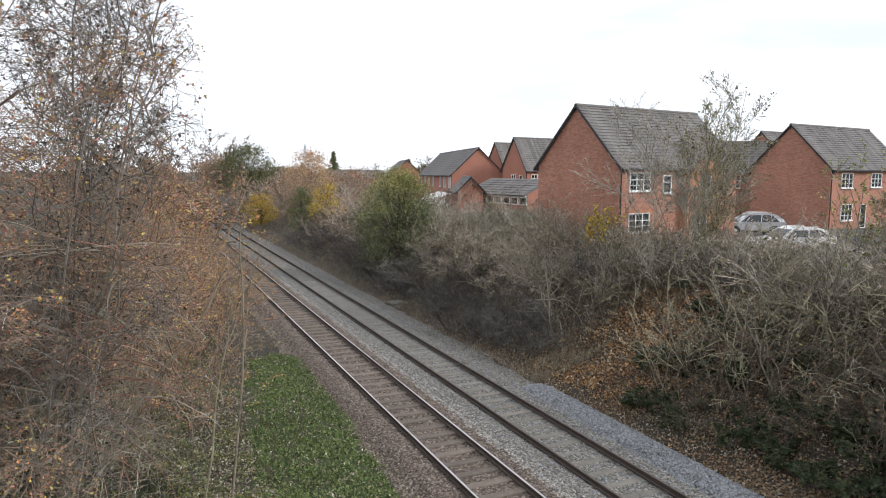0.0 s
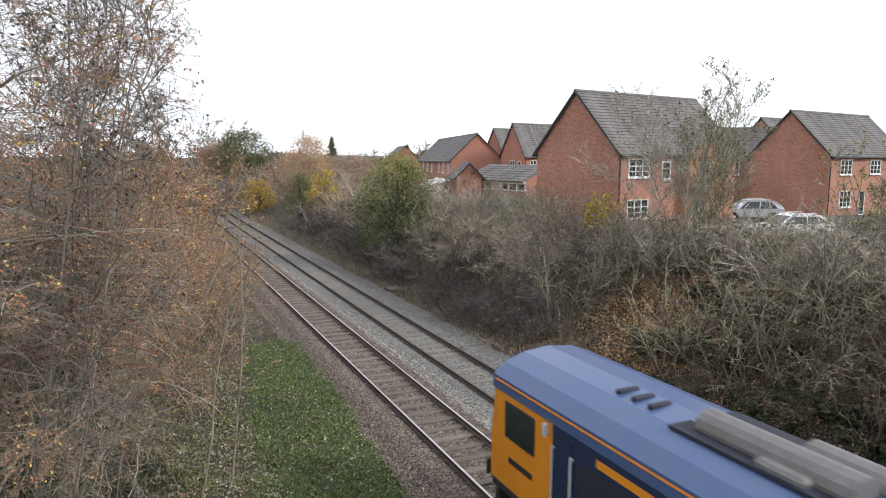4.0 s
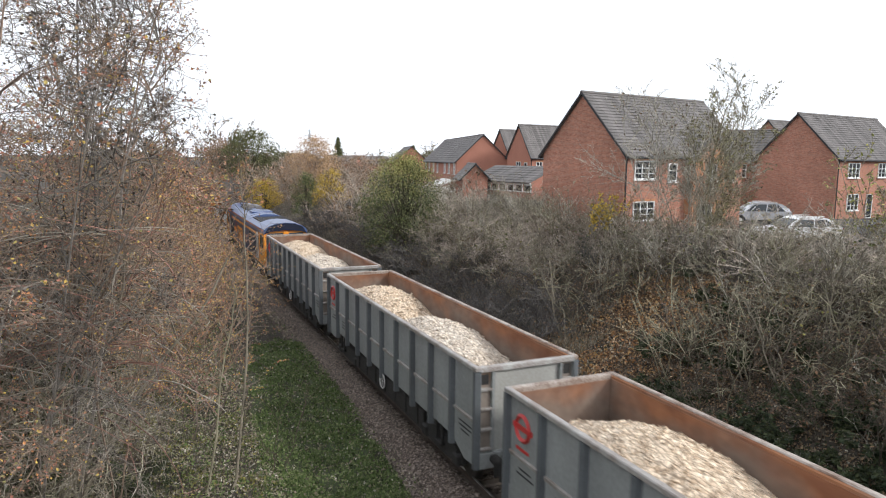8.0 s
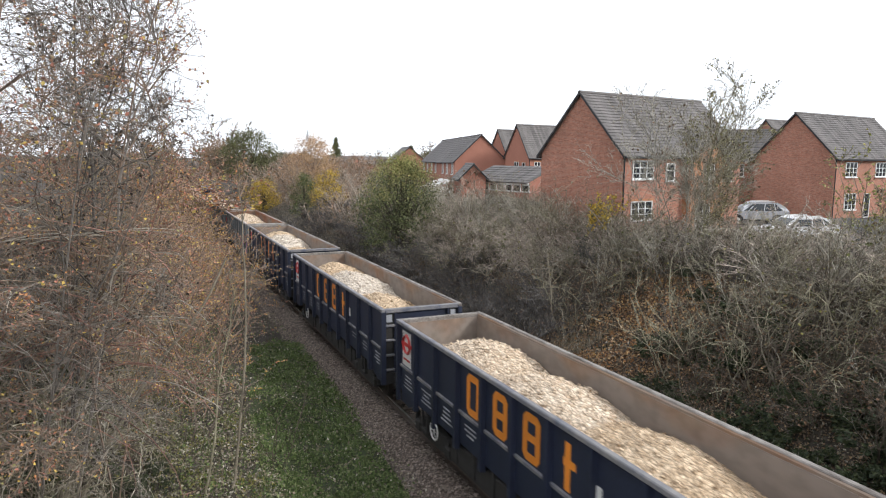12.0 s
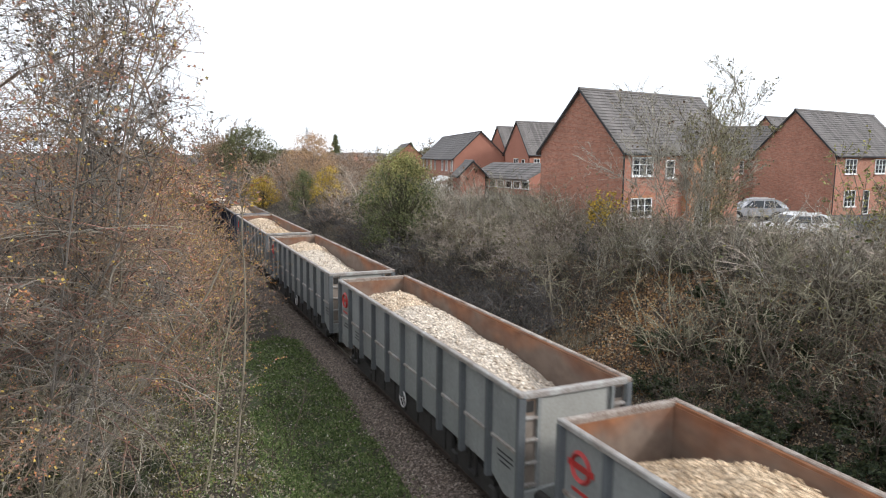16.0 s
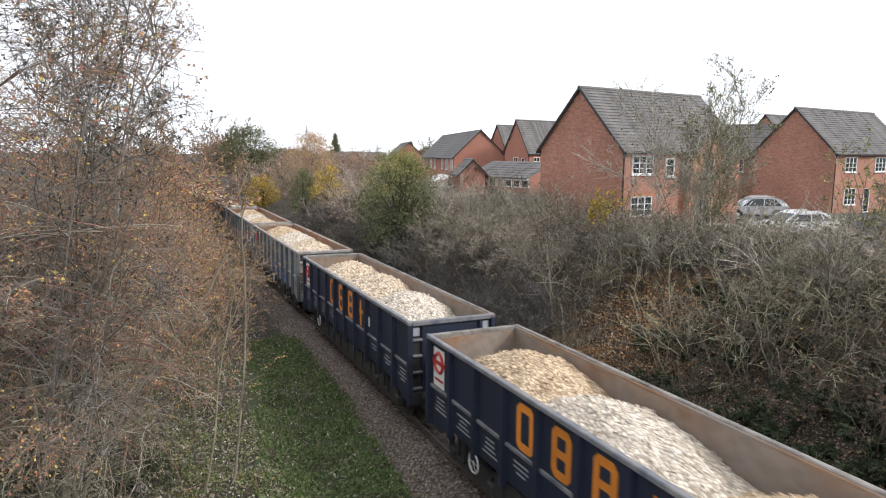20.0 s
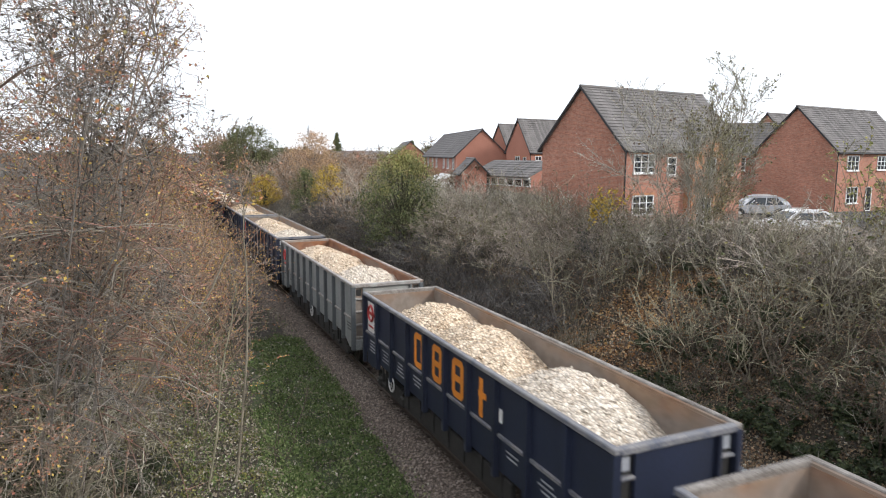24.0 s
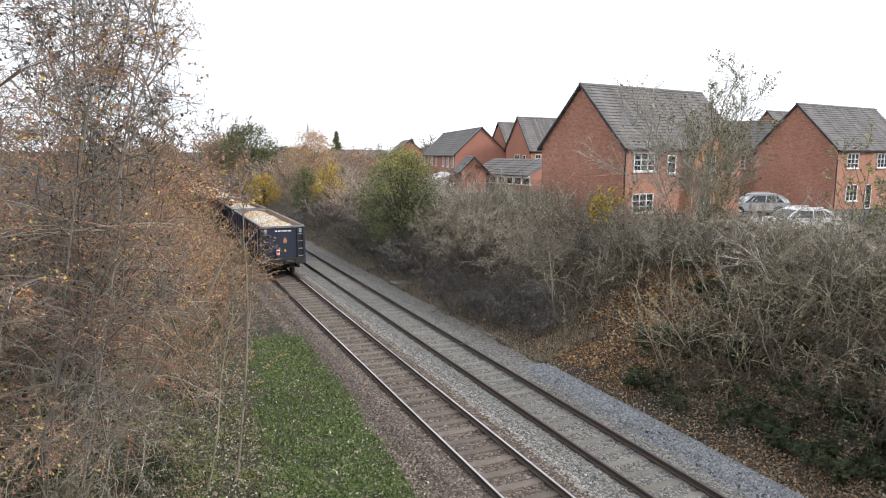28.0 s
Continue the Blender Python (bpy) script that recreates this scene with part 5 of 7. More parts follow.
def car(name, label, paint, at, tall):
    """A parked car; its nose looks to +x."""
    c = thing(name, label, "car", "parked cars", at=at)
    lower = [(-2.1, 0.32), (2.05, 0.28), (2.18, 0.42), (2.21, 0.58), (2.14, 0.74), (1.9, 0.84), (1.2, 0.95), (-1.95, 1.02), (-2.12, 0.95), (-2.21, 0.78), (-2.22, 0.48)]
    upper = [(1.15, 0.94), (0.75, tall - 0.33), (0.35, tall - 0.08), (0.05, tall - 0.015), (-0.3, tall), (-1.1, tall - 0.02), (-1.5, tall - 0.1), (-1.95, tall - 0.38), (-2.1, 0.98)]
    body = Build().extrude(lower, "y", -0.88, 0.88)
    part("body", body, paint, c)
    n = len(upper)
    b = Build()
    b.v = [(x, s * (0.86 if z < 1.0 else 0.68), z) for s in (-1, 1) for x, z in upper]
    b.f = [tuple(range(n)), tuple(range(2 * n - 1, n - 1, -1))] + [(i, (i + 1) % n, n + (i + 1) % n, n + i) for i in range(n)]
    part("cabin", b, paint, c)
    for s in (-1, 1):
        g = Build()
        pts = [(0.95, 1.0), (0.3, tall - 0.14), (-1.2, tall - 0.12), (-1.7, 1.02)]
        g.v = [(x, s * ((0.865 if z < 1.1 else 0.71) + o), z) for o in (0.0, 0.012) for x, z in pts]
        g.f = [(0, 1, 2, 3), (7, 6, 5, 4)] + [(i, (i + 1) % 4, 4 + (i + 1) % 4, 4 + i) for i in range(4)]
        part("side_window", g, GLASS, c)
        for x in (-1.35, 1.35):
            w = part("wheel", Build().tube((x, s * 0.68, 0.33), (x, s * 0.905, 0.33), 0.33, sides=20), RUBBER, c, "black tyre")
            part("rim", Build().tube((x, s * 0.905, 0.33), (x, s * 0.92, 0.33), 0.21, sides=14), PALE_METAL, w)
        for x, slope in ((-0.42, 0.1), (-1.18, -0.06), (0.62, 0.32)):
            top_z = tall - 0.13 if slope < 0.2 else tall - 0.3
            p = Build().tube((x, s * 0.872, 1.0), (x - slope, s * (0.72 if slope < 0.2 else 0.78), top_z), 0.035, sides=6)
            part("window_pillar", p, paint, c)
        part("door_seam", Build().box(-0.43, -0.415, *sorted((s * 0.878, s * 0.884)), 0.42, 0.96).box(0.62, 0.635, *sorted((s * 0.878, s * 0.884)), 0.42, 0.93), DARK_TRIM, c)
        part("sill_trim", Build().box(-1.0, 1.0, *sorted((s * 0.87, s * 0.895)), 0.3, 0.42), DARK_TRIM, c)
        for x in (-1.35, 1.35):
            part("wheel_arch", Build().tube((x, s * 0.86, 0.36), (x, s * 0.886, 0.36), 0.41, sides=18), DARK_TRIM, c)
        part("tail_lamp", Build().box(-2.23, -2.1, min(s * 0.55, s * 0.87), max(s * 0.55, s * 0.87), 0.78, 0.95, 0.03), LAMP_RED, c, "red tail lamp")
    for pts, nm in (([(-2.06, 1.04), (-1.93, tall - 0.38), (-1.40, tall - 0.08)], "rear_window"), ([(1.10, 1.0), (0.72, 1.0 + (tall - 1.06) * 0.5), (0.4, tall - 0.12)], "windscreen")):
        g = Build()
        off = Vector((-0.012, 0, 0.012)) if nm == "rear_window" else Vector((0.012, 0, 0.012))
        for x, z in pts:
            wd = 0.78 if z < 1.2 else 0.6
            g.v += [(x, -wd, z), (x, wd, z)]
        g.v += [tuple(Vector(v) + off) for v in g.v]
        m = len(pts)
        for i in range(m - 1):
            a = 2 * i
            g.f += [(a, a + 1, a + 3, a + 2), (a + 2 * m, a + 2 + 2 * m, a + 3 + 2 * m, a + 1 + 2 * m), (a, a + 2, a + 2 + 2 * m, a + 2 * m), (a + 1, a + 1 + 2 * m, a + 3 + 2 * m, a + 3)]
        part(nm, g, GLASS, c, "dark car glass")
    part("bumper", Build().box(-2.28, -2.15, -0.85, 0.85, 0.38, 0.62, 0.04), DARK_TRIM, c)
    for s in (-1, 1):
        part("roof_rail", Build().tube((-1.2, s * 0.6, tall + 0.03), (0.1, s * 0.6, tall + 0.03), 0.02, sides=6), PALE_METAL, c)
    return c


car("silver_car", "silver hatchback parked in front of a house", CAR_SILVER, pose(39.6, 35.0, LOT, 0, 0, 150), 1.62)
car("white_car", "white car with red tail lamps parked by the hedge", CAR_WHITE, pose(32.4, 25.9, LOT, 0, 0, 165), 1.5)

# small things by the track
single("cable_box", Build().box(-0.35, 0.35, -0.28, 0.28, -0.05, 0.16, 0.03), SLEEPER_PALE, "low concrete cable box between the tracks", "cable box", at=pose(9.56, 31.0, -0.3, 3, 2, 12))
single("drain_cover", Build().box(-0.5, 0.5, -0.45, 0.45, 0, 0.12, 0.02), BALLAST_GREY, "grey concrete drain cover beside the ballast", "drain cover", at=pose(14.35, 39.2, -0.3, 2, 0, 8))

# far roofs below the skyline
for k in range(7):
    x = 40 + k * 13
    house("distant brick house with a brown roof", pose(x, 215 - 2.2 * k + 14 * hash01(k, 3), 3.6, 0, 0, -14 + 60 * (hash01(k, 7) - 0.5)), 7.5, 9 + 3 * hash01(k, 1), 2.6, 4.9, BRICK_FAR, 4, group="distant houses")

# ---- what grows ----
def leaf_mat(name, colours, rough=0.75):
    """Leaves that each take one of a few colours."""
    m = bpy.data.materials.new(name)
    m.use_nodes = True
    nt = m.node_tree
    b = nt.nodes["Principled BSDF"]
    b.inputs["Roughness"].default_value = rough
    b.inputs["Specular IOR Level"].default_value = 0.3
    geo = nt.nodes.new("ShaderNodeNewGeometry")
    ramp = nt.nodes.new("ShaderNodeValToRGB")
    ramp.color_ramp.interpolation = "LINEAR"
    els = ramp.color_ramp.elements
    while len(els) < len(colours):
        els.new(0.5)
    for k, c in enumerate(colours):
        els[k].position = k / max(1, len(colours) - 1)
        els[k].color = (*c, 1)
    nt.links.new(geo.outputs["Random Per Island"], ramp.inputs["Fac"])
    nt.links.new(ramp.outputs["Color"], b.inputs["Base Color"])
    return m


BARK_GREY = mat("grey_bark", (0.30, 0.26, 0.195), 0.9, (0.09, 0.077, 0.056), 3, 30, 0.3, spread=0.5, islands=True)
BARK_BROWN = mat("brown_bark", (0.16, 0.125, 0.092), 0.9, (0.05, 0.041, 0.032), 3, 30, 0.3, spread=0.5, islands=True)
BARK_DARK = mat("dark_bark", (0.25, 0.222, 0.19), 0.9, (0.08, 0.07, 0.06), 3, 30, 0.3, spread=0.5, islands=True)
BARK_MAUVE = mat("mauve_bark", (0.31, 0.245, 0.20), 0.9, (0.11, 0.088, 0.072), 3, 30, 0.3, spread=0.5, islands=True)
BARK_OLIVE = mat("olive_bark", (0.34, 0.31, 0.215), 0.9, (0.13, 0.118, 0.076), 3, 30, 0.3, spread=0.5, islands=True)
# haze over far bushes is put into this bark; pale hedge twigs share it
BARK_MIST = mat("haze_pale_bark", (0.45, 0.38, 0.315), 0.9, (0.24, 0.195, 0.16), 3, 30, 0.3, spread=0.4, islands=True)
BARK_RUSSET = mat("russet_bark", (0.33, 0.235, 0.17), 0.9, (0.10, 0.072, 0.053), 3, 30, 0.3, spread=0.5, islands=True)
BARK_DENSE = mat("slate_bark", (0.155, 0.14, 0.13), 0.9, (0.045, 0.041, 0.038), 3, 30, 0.3, spread=0.5, islands=True)
BARK_PALE = mat("pale_bark", (0.44, 0.41, 0.34), 0.9, (0.24, 0.22, 0.18), 3, 30, 0.3, spread=0.5, islands=True)
LEAF_RUSSET = leaf_mat("russet_leaves", ((0.13, 0.08, 0.06), (0.48, 0.19, 0.13), (0.25, 0.14, 0.095), (0.54, 0.25, 0.10), (0.30, 0.19, 0.14), (0.60, 0.42, 0.10), (0.25, 0.23, 0.09), (0.36, 0.23, 0.18), (0.20, 0.13, 0.095)))
LEAF_AMBER = leaf_mat("amber_leaves", ((0.20, 0.11, 0.06), (0.44, 0.23, 0.09), (0.60, 0.42, 0.10), (0.27, 0.16, 0.09), (0.38, 0.17, 0.11)))
LEAF_BROWN = leaf_mat("brown_leaves", ((0.08, 0.05, 0.035), (0.15, 0.09, 0.055), (0.22, 0.13, 0.07), (0.14, 0.12, 0.06)))
LEAF_GOLD = leaf_mat("golden_leaves", ((0.26, 0.17, 0.04), (0.50, 0.33, 0.05), (0.60, 0.43, 0.07), (0.16, 0.14, 0.05)))
LEAF_GREEN = leaf_mat("evergreen_leaves", ((0.045, 0.062, 0.03), (0.085, 0.105, 0.045), (0.15, 0.165, 0.068), (0.27, 0.265, 0.11)))
LEAF_SOFT = leaf_mat("soft_green_leaves", ((0.065, 0.075, 0.035), (0.11, 0.12, 0.05), (0.175, 0.17, 0.07)))
LEAF_PINE = leaf_mat("dark_evergreen_leaves", ((0.025, 0.035, 0.02), (0.045, 0.06, 0.028), (0.08, 0.09, 0.038)))
LEAF_OLIVE = leaf_mat("olive_leaves", ((0.07, 0.08, 0.03), (0.15, 0.155, 0.05), (0.27, 0.24, 0.07)))
LEAF_LITTER = leaf_mat("fallen_leaves", ((0.10, 0.065, 0.045), (0.19, 0.125, 0.08), (0.27, 0.17, 0.1), (0.42, 0.30, 0.18), (0.13, 0.10, 0.075)))
LEAF_LITTER_PALE = leaf_mat("pale_fallen_leaves", ((0.16, 0.13, 0.09), (0.34, 0.29, 0.21), (0.10, 0.085, 0.06), (0.55, 0.51, 0.42)))
GRASS_BLADE = leaf_mat("grass_blades", ((0.045, 0.07, 0.023), (0.09, 0.135, 0.042), (0.145, 0.195, 0.066), (0.25, 0.27, 0.13)))
LEAF_YELLOWING = leaf_mat("yellowing_leaves", ((0.17, 0.19, 0.06), (0.30, 0.295, 0.10), (0.40, 0.36, 0.14), (0.13, 0.15, 0.05)))
LEAF_ASH = leaf_mat("ash_keys", ((0.05, 0.04, 0.03), (0.10, 0.08, 0.05), (0.24, 0.23, 0.10), (0.33, 0.30, 0.13), (0.07, 0.055, 0.04)))
SEED = leaf_mat("dry_seed_clusters", ((0.045, 0.035, 0.028), (0.08, 0.06, 0.045)))


def limb(b, pts, r0, r1, sides=3):
    """A bent, tapering stem through the points."""
    n = len(b.v)
    d = (pts[-1] - pts[0]).normalized()
    u = d.orthogonal().normalized()
    w = d.cross(u)
    last = len(pts) - 1
    for i, p in enumerate(pts):
        r = r0 + (r1 - r0) * i / last
        for k in range(sides):
            a = 2 * math.pi * k / sides
            q = p + u * (r * math.cos(a)) + w * (r * math.sin(a))
            b.v.append((q.x, q.y, q.z))
    for i in range(last):
        for k in range(sides):
            k2 = (k + 1) % sides
            b.f.append((n + i * sides + k, n + i * sides + k2, n + (i + 1) * sides + k2, n + (i + 1) * sides + k))


def leaf(b, p, s, rnd, droop=0.3):
    """A folded leaf of two triangles."""
    d = Vector((rnd.gauss(0, 1), rnd.gauss(0, 1), rnd.gauss(0, 0.7) - droop)).normalized()
    u = d.orthogonal().normalized()
    u = (u * math.cos(6.28 * rnd.random()) + d.cross(u) * math.sin(6.28 * rnd.random())).normalized()
    n = len(b.v)
    fold = d.cross(u) * (s * 0.15)
    for q in (p, p + d * (s * 0.5) + u * (s * 0.36) + fold, p + d * s, p + d * (s * 0.5) - u * (s * 0.36) + fold):
        b.v.append((q.x, q.y, q.z))
    b.f.append((n, n + 1, n + 2))
    b.f.append((n, n + 2, n + 3))


def twig(b, p, q, r):
    """The finest shoots: a three-sided spike."""
    n = len(b.v)
    d = q - p
    u = d.orthogonal().normalized() * r
    w = d.cross(u).normalized() * r
    for v in (p + u, p - u * 0.5 + w * 0.87, p - u * 0.5 - w * 0.87, q):
        b.v.append((v.x, v.y, v.z))
    b.f += [(n, n + 1, n + 3), (n + 1, n + 2, n + 3), (n + 2, n, n + 3)]


def grow(b, lv, p, d, length, r, level, rnd, k):
    """A stem with its side shoots. k holds the habit: number of shoots a level, spread, lift, bend, thinnest stem, leaves."""
    top = len(k["shoots"])
    steps = 4 if level == 0 else (3 if level < 2 else (2 if level < min(top, k.get("spikes_from", 9)) and not k.get("coarse") else 1))
    if k.get("fine") and level < 3:
        steps = (8, 5, 3)[level]
    if level == top:
        length *= 0.7
    lift = k["lift"][min(level, len(k["lift"]) - 1)]
    pts = [p]
    bend = k["bend"] * (k.get("trunk_bend", 0.55) if level == 0 else 1.0)
    for i in range(steps):
        d = (d + Vector((rnd.gauss(0, bend), rnd.gauss(0, bend), rnd.gauss(0, bend) + lift))).normalized()
        if pts[-1].x + d.x * length / steps > k.get("edge", 99) - (0.5 if level < 2 else 0):
            d = Vector((-abs(d.x) * 0.6, d.y, d.z)).normalized()
        pts.append(pts[-1] + d * (length / steps))
    thick = max(r, k["thin"])
    if steps == 1:
        twig(b, pts[0], pts[1], thick)
    else:
        limb(b, pts, thick, max(k["thin"] * 0.7, r * 0.4), 5 if r > 0.05 else 3)
    if lv is not None and level >= k["leaf_from"]:
        for _ in range(k["leaves"]):
            if rnd.random() < k["leaf_odds"]:
                i = rnd.randrange(1, steps + 1)
                leaf(lv, pts[i] + (pts[i - 1] - pts[i]) * rnd.random(), k["leaf_size"] * rnd.uniform(0.6, 1.3), rnd)
    if level >= top:
        return
    for _ in range(k["shoots"][level]):
        i = rnd.uniform(0.2 if level else k.get("clear", 0.3), 1.0) * steps
        j = min(int(i), steps - 1)
        q = pts[j].lerp(pts[j + 1], i - j)
        along = (pts[j + 1] - pts[j]).normalized()
        side = Vector((rnd.gauss(0, 1), rnd.gauss(0, 1), rnd.gauss(0, 0.6))).normalized()
        nd = (along + side * k["spread"]).normalized()
        if q.x + nd.x * length * k["ratio"] * 0.5 > k.get("edge", 99) + rnd.gauss(0, 0.25):
            continue
        grow(b, lv, q, nd, length * (k["first"] if level == 0 and "first" in k else k["ratio"]) * rnd.uniform(0.6, 1.15) * (1.15 - 0.4 * i / steps), r * 0.55, level + 1, rnd, k)


def plant(name, label, category, seed, stems, bark, foliage, habit, group, base=0.4, height=2.0, radius=0.03, lean=0.35, stem_part="branchwork"):
    rnd = random.Random(seed)
    b, lv = Build(), Build()
    for _ in range(stems):
        a, q = rnd.uniform(0, 6.28), rnd.random() ** 0.5
        p = Vector((base * q * math.cos(a), base * q * math.sin(a), -0.15))
        d = Vector((math.cos(a) * lean * q + rnd.gauss(0, 0.12), math.sin(a) * lean * q + rnd.gauss(0, 0.12), 1)).normalized()
        grow(b, lv if foliage else None, p, d, height * rnd.uniform(0.65, 1.1), radius * rnd.uniform(0.6, 1.2), 0, rnd, habit)
    t = thing(name, label, category, group)
    tagged(part(stem_part, b.mesh(stem_part, bark), bark, t), kind="stuff")
    if foliage and lv.f:
        tagged(part("foliage", lv.mesh("foliage", foliage), foliage, t), kind="stuff")
    return t


def crowd(proto, spots):
    """Sets a plant at each spot: place, turn and size. The plant itself takes the first."""
    for i, (x, y, z, turn, sx, sz) in enumerate(spots):
        m = pose(x, y, z, 0, 0, turn) @ Matrix.Diagonal((sx, sx, sz, 1))
        if i == 0:
            proto.matrix_basis = m
        else:
            copy_thing(proto, m)


TWIGGY = dict(coarse=True, shoots=(5, 4, 4), spread=1.0, lift=(0.0, 0.02, 0.0), bend=0.26, thin=0.0065, ratio=0.58, leaf_from=2, leaves=1, leaf_odds=0.1, leaf_size=0.07)
DENSE = dict(coarse=True, shoots=(6, 5, 3), spread=1.05, lift=(0.0, 0.0, 0.0), bend=0.3, thin=0.006, ratio=0.52, leaf_from=2, leaves=1, leaf_odds=0.06, leaf_size=0.06)
WHIPPY = dict(coarse=True, shoots=(7, 4, 3), spread=0.7, lift=(0.03, 0.05), bend=0.24, thin=0.0055, ratio=0.5, leaf_from=2, leaves=1, leaf_odds=0.12, leaf_size=0.07)
LEAFY = dict(shoots=(6, 4, 3), spread=1.0, lift=(0.03, 0.0, -0.05), bend=0.24, thin=0.005, ratio=0.55, leaf_from=2, leaves=2, leaf_odds=0.8, leaf_size=0.075)


def scatter(count, x0, x1, y0, y1, seed, lo, hi, gap=0.0, keep=None):
    rnd = random.Random(seed)
    spots, tries = [], 0
    while len(spots) < count and tries < count * 30:
        tries += 1
        x, y = rnd.uniform(x0, x1), rnd.uniform(y0, y1)
        if gap and any((x - a[0]) ** 2 + (y - a[1]) ** 2 < gap * gap for a in spots):
            continue
        if keep and not keep(x, y):
            continue
        s = rnd.uniform(lo, hi)
        spots.append((x, y, land(x, y) - 0.05, rnd.uniform(0, 360), s * rnd.uniform(0.95, 1.25), s))
    return spots


def deal(protos, spots):
    spots = [q for q in spots if math.hypot((q[0] - 17.8) * 0.8, q[1] - 20.9) > 2.2 and math.hypot(q[0] - 19.4, q[1] - 20.3) > 1.2]
    for k, p in enumerate(protos):
        crowd(p, spots[k::len(protos)])


HEDGE = "shrubs on the far bank"
bare = [plant("bare_shrub", "leafless grey-brown shrub on the cutting bank", "shrub", 10 + k, 8, (BARK_BROWN, BARK_DENSE, BARK_MIST, BARK_MIST)[k], (LEAF_OLIVE, LEAF_PINE)[k % 2], dict(TWIGGY, leaf_odds=(0.12, 0.2, 0.06, 0.06)[k]), HEDGE, 0.6, 1.5, 0.016, 0.9) for k in range(4)]
dark = [plant("dark_shrub", "dense dark leafless shrub on the cutting bank", "shrub", 20 + k, 9, BARK_DENSE, LEAF_BROWN, DENSE, HEDGE, 0.6, 1.4, 0.018, 1.0) for k in range(4)]
whip = [plant("young_tree", "thin leafless young stems on the bank", "sapling", 30 + k, 4, (BARK_GREY, BARK_OLIVE, BARK_BROWN)[k % 3], (LEAF_BROWN, LEAF_OLIVE)[k % 2], dict(WHIPPY, coarse=False, leaf_odds=0.06), HEDGE, 0.7, 2.8, 0.014, 0.6) for k in range(5)]
brown = [plant("brown_shrub", "twiggy brown shrub with a few dry leaves", "shrub", 40 + k, 8, BARK_BROWN, (LEAF_PINE, LEAF_BROWN, LEAF_BROWN)[k], dict(TWIGGY, leaf_odds=0.3), HEDGE, 0.6, 1.5, 0.016, 1.0) for k in range(3)]
ivy = [plant("evergreen_shrub", "low dark evergreen shrub on the leafy bank", "shrub", 45 + k, 8, BARK_DARK, LEAF_PINE, dict(LEAFY, leaves=4, leaf_odds=0.9, leaf_size=0.08), HEDGE, 0.5, 0.7, 0.015, 0.9) for k in range(2)]

deal(bare[:2], scatter(28, 19.4, 23.6, 4, 26, 1, 0.95, 1.25, 1.2))
deal(bare[2:], scatter(36, 22.6, 26.2, 8, 26, 17, 1.1, 1.42, 0.85) + scatter(74, 18.0, 23.6, 26, 64, 7, 0.85, 1.3, 0.9) + scatter(34, 22.8, 26.4, 30, 55, 19, 0.95, 1.35, 1.0))
deal(dark, scatter(62, 15.2, 20.5, 23.5, 74, 2, 0.85, 1.45, 1.0, lambda x, y: x < 16.4 + 0.045 * y) + scatter(40, 14.9, 16.9, 24.5, 48, 12, 0.55, 1.1, 0.7))
deal(brown, scatter(38, 16.2, 22.6, 4, 60, 3, 0.8, 1.2, 1.3) + scatter(24, 15.6, 20.0, 5, 18, 8, 0.75, 1.2, 1.0))
deal(whip, scatter(84, 16.0, 23.4, 5, 42, 4, 0.75, 1.25, 0.8) + scatter(12, 23.0, 26.0, 8, 25, 18, 0.6, 0.85, 1.2))
deal([plant("tall_whip", "tall pale leafless stems before the gardens", "sapling", 36 + k, 5, BARK_PALE, None, WHIPPY, HEDGE, 0.8, 3.0, 0.016, 0.4) for k in range(3)], scatter(30, 20.6, 25.4, 34, 64, 9, 0.8, 1.25, 1.1) + scatter(16, 18.4, 23.6, 9.5, 25, 29, 0.75, 1.05, 1.3))
# long bent stems that stand clear of the brush
ARCH = dict(fine=True, shoots=(5, 3), spread=0.95, first=0.3, lift=(0.02, 0.03, 0.0), bend=0.24, trunk_bend=0.8, thin=0.0085, ratio=0.5, leaf_from=9, leaves=0, leaf_odds=0, leaf_size=0.05, clear=0.3)
arch = [plant("arching_stem", "long bent pale leafless stems on the bank", "sapling", 330 + k, 4, (BARK_OLIVE, BARK_OLIVE, BARK_PALE, BARK_GREY, BARK_MAUVE)[k], None, ARCH, HEDGE, 0.6, 3.2, 0.021, 0.4, "stem") for k in range(5)]
deal(arch, scatter(66, 16.4, 23.0, 6, 26, 333, 0.7, 1.1, 0.75) + scatter(26, 22.4, 26.5, 9, 30, 334, 0.6, 0.9, 0.9) + scatter(14, 17.5, 23, 27, 44, 335, 0.7, 1.1, 1.3))
deal([plant("hedge_shrub", "tall twiggy dark brown shrub at the car park edge", "shrub", 340 + k, 9, (BARK_DENSE, BARK_BROWN)[k], (LEAF_PINE, LEAF_OLIVE)[k], dict(TWIGGY, leaf_odds=0.3), HEDGE, 0.7, 2.0, 0.018, 0.8) for k in range(2)],
     scatter(30, 25.2, 28.8, 10, 23.5, 341, 0.85, 1.15, 0.9, lambda x, y: y < 0.68 * x or y > 0.9 * x))
deal(ivy, scatter(20, 15.2, 19.5, 8.5, 18.5, 14, 0.7, 1.3, 1.0) + scatter(6, 18.5, 22, 12, 24, 15, 0.8, 1.2, 1.2))

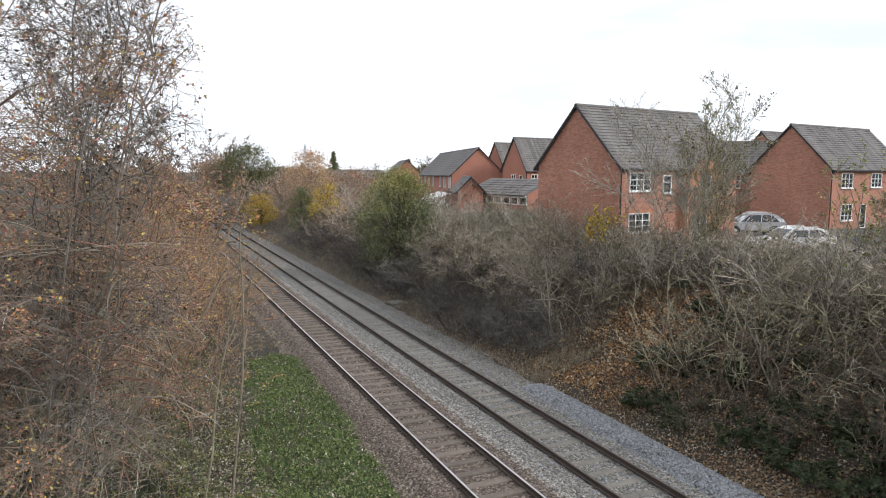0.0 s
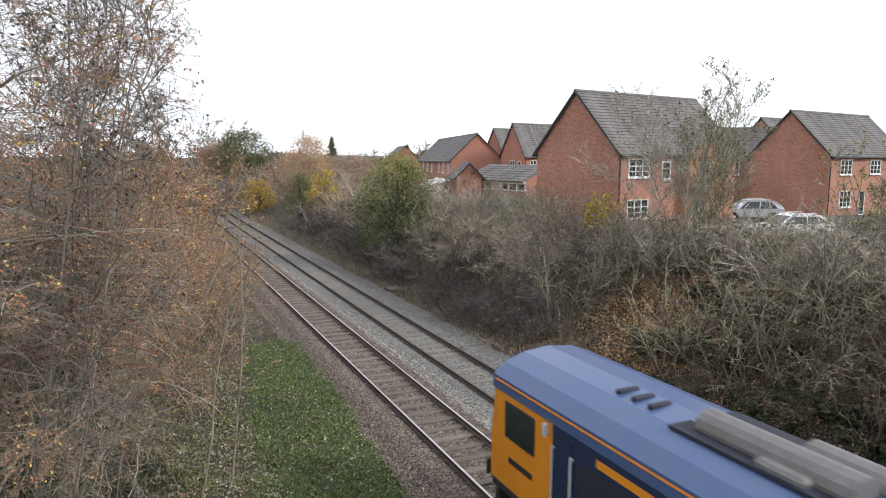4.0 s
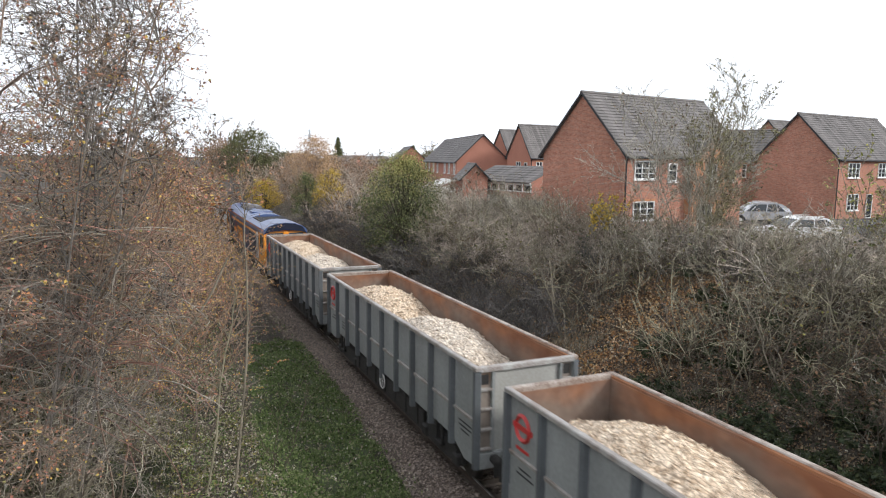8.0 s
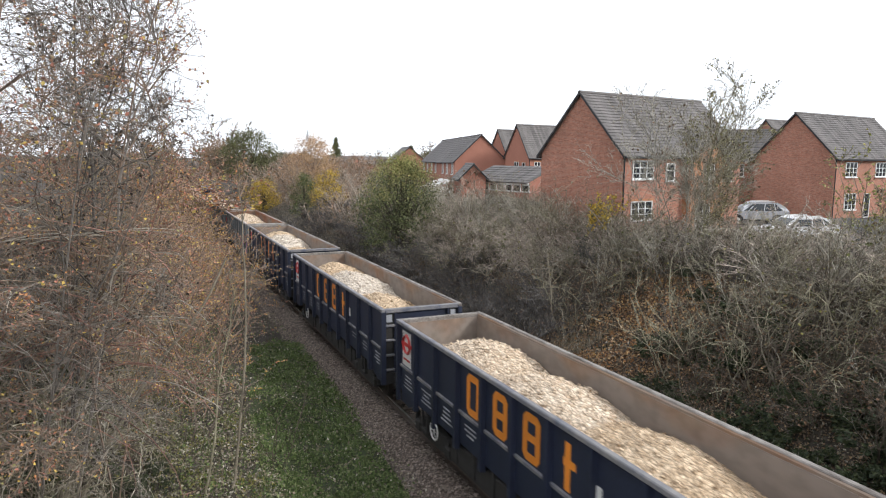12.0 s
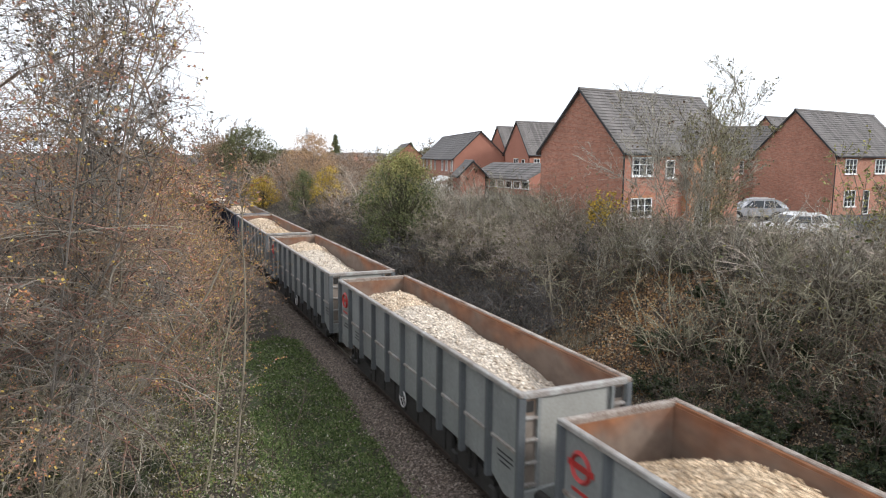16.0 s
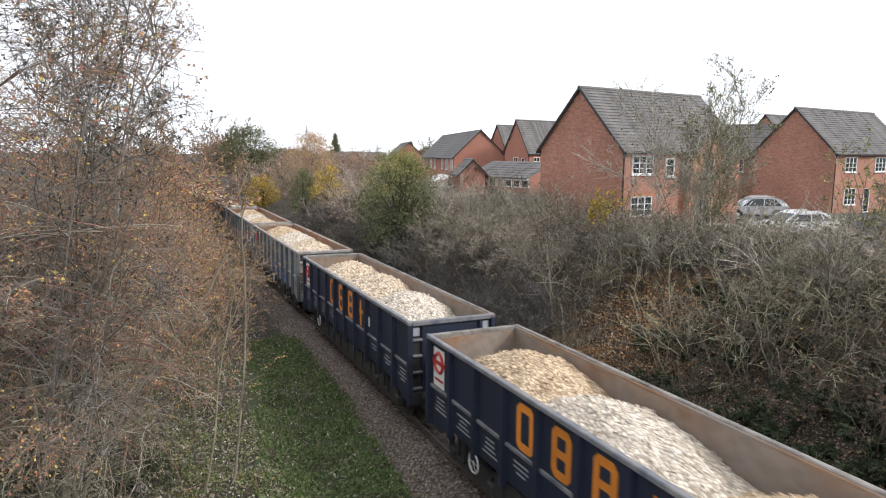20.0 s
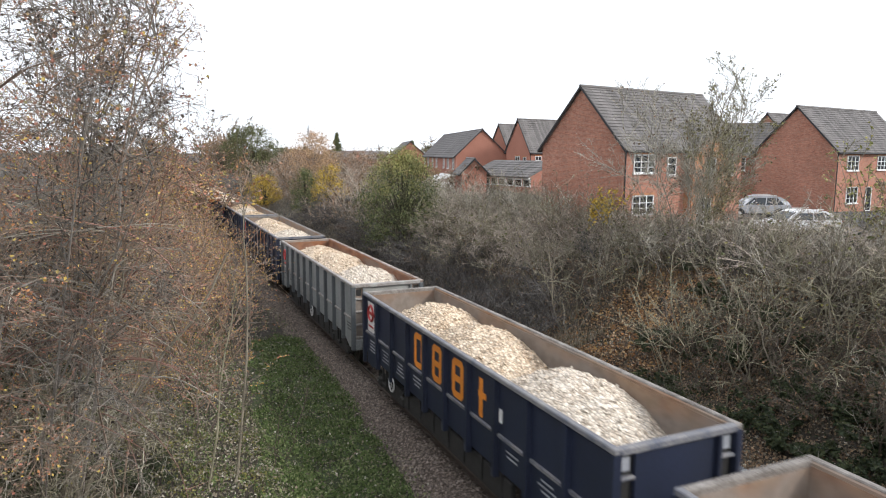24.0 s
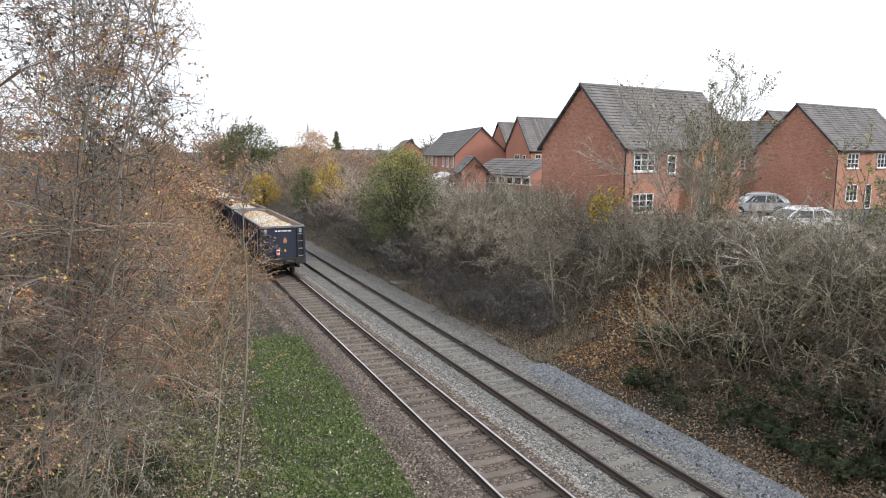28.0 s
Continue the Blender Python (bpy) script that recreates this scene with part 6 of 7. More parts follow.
# near bank thicket: tall, russet-leaved, close to the bridge
THICKET = "thicket on the near bank"
russet = [plant("russet_shrub", "tall shrub with russet and orange autumn leaves", "shrub", 50 + k, 9, (BARK_RUSSET, BARK_MAUVE)[k % 2], (LEAF_RUSSET, LEAF_AMBER, LEAF_RUSSET, LEAF_AMBER)[k], dict(LEAFY, coarse=True, leaves=3, leaf_odds=0.75, leaf_size=0.05), THICKET, 0.8, 3.0, 0.026, 0.4) for k in range(4)]
deal(russet, scatter(76, -4.0, 3.9, 19, 62, 5, 0.8, 1.25, 1.1, lambda x, y: x < min(3.7, 0.7 + 0.2 * (y - 19)) and x > -4 + 0.03 * y))
deal([plant("russet_shrub", "tall shrub with russet autumn leaves far along the bank", "shrub", 60 + k, 8, BARK_RUSSET, LEAF_RUSSET, dict(LEAFY, shoots=(6, 4), leaf_from=1, leaves=3, leaf_odds=0.6, leaf_size=0.15, thin=0.012), THICKET, 0.9, 3.4, 0.04, 0.5) for k in range(2)],
     scatter(60, -3.0, 5.3, 58, 160, 6, 1.1, 1.6, 1.6))

BIG = dict(fine=True, trunk_bend=0.4, spikes_from=4, first=0.25, shoots=(12, 6, 5, 4, 3), spread=1.0, lift=(0.06, 0.0, -0.02, -0.03, -0.03), bend=0.28, thin=0.0036, ratio=0.57, leaf_from=4, leaves=1, leaf_odds=0.45, leaf_size=0.042, clear=0.25)
for k, (x, y, hgt, stems, lean) in enumerate(((-1.0, 12.8, 10.2, 3, 0.2), (-1.9, 13.9, 11.6, 3, 0.3), (-1.3, 17.6, 7.6, 3, 0.25), (-2.2, 11.4, 10.2, 3, 0.25), (-3.0, 16.0, 11.6, 3, 0.35), (-0.9, 20.5, 5.4, 3, 0.3), (-1.2, 14.6, 9.6, 3, 0.2), (-1.8, 12.4, 11.0, 3, 0.3), (-2.4, 17.8, 10.6, 3, 0.3))):
    # the side towards the line is kept cut back
    t = plant("hedge_tree", "tall bare hedgerow tree with dark hanging seeds" if k % 3 == 1 else "tall tangled hedgerow tree with sparse reddish leaves", "tree", 70 + k, stems, BARK_DARK if k % 3 == 1 else (BARK_GREY if k % 3 else BARK_RUSSET), SEED if k % 3 == 1 else LEAF_RUSSET, dict(BIG, edge=0.056 * y - x + 0.35, leaf_odds=0.16 if k % 3 == 1 else 0.45, leaf_size=0.055 if k % 3 == 1 else 0.042), THICKET, 0.6, hgt, 0.033, lean + 0.1, "crown")
    t.matrix_basis = pose(x, y, land(x, y))

# an old hawthorn whose long shoots hang over from its head
BARK_RED = mat("reddish_bark", (0.36, 0.19, 0.145), 0.85, (0.15, 0.085, 0.068), 3, 30, 0.3, spread=0.45, islands=True)


def hawthorn(seed, x, y, head, reach, arcs, limit):
    rnd = random.Random(seed)
    old, red, pale, lv = Build(), Build(), Build(), Build()
    foot = land(x, y)
    nodes = []
    for _ in range(5):
        p = Vector((x + rnd.gauss(0, 0.15), y + rnd.gauss(0, 0.15), foot - 0.1))
        pts, d = [p], Vector((rnd.gauss(0, 0.16), rnd.gauss(0, 0.12), 1)).normalized()
        for _ in range(8):
            d = (d + Vector((rnd.gauss(0, 0.13), rnd.gauss(0, 0.1), 0.05))).normalized()
            pts.append(pts[-1] + d * ((head - foot) / 8))
        limb(old, pts, rnd.uniform(0.03, 0.045), 0.016, 6)
        nodes += pts[4:]
    for k in range(arcs):
        b = (red, pale, red, old)[k % 4]
        p = rnd.choice(nodes) + Vector((rnd.gauss(0, 0.1), rnd.gauss(0, 0.1), rnd.gauss(0, 0.25)))
        a = rnd.uniform(0, 6.28)
        d = Vector((math.cos(a) + 0.35, -abs(math.sin(a)) * 0.5, rnd.uniform(0.1, 1.0))).normalized()
        step = reach * rnd.uniform(0.55, 1.15) / 10
        pts = [p]
        for i in range(10):
            d = (d + Vector((rnd.gauss(0, 0.07), rnd.gauss(0, 0.07), rnd.gauss(0, 0.05) - 0.1))).normalized()
            q = pts[-1] + d * step
            if q.x > limit + 0.12 * (head - q.z):
                break
            pts.append(q)
        if len(pts) < 4:
            continue
        limb(b, pts, rnd.uniform(0.009, 0.018), 0.0045, 4)
        for _ in range(rnd.randrange(5, 11)):
            i = rnd.randrange(1, len(pts))
            s = Vector((rnd.gauss(0, 1), rnd.gauss(0, 1), rnd.gauss(0.2, 0.8))).normalized() * rnd.uniform(0.1, 0.42)
            twig(b, pts[i], pts[i] + s, 0.0045)
            if rnd.random() < 0.5:
                leaf(lv, pts[i] + s * rnd.random(), rnd.uniform(0.03, 0.055), rnd)
    t = thing("hawthorn", "old hawthorn with long arching reddish shoots", "tree", THICKET)
    for name, bld, bark, label in (("trunk", old, BARK_GREY, "grey-brown stems"), ("red_growth", red, BARK_RED, "reddish arching shoots"), ("pale_growth", pale, BARK_PALE, "pale arching shoots")):
        tagged(part(name, bld.mesh(name, bark), bark, t, label), kind="stuff")
    tagged(part("foliage", lv.mesh("foliage", LEAF_RUSSET), LEAF_RUSSET, t), kind="stuff")


hawthorn(401, -1.5, 13.2, 6.9, 3.4, 84, 0.7)
hawthorn(402, -2.6, 12.4, 7.2, 3.0, 64, 0.3)

# stems and brambles below them
cane = [plant("bramble", "tangled pale bramble canes with olive leaves", "bramble", 80 + k, 12, BARK_OLIVE, (LEAF_OLIVE, LEAF_GREEN)[k % 2], dict(WHIPPY, edge=0.8, shoots=(4, 3), lift=(-0.1, -0.12), bend=0.25, leaf_from=1, leaves=3, leaf_odds=0.6, leaf_size=0.055, thin=0.004), THICKET, 0.6, 1.2, 0.008, 0.9) for k in range(4)]
deal(cane, scatter(70, -2.6, 1.9, 12.5, 25, 15, 0.3, 0.65, 0.45, lambda x, y: x < 0.9 + 0.06 * (y - 12)))
stemmy = [plant("thicket_stem", "crowded arching grey stems of the thicket", "shrub", 90 + k, 7, (BARK_OLIVE, BARK_PALE, BARK_GREY, BARK_BROWN)[k], LEAF_OLIVE, dict(WHIPPY, fine=True, shoots=(5, 3, 2), spread=0.95, first=0.34, lift=(-0.01, -0.06, -0.06), bend=0.28, trunk_bend=0.7, leaf_odds=0.12, thin=0.005, leaf_size=0.05, edge=1.3), THICKET, 0.7, 3.6, 0.014, 0.5) for k in range(4)]
deal(stemmy, scatter(54, -3.6, 0.4, 11.5, 19, 16, 0.55, 0.95, 0.4, lambda x, y: x < -1.5 + 0.2 * (y - 11)) + scatter(14, -4.6, -2.0, 11.0, 14.5, 23, 1.0, 1.35, 0.4))
front = [plant("bare_cane", "long pale bare canes at the front of the thicket", "shrub", 110 + k, 5, (BARK_PALE, BARK_OLIVE)[k], None, dict(fine=True, shoots=(3, 2), spread=0.8, first=0.3, lift=(-0.03, -0.04), bend=0.2, trunk_bend=0.8, thin=0.006, ratio=0.5, leaf_from=9, leaves=0, leaf_odds=0, leaf_size=0.05, edge=1.2), THICKET, 0.5, 3.4, 0.017, 0.45, "cane") for k in range(2)]
deal(front, scatter(16, -3.2, -0.6, 11.3, 14.5, 111, 0.7, 1.1, 0.5, lambda x, y: x < -2.6 + 0.5 * (y - 11)))
# ivy behind the stems, its dark leaves also standing in for the hollow's shade
under = [plant("ivy_bush", "dark green ivy thicket on the bank", "ivy", 85 + k, 10, BARK_DARK, LEAF_PINE, dict(LEAFY, coarse=True, leaves=4, leaf_odds=0.9, leaf_size=0.075), THICKET, 0.6, 1.3, 0.015, 0.8) for k in range(2)]
deal(under, scatter(26, -5.2, -1.9, 12.5, 20, 26, 0.8, 1.3, 0.75) + scatter(5, -1.6, 0.6, 12.3, 16, 27, 0.35, 0.55, 0.9))

for k, (x, y, size) in enumerate(((0.0, 21.5, 0.55), (-0.5, 20.6, 0.45), (-2.9, 15.2, 0.5), (0.9, 24.0, 0.6))):
    gold = plant("golden_shoot", "thin shoots with bright yellow leaves in the thicket", "shrub", 120 + k, 5, BARK_BROWN, LEAF_GOLD, dict(LEAFY, shoots=(5, 3), leaf_from=1, leaves=4, leaf_odds=0.6, leaf_size=0.1), THICKET, 0.5, 2.6, 0.012, 0.4)
    gold.matrix_basis = pose(x, y, land(x, y), 0, 0, 40 * k) @ Matrix.Diagonal((size, size, size, 1))

# slender saplings standing before the grass: place along x and height of the stem's bends
def sapling(seed, y, bends, r, bark, label, shoots):
    rnd = random.Random(seed)
    b = Build()
    pts = [Vector((bends[0][0] - 0.05, y, land(bends[0][0], y) - 0.1))]
    for (x0, z0), (x1, z1) in zip([(pts[0].x, pts[0].z)] + list(bends), bends):
        for q in (0.5, 1.0):
            pts.append(Vector((x0 + (x1 - x0) * q + rnd.gauss(0, 0.035), y + rnd.gauss(0, 0.05), z0 + (z1 - z0) * q)))
    limb(b, pts, r, 0.006, 6)
    habit = dict(shoots=(3,), spread=0.8, lift=(0.05, 0.05), bend=0.14, thin=0.004, ratio=0.45, leaf_from=9, leaves=0, leaf_odds=0, leaf_size=0.05)
    for _ in range(shoots):
        i = rnd.uniform(2.0, len(pts) - 1.01)
        p = pts[int(i)].lerp(pts[int(i) + 1], i % 1)
        grow(b, None, p, Vector((rnd.gauss(0, 0.6), rnd.gauss(0, 0.6), 1)).normalized(), rnd.uniform(0.3, 1.1), 0.008, 0, rnd, habit)
    t = thing("slender_sapling", label, "sapling", THICKET)
    tagged(part("stem", b.mesh("stem", bark), bark, t), kind="stuff")


sapling(95, 15.5, ((1.61, 0.43), (1.97, 3.11), (2.03, 5.34), (2.01, 6.6), (1.96, 7.7)), 0.036, BARK_GREY, "tall slender leafless sapling with a bent grey stem", 34)
sapling(96, 15.0, ((1.06, 0.77), (1.32, 2.86), (1.63, 4.25), (1.69, 4.9)), 0.03, BARK_OLIVE, "slender leafless sapling leaning by a taller one", 26)
sapling(97, 16.5, ((3.01, 0.1), (3.28, 0.98), (3.56, 2.16)), 0.012, BARK_BROWN, "thin reddish-brown shoot in the grass", 8)
sapling(98, 16.0, ((2.62, 0.3), (2.7, 1.2), (2.85, 1.9)), 0.01, BARK_BROWN, "thin reddish-brown shoot in the grass", 6)

# ---- single trees and coloured bushes ----
TREES = "trees above the cutting"


def stand(t, x, y, turn=0, size=1.0, z=None):
    t.matrix_basis = pose(x, y, land(x, y) if z is None else z, 0, 0, turn) @ Matrix.Diagonal((size, size, size, 1))
    return t


ASH = dict(first=0.36, shoots=(11, 7, 5, 4), spikes_from=3, spread=0.8, lift=(0.05, 0.06, 0.05, 0.02), bend=0.16, thin=0.0075, ratio=0.5, leaf_from=3, leaves=1, leaf_odds=0.1, leaf_size=0.11, clear=0.2)
stand(plant("ash_tree", "tall bare ash tree with dark hanging seed bunches", "tree", 208, 4, BARK_OLIVE, LEAF_ASH, dict(ASH, shoots=(14, 8, 6, 4), spread=0.7, lift=(0.1, 0.1, 0.06, 0.02), bend=0.13, first=0.33, thin=0.0068, leaf_odds=0.3, leaf_size=0.085), TREES, 0.3, 8.2, 0.032, 0.2, "crown"), 22.7, 22.7)
stand(plant("ash_tree", "bare pale twiggy tree before a house", "tree", 202, 9, BARK_PALE, LEAF_BROWN, dict(ASH, shoots=(11, 8, 5, 4), spread=0.8, clear=0.35, leaf_odds=0.03), TREES, 0.9, 7.0, 0.024, 0.36, "crown"), 21.9, 23.6)
stand(plant("thin_tree", "thin tree with a few yellow-green leaves", "tree", 203, 4, BARK_GREY, LEAF_YELLOWING, dict(ASH, shoots=(9, 6, 4), leaf_from=2, leaf_odds=0.7, leaf_size=0.13), TREES, 0.5, 5.6, 0.03, 0.35, "crown"), 29.0, 18.4)
stand(plant("thin_tree", "thin bare tree beside the car park", "tree", 204, 4, BARK_GREY, LEAF_BROWN, dict(ASH, leaf_odds=0.1), TREES, 0.4, 4.0, 0.035, 0.4, "crown"), 24.5, 15.0)
stand(plant("thin_tree", "thin pale-stemmed young tree on the bank", "tree", 205, 3, BARK_PALE, None, dict(ASH, shoots=(8, 4, 3), spread=0.6), TREES, 0.3, 4.4, 0.03, 0.25, "crown"), 18.6, 37.0)
stand(plant("yellow_bush", "small bush with bright yellow leaves above the bank", "bush", 206, 5, BARK_BROWN, LEAF_GOLD, dict(shoots=(4, 3), spread=0.9, lift=(0.04, 0.0), bend=0.2, thin=0.006, ratio=0.5, leaf_from=1, leaves=8, leaf_odds=0.9, leaf_size=0.15, clear=0.75), TREES, 0.4, 3.1, 0.014, 0.12), 19.9, 26.4)

BARE_FAR = dict(coarse=True, shoots=(6, 4, 3), spread=0.9, lift=(0.04, 0.04, 0.0), bend=0.2, thin=0.014, ratio=0.52, leaf_from=2, leaves=1, leaf_odds=0.25, leaf_size=0.18, clear=0.1)


def leafy_crown(name, label, category, seed, bark, foliage, wide, tall, clear, clumps, leaves, size, group, taper=0.35, tips=None):
    """A stem that forks to clumps of leaves filling an uneven, rounded or pointed crown. tips: leaves of the topmost clumps."""
    rnd = random.Random(seed)
    b, lv, lt = Build(), Build(), Build()
    stems = max(1, int(3 * wide / tall + 1))
    feet = [Vector((rnd.uniform(-0.12, 0.12) * wide, rnd.uniform(-0.12, 0.12) * wide, -0.2)) for _ in range(stems)]
    for c in range(clumps):
        u = rnd.random()
        z = clear + (tall - clear) * u
        # widest a little below the middle
        reach = wide / 2 * (1 - taper * u) * math.sqrt(max(0.02, 1 - (2 * u - 0.88) ** 2 * 0.78))
        a, q = rnd.uniform(0, 6.28), rnd.random() ** 0.4
        centre = Vector((reach * q * math.cos(a), reach * q * math.sin(a), z))
        foot = rnd.choice(feet)
        fork = foot.lerp(Vector((centre.x * 0.3, centre.y * 0.3, z * 0.7)), 0.75)
        limb(b, [foot, fork, centre], 0.005 * tall, 0.0015 * tall, 3)
        s = wide * rnd.uniform(0.05, 0.10)
        target = lt if tips and u > 0.6 and rnd.random() < (u - 0.45) * 1.6 else lv
        for _ in range(leaves):
            off = Vector((rnd.gauss(0, 1), rnd.gauss(0, 1), rnd.gauss(0, 1))).normalized() * (s * 1.7 * rnd.random() ** 0.5)
            p = centre + off
            if p.z > 0.05:
                leaf(target, p, size * rnd.uniform(0.6, 1.3), rnd)
    t = thing(name, label, category, group)
    tagged(part("branchwork", b.mesh("branchwork", bark), bark, t), kind="stuff")
    tagged(part("foliage", lv.mesh("foliage", foliage), foliage, t), kind="stuff")
    if lt.f:
        tagged(part("top_foliage", lt.mesh("top_foliage", tips), tips, t, "yellow-green young leaves"), kind="stuff")
    return t


# limbs within full crowns: the crown's inner shade is put into this bark
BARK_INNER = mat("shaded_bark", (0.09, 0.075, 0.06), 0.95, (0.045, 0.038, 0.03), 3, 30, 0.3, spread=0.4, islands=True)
LEAF_PEACH = leaf_mat("peach_leaves", ((0.34, 0.21, 0.12), (0.52, 0.32, 0.17), (0.58, 0.40, 0.22), (0.36, 0.27, 0.18)))
LEAF_DUSK = leaf_mat("brown_orange_leaves", ((0.20, 0.14, 0.10), (0.33, 0.20, 0.12), (0.38, 0.25, 0.16), (0.24, 0.19, 0.15)))
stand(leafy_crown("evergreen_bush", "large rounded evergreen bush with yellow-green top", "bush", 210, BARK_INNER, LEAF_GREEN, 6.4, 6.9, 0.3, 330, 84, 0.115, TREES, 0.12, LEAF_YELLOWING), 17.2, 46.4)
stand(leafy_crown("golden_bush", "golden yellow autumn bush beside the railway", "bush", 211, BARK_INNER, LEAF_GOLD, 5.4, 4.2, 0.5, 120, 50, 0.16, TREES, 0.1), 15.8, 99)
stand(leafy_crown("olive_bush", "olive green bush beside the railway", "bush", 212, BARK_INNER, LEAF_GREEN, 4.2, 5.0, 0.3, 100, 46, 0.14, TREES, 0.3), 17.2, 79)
stand(leafy_crown("orange_bush", "orange-yellow autumn bush on the bank", "bush", 213, BARK_BROWN, LEAF_GOLD, 4.2, 4.8, 0.3, 90, 40, 0.15, TREES, 0.2), 18.6, 72.5)
stand(leafy_crown("orange_tree", "tree with a crown of peach-orange autumn leaves", "tree", 214, BARK_MIST, LEAF_PEACH, 7.6, 7.6, 1.5, 180, 56, 0.17, TREES, 0.15), 22.5, 98)
stand(leafy_crown("orange_tree", "young tree with fading orange leaves", "tree", 215, BARK_MIST, LEAF_PEACH, 3.6, 6.4, 1.5, 50, 20, 0.18, TREES, 0.5), 16.2, 126)
stand(leafy_crown("brown_bush", "brown-orange autumn bush along the railway", "bush", 216, BARK_MIST, LEAF_DUSK, 7.2, 6.2, 0.3, 160, 30, 0.15, TREES, 0.1), 18.6, 90)
stand(leafy_crown("brown_bush", "brown-orange autumn bush along the railway", "bush", 217, BARK_MIST, LEAF_DUSK, 7.0, 5.0, 0.3, 120, 26, 0.15, TREES, 0.1), 24.5, 84)
mid = [plant("bare_bush", "misty grey leafless bush along the railway", "bush", 220 + k, 7, (BARK_MIST, BARK_GREY)[k % 2], (LEAF_DUSK, LEAF_BROWN)[k % 2], BARE_FAR, TREES, 0.9, 3.0, 0.035, 0.6, "branchwork") for k in range(4)]
deal(mid, scatter(40, 15.5, 30, 56, 100, 31, 0.8, 1.25, 1.8, lambda x, y: x > 15 + 0.02 * y)
     + scatter(42, 15.5, 44, 100, 165, 32, 1.3, 1.9, 3.0, lambda x, y: x > 15 + 0.02 * y and not (36 < x < 56 and y < 142)))
# skyline trees
SKY = "trees on the skyline"
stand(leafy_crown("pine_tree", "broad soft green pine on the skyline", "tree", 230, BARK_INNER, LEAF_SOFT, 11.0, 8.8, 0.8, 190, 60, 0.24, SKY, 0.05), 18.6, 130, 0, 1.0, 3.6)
stand(leafy_crown("round_tree", "dark grey-green tree beside the pine", "tree", 231, BARK_GREY, LEAF_DUSK, 8.5, 7.4, 0.8, 120, 26, 0.24, SKY, 0.1), 13.4, 136, 0, 1.0, 3.4)
sky_bare = [plant("skyline_tree", "bare grey tree on the skyline", "tree", 231 + k, 6, BARK_GREY, LEAF_BROWN, dict(BARE_FAR, shoots=(8, 6, 4), thin=0.028, leaf_odds=0.3, leaf_size=0.3), SKY, 0.8, 5.8, 0.1, 0.45, "branchwork") for k in range(2)]
crowd(sky_bare[0], [(14.6, 142, 3.6, 0, 1.3, 1.3), (13.0, 150, 3.6, 50, 1.2, 1.25), (16.4, 148, 3.6, 90, 1.2, 1.3), (70, 150, 4.2, 10, 0.9, 0.85), (76, 148, 4.2, 60, 0.9, 0.8), (88, 175, 4.6, 60, 1.1, 0.9), (100, 160, 4.6, 20, 1.0, 0.9)])
crowd(sky_bare[1], [(6.0, 150, 3.8, 20, 1.3, 1.1), (2.0, 150, 3.8, 70, 1.3, 1.0), (-2.5, 140, 3.8, 110, 1.3, 0.9), (82, 190, 4.8, 0, 1.1, 1.0), (60, 175, 4.5, 0, 0.9, 0.7), (24, 170, 4.4, 0, 1.0, 0.6), (30, 180, 4.4, 0, 1.0, 0.6)])
conifer = leafy_crown("conifer", "dark pointed conifer on the skyline", "tree", 240, BARK_DARK, LEAF_SOFT, 5.0, 9.5, 0.3, 90, 30, 0.4, SKY, 0.95)
crowd(conifer, [(64.5, 241, 5.0, 0, 1.2, 1.05), (90, 232, 5.0, 60, 1.1, 0.75), (52, 236, 5.0, 90, 1.0, 0.5)])
round_far = leafy_crown("round_tree", "dark rounded evergreen on the skyline", "tree", 241, BARK_DARK, LEAF_SOFT, 8.0, 5.6, 0.3, 80, 30, 0.4, SKY, 0.1)
crowd(round_far, [(95, 228, 5.0, 0, 1.1, 1.0), (42, 222, 5.0, 40, 1.0, 0.8), (47, 226, 5.0, 70, 1.0, 0.75), (58, 220, 5.0, 10, 1.0, 0.7), (34, 210, 4.8, 10, 1.3, 0.65), (105, 240, 5.2, 10, 1.4, 0.9), (80, 238, 5.0, 30, 1.0, 0.6), (72, 236, 5.0, 80, 1.2, 0.5), (28, 205, 4.8, 45, 1.4, 0.6)])

# a far power pylon over the roofs
pylon = thing("power_pylon", "distant grey steel lattice power pylon", "pylon", at=pose(94.6, 420, 4.5, 0, 0, 20))
PYLON_STEEL = mat("galvanised_steel", (0.42, 0.44, 0.46), 0.6, (0.34, 0.36, 0.38), 2, 20, 0.05, metal=0.3)
for sx, sy in product((-1, 1), (-1, 1)):
    part("leg", Build().tube((sx * 2.4, sy * 2.4, 0), (sx * 0.6, sy * 0.6, 14), 0.16, sides=4).tube((sx * 0.6, sy * 0.6, 14), (0, 0, 21), 0.14, sides=4), PYLON_STEEL, pylon)
for z, w in ((14.0, 3.6), (16.8, 3.0), (19.2, 2.2)):
    part("cross_arm", Build().tube((-w, 0, z), (w, 0, z), 0.15, sides=4).tube((-w, 0, z), (0, 0, z + 1.2), 0.1, sides=4).tube((w, 0, z), (0, 0, z + 1.2), 0.1, sides=4), PYLON_STEEL, pylon)
for k in range(5):
    z, w = 1 + k * 2.8, 2.4 - (1 + k * 2.8) * 0.128
    w2 = w - 0.36
    part("brace", Build().tube((-w, -w, z), (w2, -w2, z + 2.8), 0.1, sides=4).tube((w, -w, z), (-w2, -w2, z + 2.8), 0.1, sides=4), PYLON_STEEL, pylon)

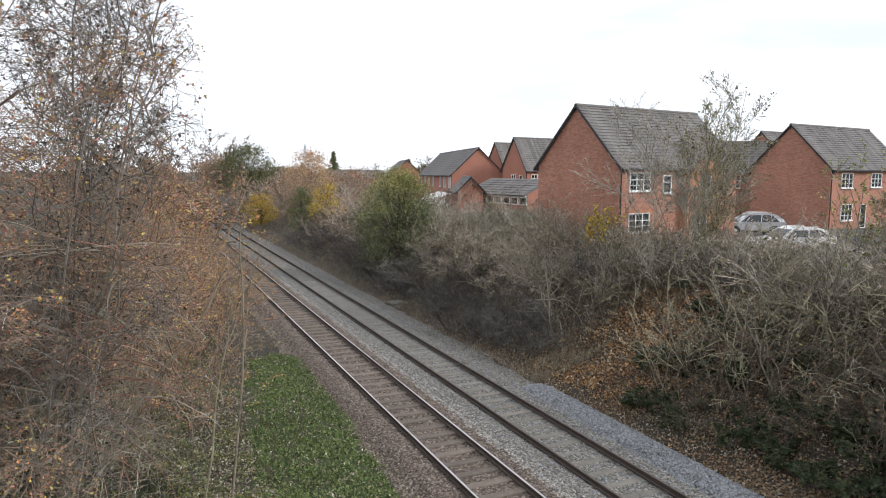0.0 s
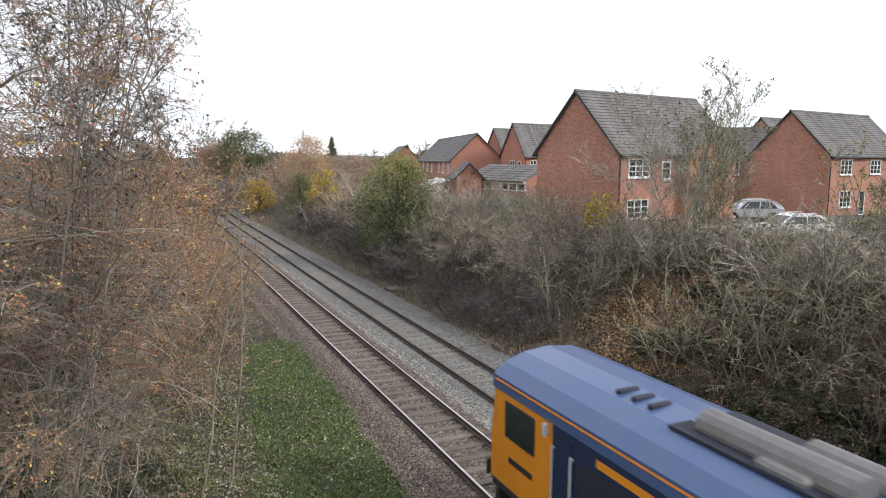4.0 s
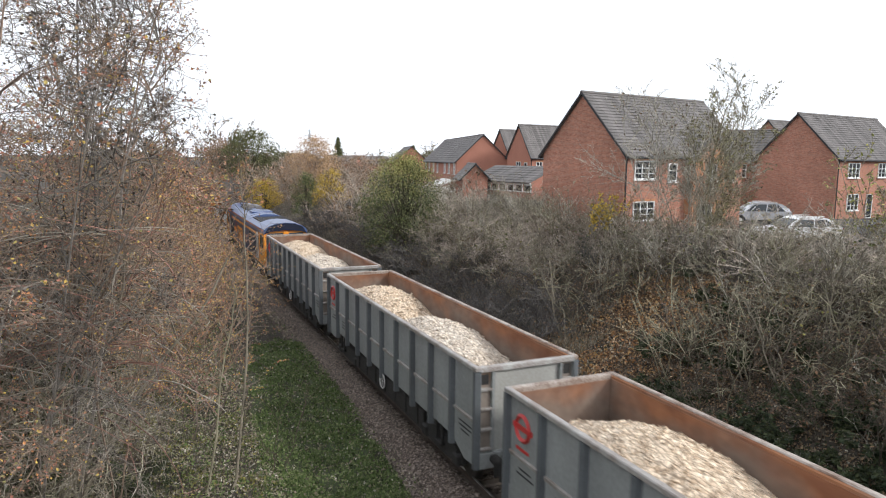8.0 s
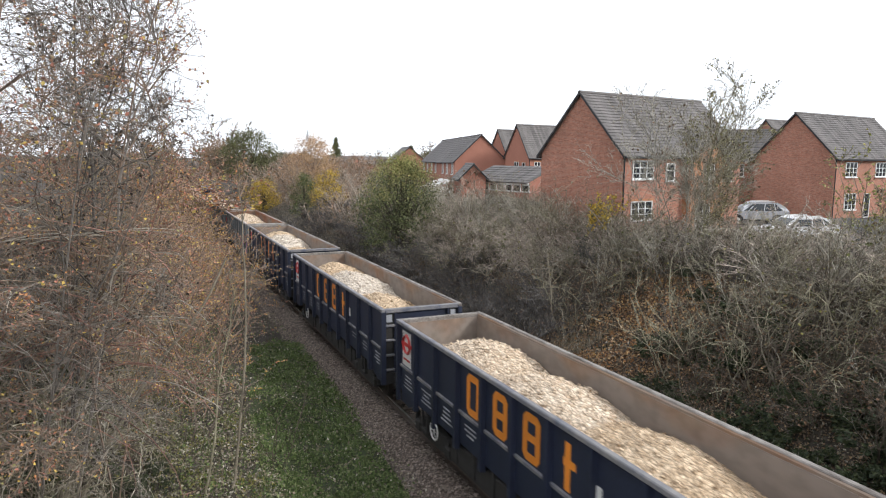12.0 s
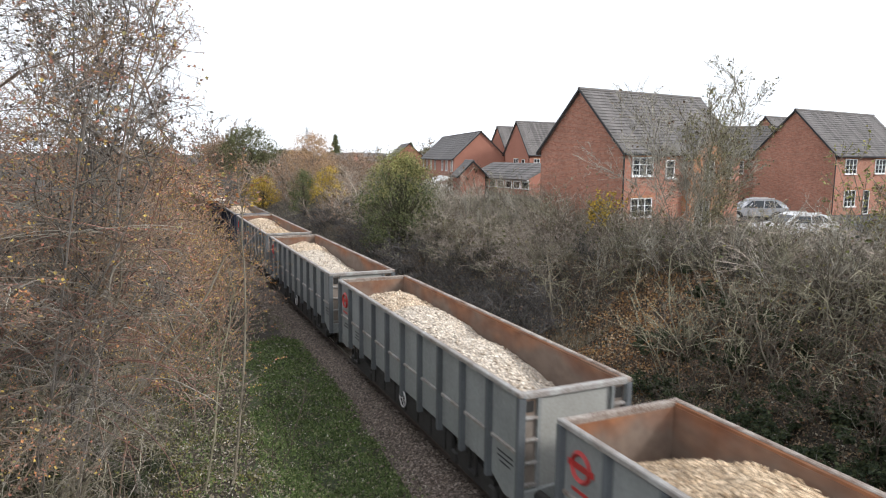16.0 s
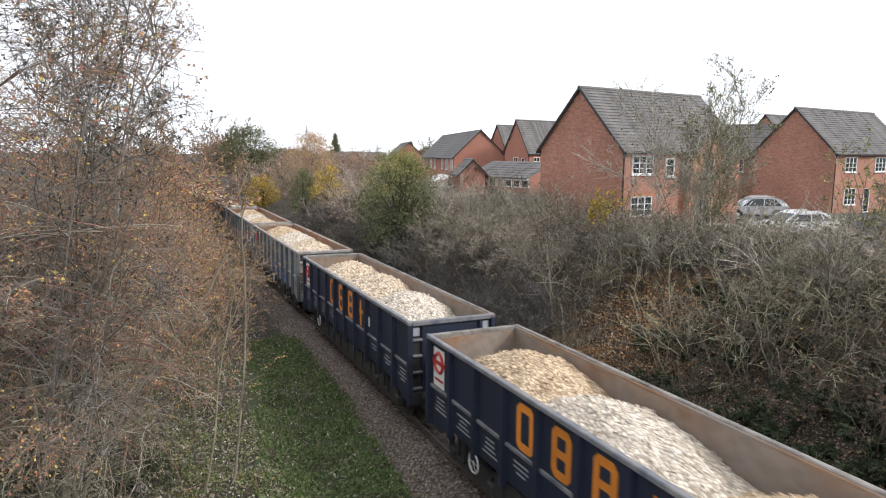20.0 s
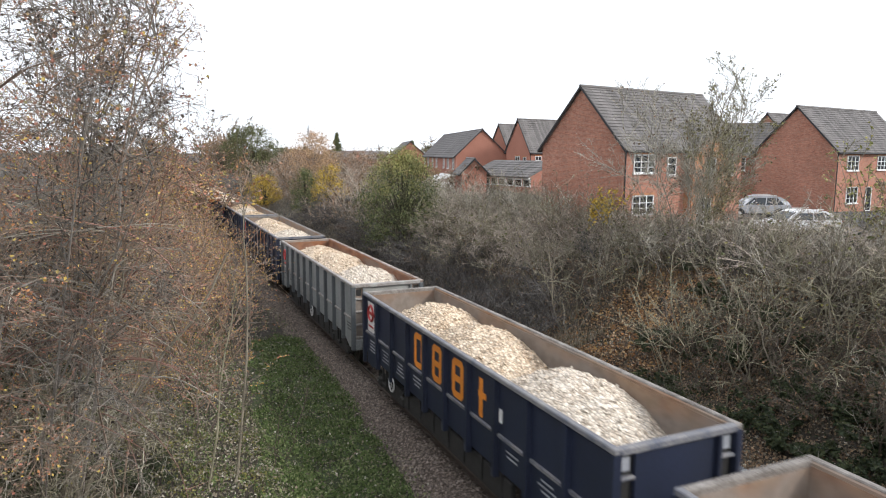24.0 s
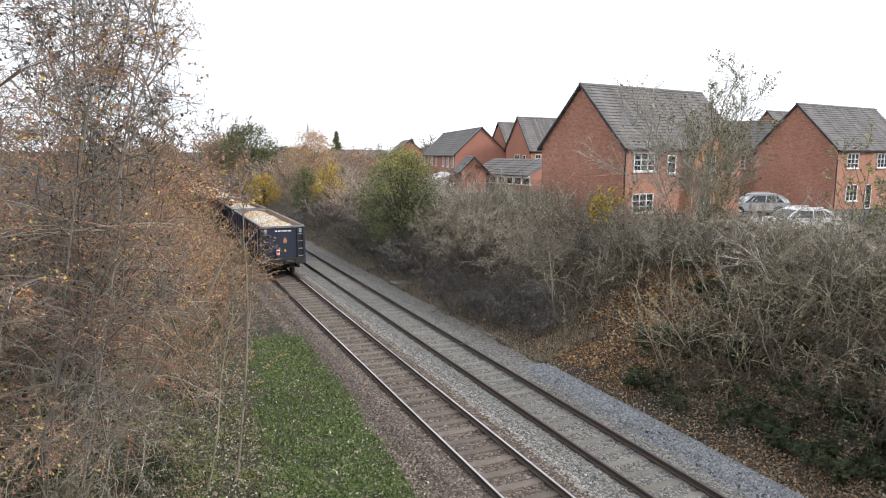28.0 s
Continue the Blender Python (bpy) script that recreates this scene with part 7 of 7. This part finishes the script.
# ---- grass, fallen leaves and weeds ----
def leaf_layer(name, count, x0, x1, y0, y1, size, material, label, seed, keep=None, upright=False):
    rnd = random.Random(seed)
    b = Build()
    made = 0
    while made < count:
        x, y = rnd.uniform(x0, x1), y0 + (y1 - y0) * rnd.random() ** 1.3
        if keep and rnd.random() > keep(x, y):
            made += 0.2
            continue
        made += 1
        p = Vector((x, y, land(x, y) + 0.035))
        if upright:
            h, a = size * rnd.uniform(0.5, 1.4), rnd.uniform(0, 6.28)
            q = Vector((math.cos(a), math.sin(a), 0)) * 0.009
            tip = p + Vector((rnd.gauss(0, 0.4) * h, rnd.gauss(0, 0.4) * h, h))
            n = len(b.v)
            b.v += [tuple(p - q - Vector((0, 0, 0.03))), tuple(p + q - Vector((0, 0, 0.03))), tuple(tip)]
            b.f.append((n, n + 1, n + 2))
        else:
            leaf(b, p + Vector((0, 0, 0.02)), size * rnd.uniform(0.6, 1.3), rnd, droop=0.1)
    return single(name, b, material, label, "grass" if upright else "leaves", kind="stuff", closed=False)


LEAF_LITTER_WARM = leaf_mat("warm_fallen_leaves", ((0.12, 0.07, 0.045), (0.36, 0.18, 0.07), (0.50, 0.30, 0.11), (0.58, 0.44, 0.28), (0.18, 0.11, 0.07), (0.45, 0.22, 0.09), (0.10, 0.065, 0.045)))
verge = lambda x, y: max(0.25, min(1.0, 0.75 + 1.3 * bumpy(x, y, 0.7, 17))) if 2.3 + 0.12 * max(0, y - 16) + 0.6 * bumpy(x, y, 1.2) < x < 5.6 + 0.06 * min(12, max(0, y - 14)) + 0.25 * bumpy(0, y, 2.0, 3) and y < 30 + bumpy(x, 0, 0.8, 4) else (0.12 if 0.3 < x < 3 else 0.03)
leaf_layer("grass", 46000, -0.5, 6.7, 11.5, 36, 0.085, GRASS_BLADE, "short green grass blades of the verge", 301, verge, True)
leaf_layer("ivy_leaves", 9000, -2.5, 2.6, 11.5, 22, 0.065, LEAF_OLIVE, "ivy and nettle leaves beside the grass", 308, lambda x, y: max(0.0, min(1, 0.35 + 1.8 * bumpy(x, y, 0.9, 5))))
leaf_layer("weeds", 32000, 0.5, 6.6, 11.5, 34, 0.085, GRASS_BLADE, "small green weeds in the grass", 302, verge)
leaf_layer("fallen_leaves", 6500, 1.0, 6.2, 11.5, 36, 0.085, LEAF_LITTER_PALE, "pale fallen leaves on the grass", 303)
leaf_layer("fallen_leaves", 20000, -3.5, 2.8, 10.5, 26, 0.07, LEAF_LITTER_PALE, "pale and brown leaf litter under the thicket", 304)
leaf_layer("fallen_leaves", 66000, 13.9, 22.5, 5, 42, 0.085, LEAF_LITTER, "brown and orange leaf litter on the bank", 305, lambda x, y: max(0.25, min(1, 0.8 + 1.1 * bumpy(x, y, 2.2, 11))) * (1 if y < 27 else 0.5))
leaf_layer("fallen_leaves", 5500, 13.9, 17.2, 8.5, 27, 0.09, LEAF_LITTER_PALE, "pale dry leaves along the foot of the bank", 309, lambda x, y: max(0.05, min(1, 0.55 + 1.4 * bumpy(x, y, 1.2, 31))))
leaf_layer("fallen_leaves", 9500, 14.6, 21.6, 15.5, 26.5, 0.12, LEAF_LITTER_WARM, "bright orange leaf litter in a gap of the bank", 307, lambda x, y: max(0, min(1, 1.25 - math.hypot((x - 18.4) * 0.7, y - 20.7) / 3.6 + 0.9 * bumpy(x, y, 0.9, 41))))
leaf_layer("dry_grass", 26000, 13.8, 17.5, 22, 75, 0.22, LEAF_LITTER_PALE, "dry pale grass along the foot of the bank", 310, lambda x, y: max(0.1, min(1, 0.5 + 1.4 * bumpy(x, y, 1.4, 51))), True)
leaf_layer("dry_grass", 24000, 13.7, 18.5, 45, 115, 0.34, LEAF_LITTER_PALE, "dry tan grass bank beside the railway", 311, None, True)
leaf_layer("ground_ivy", 9000, 14.6, 22.5, 6, 36, 0.09, LEAF_PINE, "dark ivy leaves on the bank", 306, lambda x, y: max(0.0, min(1, 0.1 + 2.2 * bumpy(x, y, 1.8, 21))))


# ---- what moves ----
def train_front(t):
    """How far the first wagon's front end has come along the track."""
    u = (t - 15) / 10
    return 129.58 + 126.08 * u - 0.555 * u * u - 0.357 * u ** 3


def rolling(thing_ob, offset, times):
    walk(thing_ob, [(t, pose(TRACK_X, train_front(t) - offset, 0)) for t in times])


def turning(wheel, base, radius, offset, y_in_thing):
    """A wheelset turns while its wagon is within sight."""
    rows = [(0.0, base)]
    for k in range(1, 28 * 30):
        t = k / 30
        y = train_front(t) - offset + y_in_thing
        if 4 < y < 42:
            rows.append((t, base @ pose(0, 0, 0, -math.degrees(train_front(t) / radius) % 360)))
    last = rows[-1][1]
    rows.append((28.0, last))
    walk(wheel, rows)


def motions():
    times = [0, 2, 4, 6, 8, 10, 12, 14, 16, 18, 20, 22, 24, 26, 28]
    for n, (w, load) in enumerate(zip(wagons, loads)):
        rolling(w, n * WAGON_STEP, times)
        rolling(load, n * WAGON_STEP, times)
        for child in w.children:
            for ws in child.children:
                if ws.name.startswith("wheelset"):
                    turning(ws, ws.matrix_basis.copy(), 0.46, n * WAGON_STEP, child.location.y)
    for ob in LOCO:
        rolling(ob, -LOCO_AHEAD, times)
        for child in ob.children:
            for ws in child.children:
                if ws.name.startswith("wheelset"):
                    turning(ws, ws.matrix_basis.copy(), 0.53, -LOCO_AHEAD, child.location.y)


motions()
